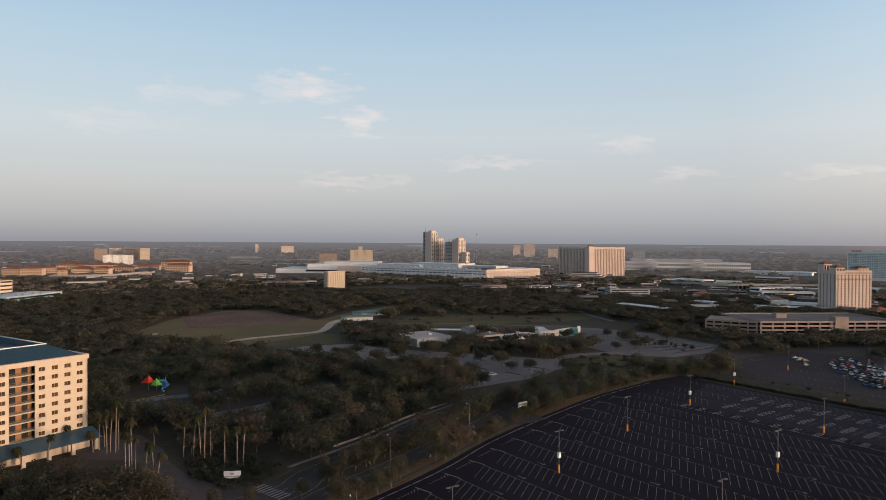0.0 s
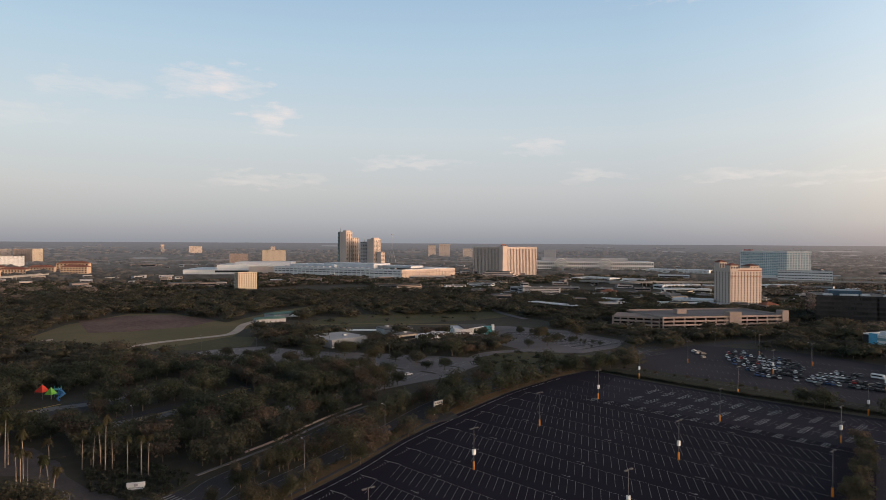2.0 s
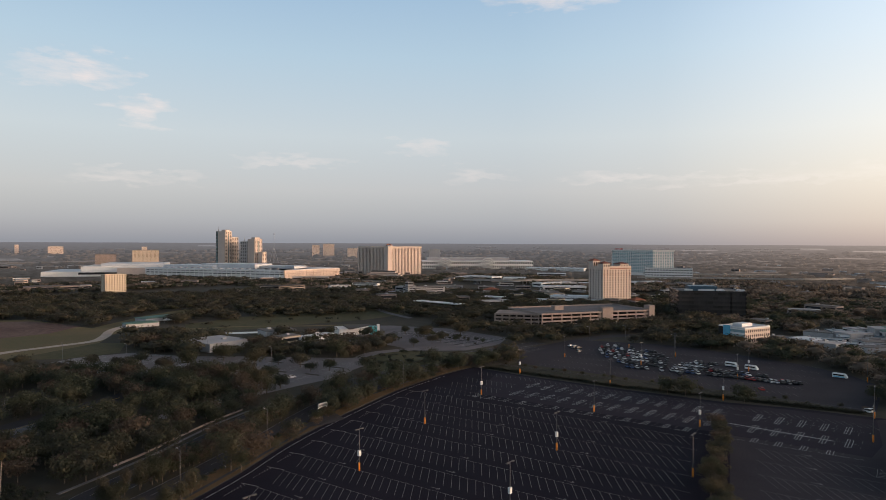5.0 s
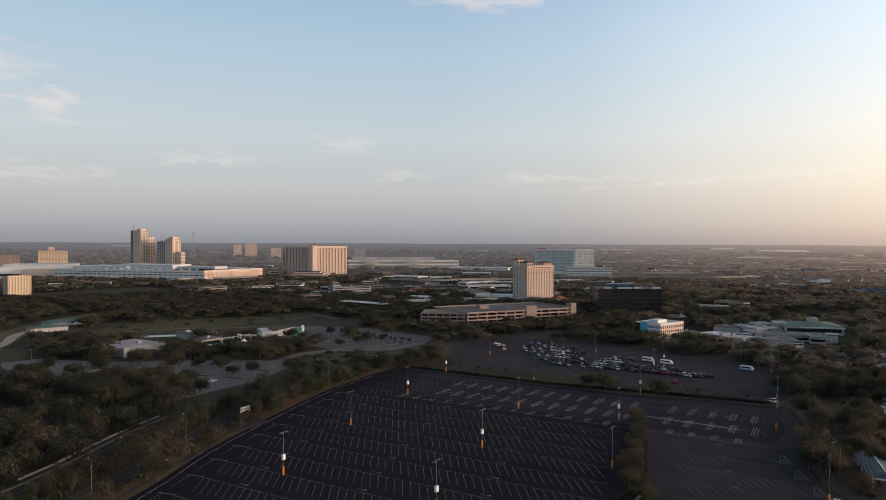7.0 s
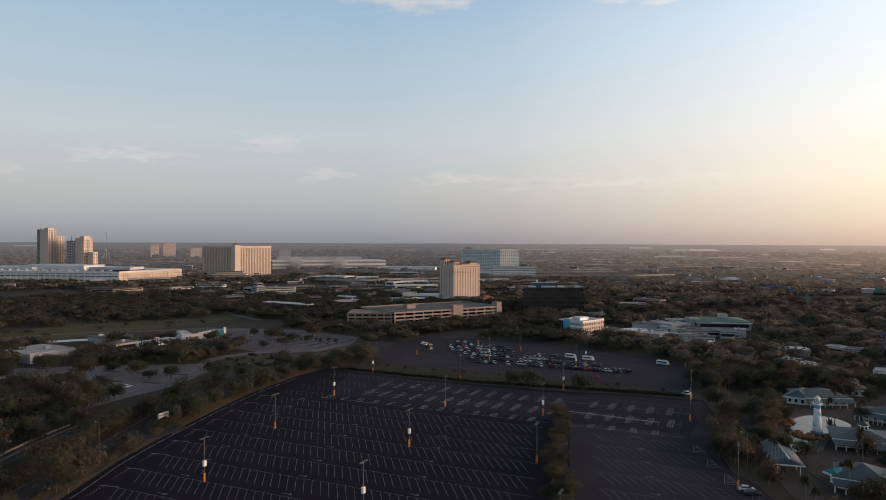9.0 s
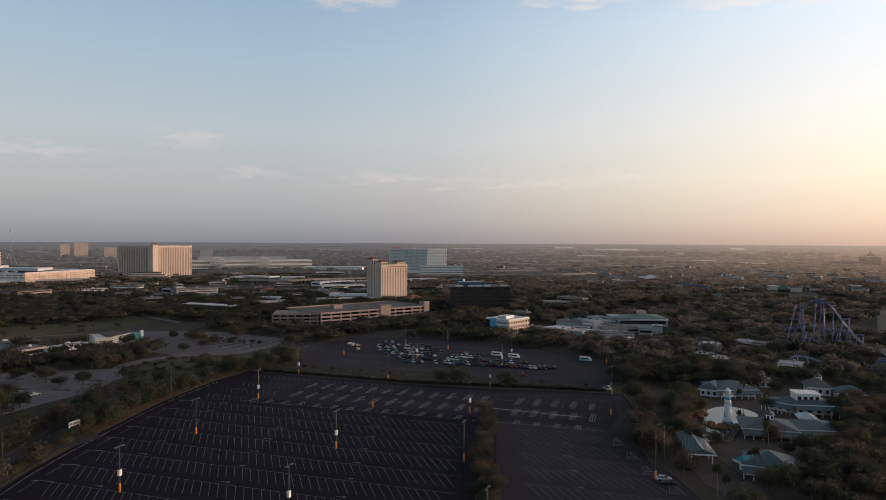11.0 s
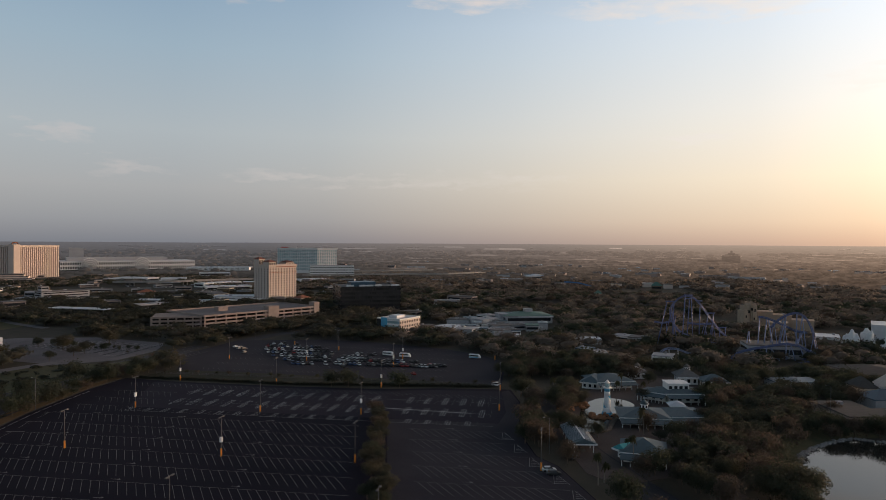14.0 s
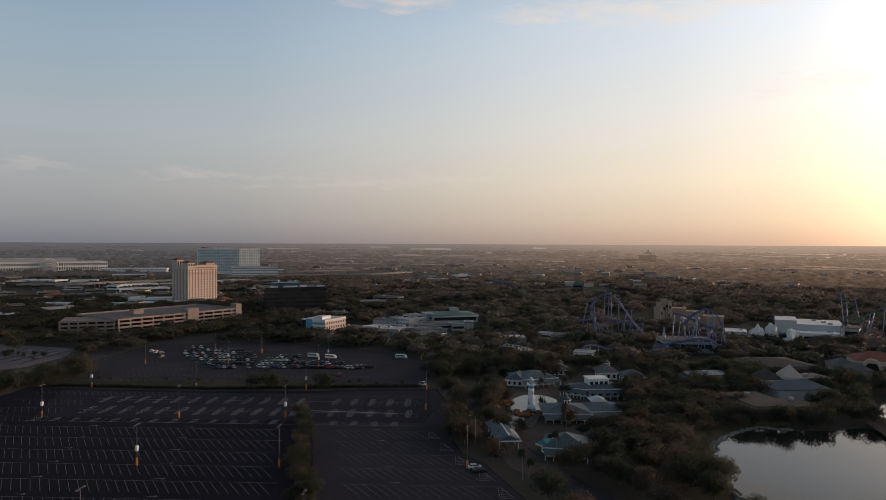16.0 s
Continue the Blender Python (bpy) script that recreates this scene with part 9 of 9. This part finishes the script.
LAMPS = [((35.6, 205.2), 1), ((69.0, 251.5), 0), ((107.2, 292.6), 1), ((103.0, 207.2), 1), ((141.6, 250.7), 0), ((144.5, 334.8), 1), ((175.3, 294.8), 0),
         ((207.5, 253.1), 1), ((169.0, 218.9), 1), ((130.6, 172.2), 0), ((167.3, 126.7), 0), (rc(153, -89), 1), (rc(153, -37), 0), (rc(97.5, -124), 0), (rc(97.5, -72), 1), (rc(283, -17), 0),
         (rc(380, -183), 0), (rc(382, -136), 1), (rc(423, -129), 0), (rc(373, -82), 1), (rc(399, -82), 1), (rc(404, -27), 0), (rc(322, -19), 0), (rc(440, -165), 0)]
for (x, y), s in LAMPS:
    lot_lamp(x, y, s, 35.0)


def street_lamp(x, y, h, turn):
    par = thing("street_lamp", "slim grey street lamp with a single arm", "lamp post", pose(x, y, 0, 0, 0, turn), "street lamps")
    part("pole", tube(bmesh.new(), (0, 0, 0), (0, 0, h), 0.11, 0.07, 7), POLE_STEEL, par)
    part("arm", tube(bmesh.new(), (0, 0, h - 0.2), (1.8, 0, h + 0.1), 0.06, 0.05, 5), POLE_STEEL, par)
    part("lamp_head", box(bmesh.new(), 1.5, -0.15, h + 0.02, 2.2, 0.15, h + 0.16), STEEL, par)


for (x, y), h in (((-14.8, 194.3), 14), ((9.6, 237.3), 13), ((76.1, 316.9), 13), ((-17.1, 420.2), 12), ((-60, 416.5), 12), ((17.8, 384.8), 12), ((42.9, 316), 9), ((-94.6, 428.1), 12), ((374.9, 808.1), 38),
                  ((-399.7, 1151.5), 26), ((-441.7, 1163.6), 22), ((-74.4, 183.8), 5), ((-72.6, 182.2), 5), ((182.7, 135.1), 12), ((255.4, 355.1), 14), ((774.9, 927.2), 20), ((-83.3, 264.6), 8),
                  ((298.3, 83.5), 14), ((518, 80.8), 16), ((241.6, 435), 10), ((270.2, 433.8), 10), ((-631.4, 1095.9), 18)):
    street_lamp(x, y, h, 120)

# small lights along the verge
bol = (mesh_of("post", tube(bmesh.new(), (0, 0, 0), (0, 0, 0.9), 0.09, 0.09, 6), DARK_STEEL), mesh_of("globe", tube(bmesh.new(), (0, 0, 0.9), (0, 0, 1.3), 0.2, 0.14, 8), WHITE_PAINT))
for x, y in ((-18.5, 193.3), (-11.3, 205.9), (-3.6, 217.8), (3.7, 230), (19.2, 254.9), (60.7, 316.5), (74.1, 331.9), (84.6, 343), (94.7, 351.9), (108.2, 362.9), (-24.7, 183)):
    par = thing("bollard_light", "short dark bollard with a white globe", "bollard", pose(x, y, 0.08), "bollards on the verge")
    part("post", bol[0], None, par)
    part("globe", bol[1], None, par)

# entrance signs
o = (32.7, 274.4)
par = thing("gantry_sign", "white box sign on two posts at the lot entrance", "sign", pose(o[0], o[1], 0, 0, 0, 42))
part("panel", box(bmesh.new(), -2.6, -0.25, 3.7, 2.6, 0.25, 5.3), GREY_WALL, par)
bm = bmesh.new()
for k in range(4):
    box(bm, -2.3 + k * 1.2, -0.29, 4.1, -1.4 + k * 1.2, -0.251, 4.9)
part("sign_bars", bm, DARK_STEEL, par)
for x in (-2.4, 2.6):
    part("post", tube(bmesh.new(), (x, 0, -0.1), (x, 0, 3.7), 0.22), WHITE_PAINT, par)
flat("entry_apron", [(23, 267.1), (28.2, 275.2), (37.8, 278.1), (40.9, 267.6), (34.6, 262.4), (25.5, 258.9)], 0.09, ASPHALT_OLD, "grey asphalt apron at the lot entrance", "pavement")
o = (-61.5, 198.6)
par = thing("monument_sign", "low white monument sign by the hotel drive", "sign", pose(o[0], o[1], 0, 0, 0, 8))
part("panel", box(bmesh.new(), -2.4, -0.35, 0.4, 2.4, 0.35, 2.2), WHITE_PAINT, par)
part("plinth", box(bmesh.new(), -2.6, -0.5, -0.1, 2.6, 0.5, 0.4), CONCRETE, par)
bm = bmesh.new()
box(bm, -0.5, -0.38, 1.2, 0.5, -0.351, 1.9)
box(bm, -1.9, -0.38, 0.7, 1.9, -0.351, 1.0)
part("sign_bars", bm, GREY_WALL, par)


def shell(bm, sections):
    """A closed body through cross sections of equal point count."""
    rings = [[bm.verts.new(p) for p in s] for s in sections]
    for r, q in zip(rings, rings[1:]):
        for i in range(len(r)):
            j = (i + 1) % len(r)
            bm.faces.new((r[i], r[j], q[j], q[i]))
    bm.faces.new(rings[0][::-1]), bm.faces.new(rings[-1])
    bmesh.ops.recalc_face_normals(bm, faces=bm.faces)
    return bm


def car_forms(van):
    """Body, cabin glass, roof and wheel of a saloon or a tall car, 4.5 m long along x."""
    hw = 0.9

    def ring(x, z0, z1, w):
        return [(x, -w, z0), (x, w, z0), (x, w * 1.0, z1 * 0.72), (x, w * 0.92, z1), (x, -w * 0.92, z1), (x, -w * 1.0, z1 * 0.72)]
    hood = 0.95 if van else 0.85
    body = shell(bmesh.new(), [ring(-2.25, 0.35, 0.75, hw * 0.85), ring(-2.1, 0.25, 0.95 if not van else 1.05, hw), ring(-1.0, 0.22, 1.0, hw), ring(0.9, 0.22, 0.95, hw), ring(2.0, 0.25, hood - 0.1, hw * 0.96), ring(2.25, 0.35, 0.6, hw * 0.8)])
    top = 1.45 if not van else 1.75
    back = -1.7 if not van else -2.15
    glass = shell(bmesh.new(), [[(x, -w, 0.93), (x, w, 0.93), (x + sx, w * 0.82, top - 0.06), (x + sx, -w * 0.82, top - 0.06)] for x, w, sx in ((back, 0.8, 0.35 if not van else 0.15), (1.15, 0.82, -0.75))])
    roof = shell(bmesh.new(), [[(x, -w, top - 0.08), (x, w, top - 0.08), (x, w * 0.9, top), (x, -w * 0.9, top)] for x, w in ((back + 0.33, 0.66), (-0.5, 0.7), (0.42, 0.66))])
    wheel = tube(bmesh.new(), (0, -0.11, 0), (0, 0.11, 0), 0.33, 0.33, 12)
    return body, glass, roof, wheel


CAR_MESHES = []
for van in (False, True):
    b, g, r, w = car_forms(van)
    gm, wm = mesh_of("glasshouse", g, GLASS_BLACK), mesh_of("wheel", w, RUBBER)
    for m, n in CAR_PAINTS:
        bc = b.copy()
        tmp = bpy.data.meshes.new("roof")
        r.to_mesh(tmp)
        bc.from_mesh(tmp)
        bpy.data.meshes.remove(tmp)
        CAR_MESHES.append((mesh_of("body", bc, m), gm, wm, n, van))
    b.free(), r.free()


def park_car(x, y, turn, rng, pick=None):
    k = pick if pick is not None else rng.choices(range(6), (20, 12, 20, 36, 6, 6))[0]
    body, glass, wheel, colour, van = CAR_MESHES[k + (6 if rng.random() < 0.45 else 0)]
    par = thing("parked_car", colour + (" tall" if van else " low") + " car parked on grey asphalt", "car", pose(x, y, 0.05, 0, 0, turn), "parked cars")
    part("body", body, None, par)
    part("glasshouse", glass, None, par)
    for wx in (-1.4, 1.4):
        for wy in (-0.82, 0.82):
            part("wheel", wheel, None, par, m=pose(wx, wy, 0.33))


rng = random.Random(21)
heading = math.degrees(math.atan2(-UP.y + ROW.y * 0.6, -UP.x + ROW.x * 0.6))
ROWS_OF_CARS = [(440, -180, -158, 0.6), (430, -180, -142, 0.8), (418, -176, -132, 0.85), (407, -170, -128, 0.85), (395, -162, -124, 0.85), (383, -150, -120, 0.8), (371, -140, -118, 0.7),
                (408, -118, -100, 0.7), (396, -120, -96, 0.9), (386, -118, -70, 0.9), (374, -116, -58, 0.9), (366, -112, -90, 0.5), (352, -160, -60, 0.04), (377, -62, -52, 0.8)]
for n, d0, d1, fill in ROWS_OF_CARS:
    d = d0
    while d < d1:
        if rng.random() < fill:
            x, y = rc(n + rng.uniform(-0.4, 0.4), d)
            park_car(x, y, heading + rng.choice((0, 180)) + rng.uniform(-3, 3), rng)
        d += 2.75
for (x, y), turn, pick in (((252, 217.8), 20, 0), ((251.6, 219.3), 20, 1), ((168.8, 124.9), -40, 0), ((167.2, 121.9), -40, 3), ((13.7, 295.2), 55, 0), ((26.6, 355.7), 20, 0), ((-137.7, 265), 0, 0), ((-133.1, 267.7), 10, 0),
                           ((215.8, 414.1), 30, 0), ((217, 410.5), 30, 3), ((209, 389.8), 30, 2), ((214.7, 406.4), 10, 1), ((215.8, 402.6), 10, 3), ((184, 126.6), 10, 3), ((183.6, 129), 30, 3)):
    park_car(x, y, turn, rng, pick)


def bus(x, y, turn, colour, label, band=None):
    par = thing("shuttle_bus", label, "bus", pose(x, y, 0.05, 0, 0, turn) @ Matrix.Scale(0.78, 4))
    body = shell(bmesh.new(), [[(px, -w, 0.4), (px, w, 0.4), (px, w, h * 0.9), (px, w * 0.85, h), (px, -w * 0.85, h), (px, -w, h * 0.9)] for px, w, h in ((-4.4, 1.15, 2.9), (-4.2, 1.25, 3.1), (3.2, 1.25, 3.1), (3.9, 1.2, 2.4), (4.6, 1.1, 1.5))])
    part("body", body, colour, par)
    part("roof", box(bmesh.new(), -4.1, -1.05, 3.1, 3.0, 1.05, 3.2), WHITE_PAINT, par)
    for s in (-1.27, 1.21):
        part("window_strip", box(bmesh.new(), -3.9, s, 1.6, 3.0, s + 0.06, 2.5), GLASS_BLACK, par)
    if band:
        for s in (-1.275, 1.235):
            part("side_band", box(bmesh.new(), -4.0, s, 0.6, 3.1, s + 0.04, 1.3), band, par, "blue painted band")
    part("windscreen", box(bmesh.new(), 3.62, -1.0, 1.6, 3.85, 1.0, 2.4), GLASS_BLACK, par)
    for wx in (-2.8, 3.0):
        for wy in (-1.1, 1.1):
            part("wheel", tube(bmesh.new(), (wx, wy - 0.14, 0.45), (wx, wy + 0.14, 0.45), 0.45, 0.45, 12), RUBBER, par)


p = (269, 321.4)
bus(p[0], p[1], -66, WHITE_PAINT, "white shuttle bus standing in the far lot")
p = (273.1, 310.3)
bus(p[0], p[1], -66, WHITE_PAINT, "white shuttle bus standing beside another")
p = (301.2, 278.6)
bus(p[0], p[1], -66, WHITE_PAINT, "white bus with a blue band standing by the wood", SKY_PAINT)

# fence along the hedge between the lots
fence = thing("lot_fence", "low grey post and rail fence between the lots", "fence")
f_line = [rc(331 + (0 if d < -60 else (d + 60) * 0.0), d) for d in range(-200, -22, 4)]
fp = mesh_of("post", tube(bmesh.new(), (0, 0, 0), (0, 0, 1.3), 0.07, 0.07, 5), POLE_STEEL)
for x, y in f_line:
    part("post", fp, None, fence, m=pose(x, y, 0.1))
for z in (0.6, 1.2):
    part("rail", rail(bmesh.new(), [(x, y, z) for x, y in f_line], 0.045, 4), POLE_STEEL, fence)

# distance: an added wooded backdrop that rises to close the plain, haze in its emission
bm = bmesh.new()
n = 360
rings = []
for i in range(n):
    a = 2 * math.pi * i / n
    h = 57 + 1.6 * noise.noise(Vector((math.cos(a) * 9, math.sin(a) * 9, 0))) + 0.9 * noise.noise(Vector((math.cos(a) * 40, math.sin(a) * 40, 2)))
    rings.append([bm.verts.new((r * math.cos(a), r * math.sin(a), z)) for r, z in ((1250, 0.02), (2100, 0.3), (2650, 0.6), (3300, 12), (4000, 30), (4840, h + 3.5))])
for i in range(n):
    j = (i + 1) % n
    for p, q, p2, q2 in zip(rings[i], rings[j], rings[i][1:], rings[j][1:]):
        bm.faces.new((q, p, p2, q2))
lone("backdrop", bm, FAR_WOODS, "backdrop of wooded plain rising to the horizon, glowing with haze", "distance", kind="structure")
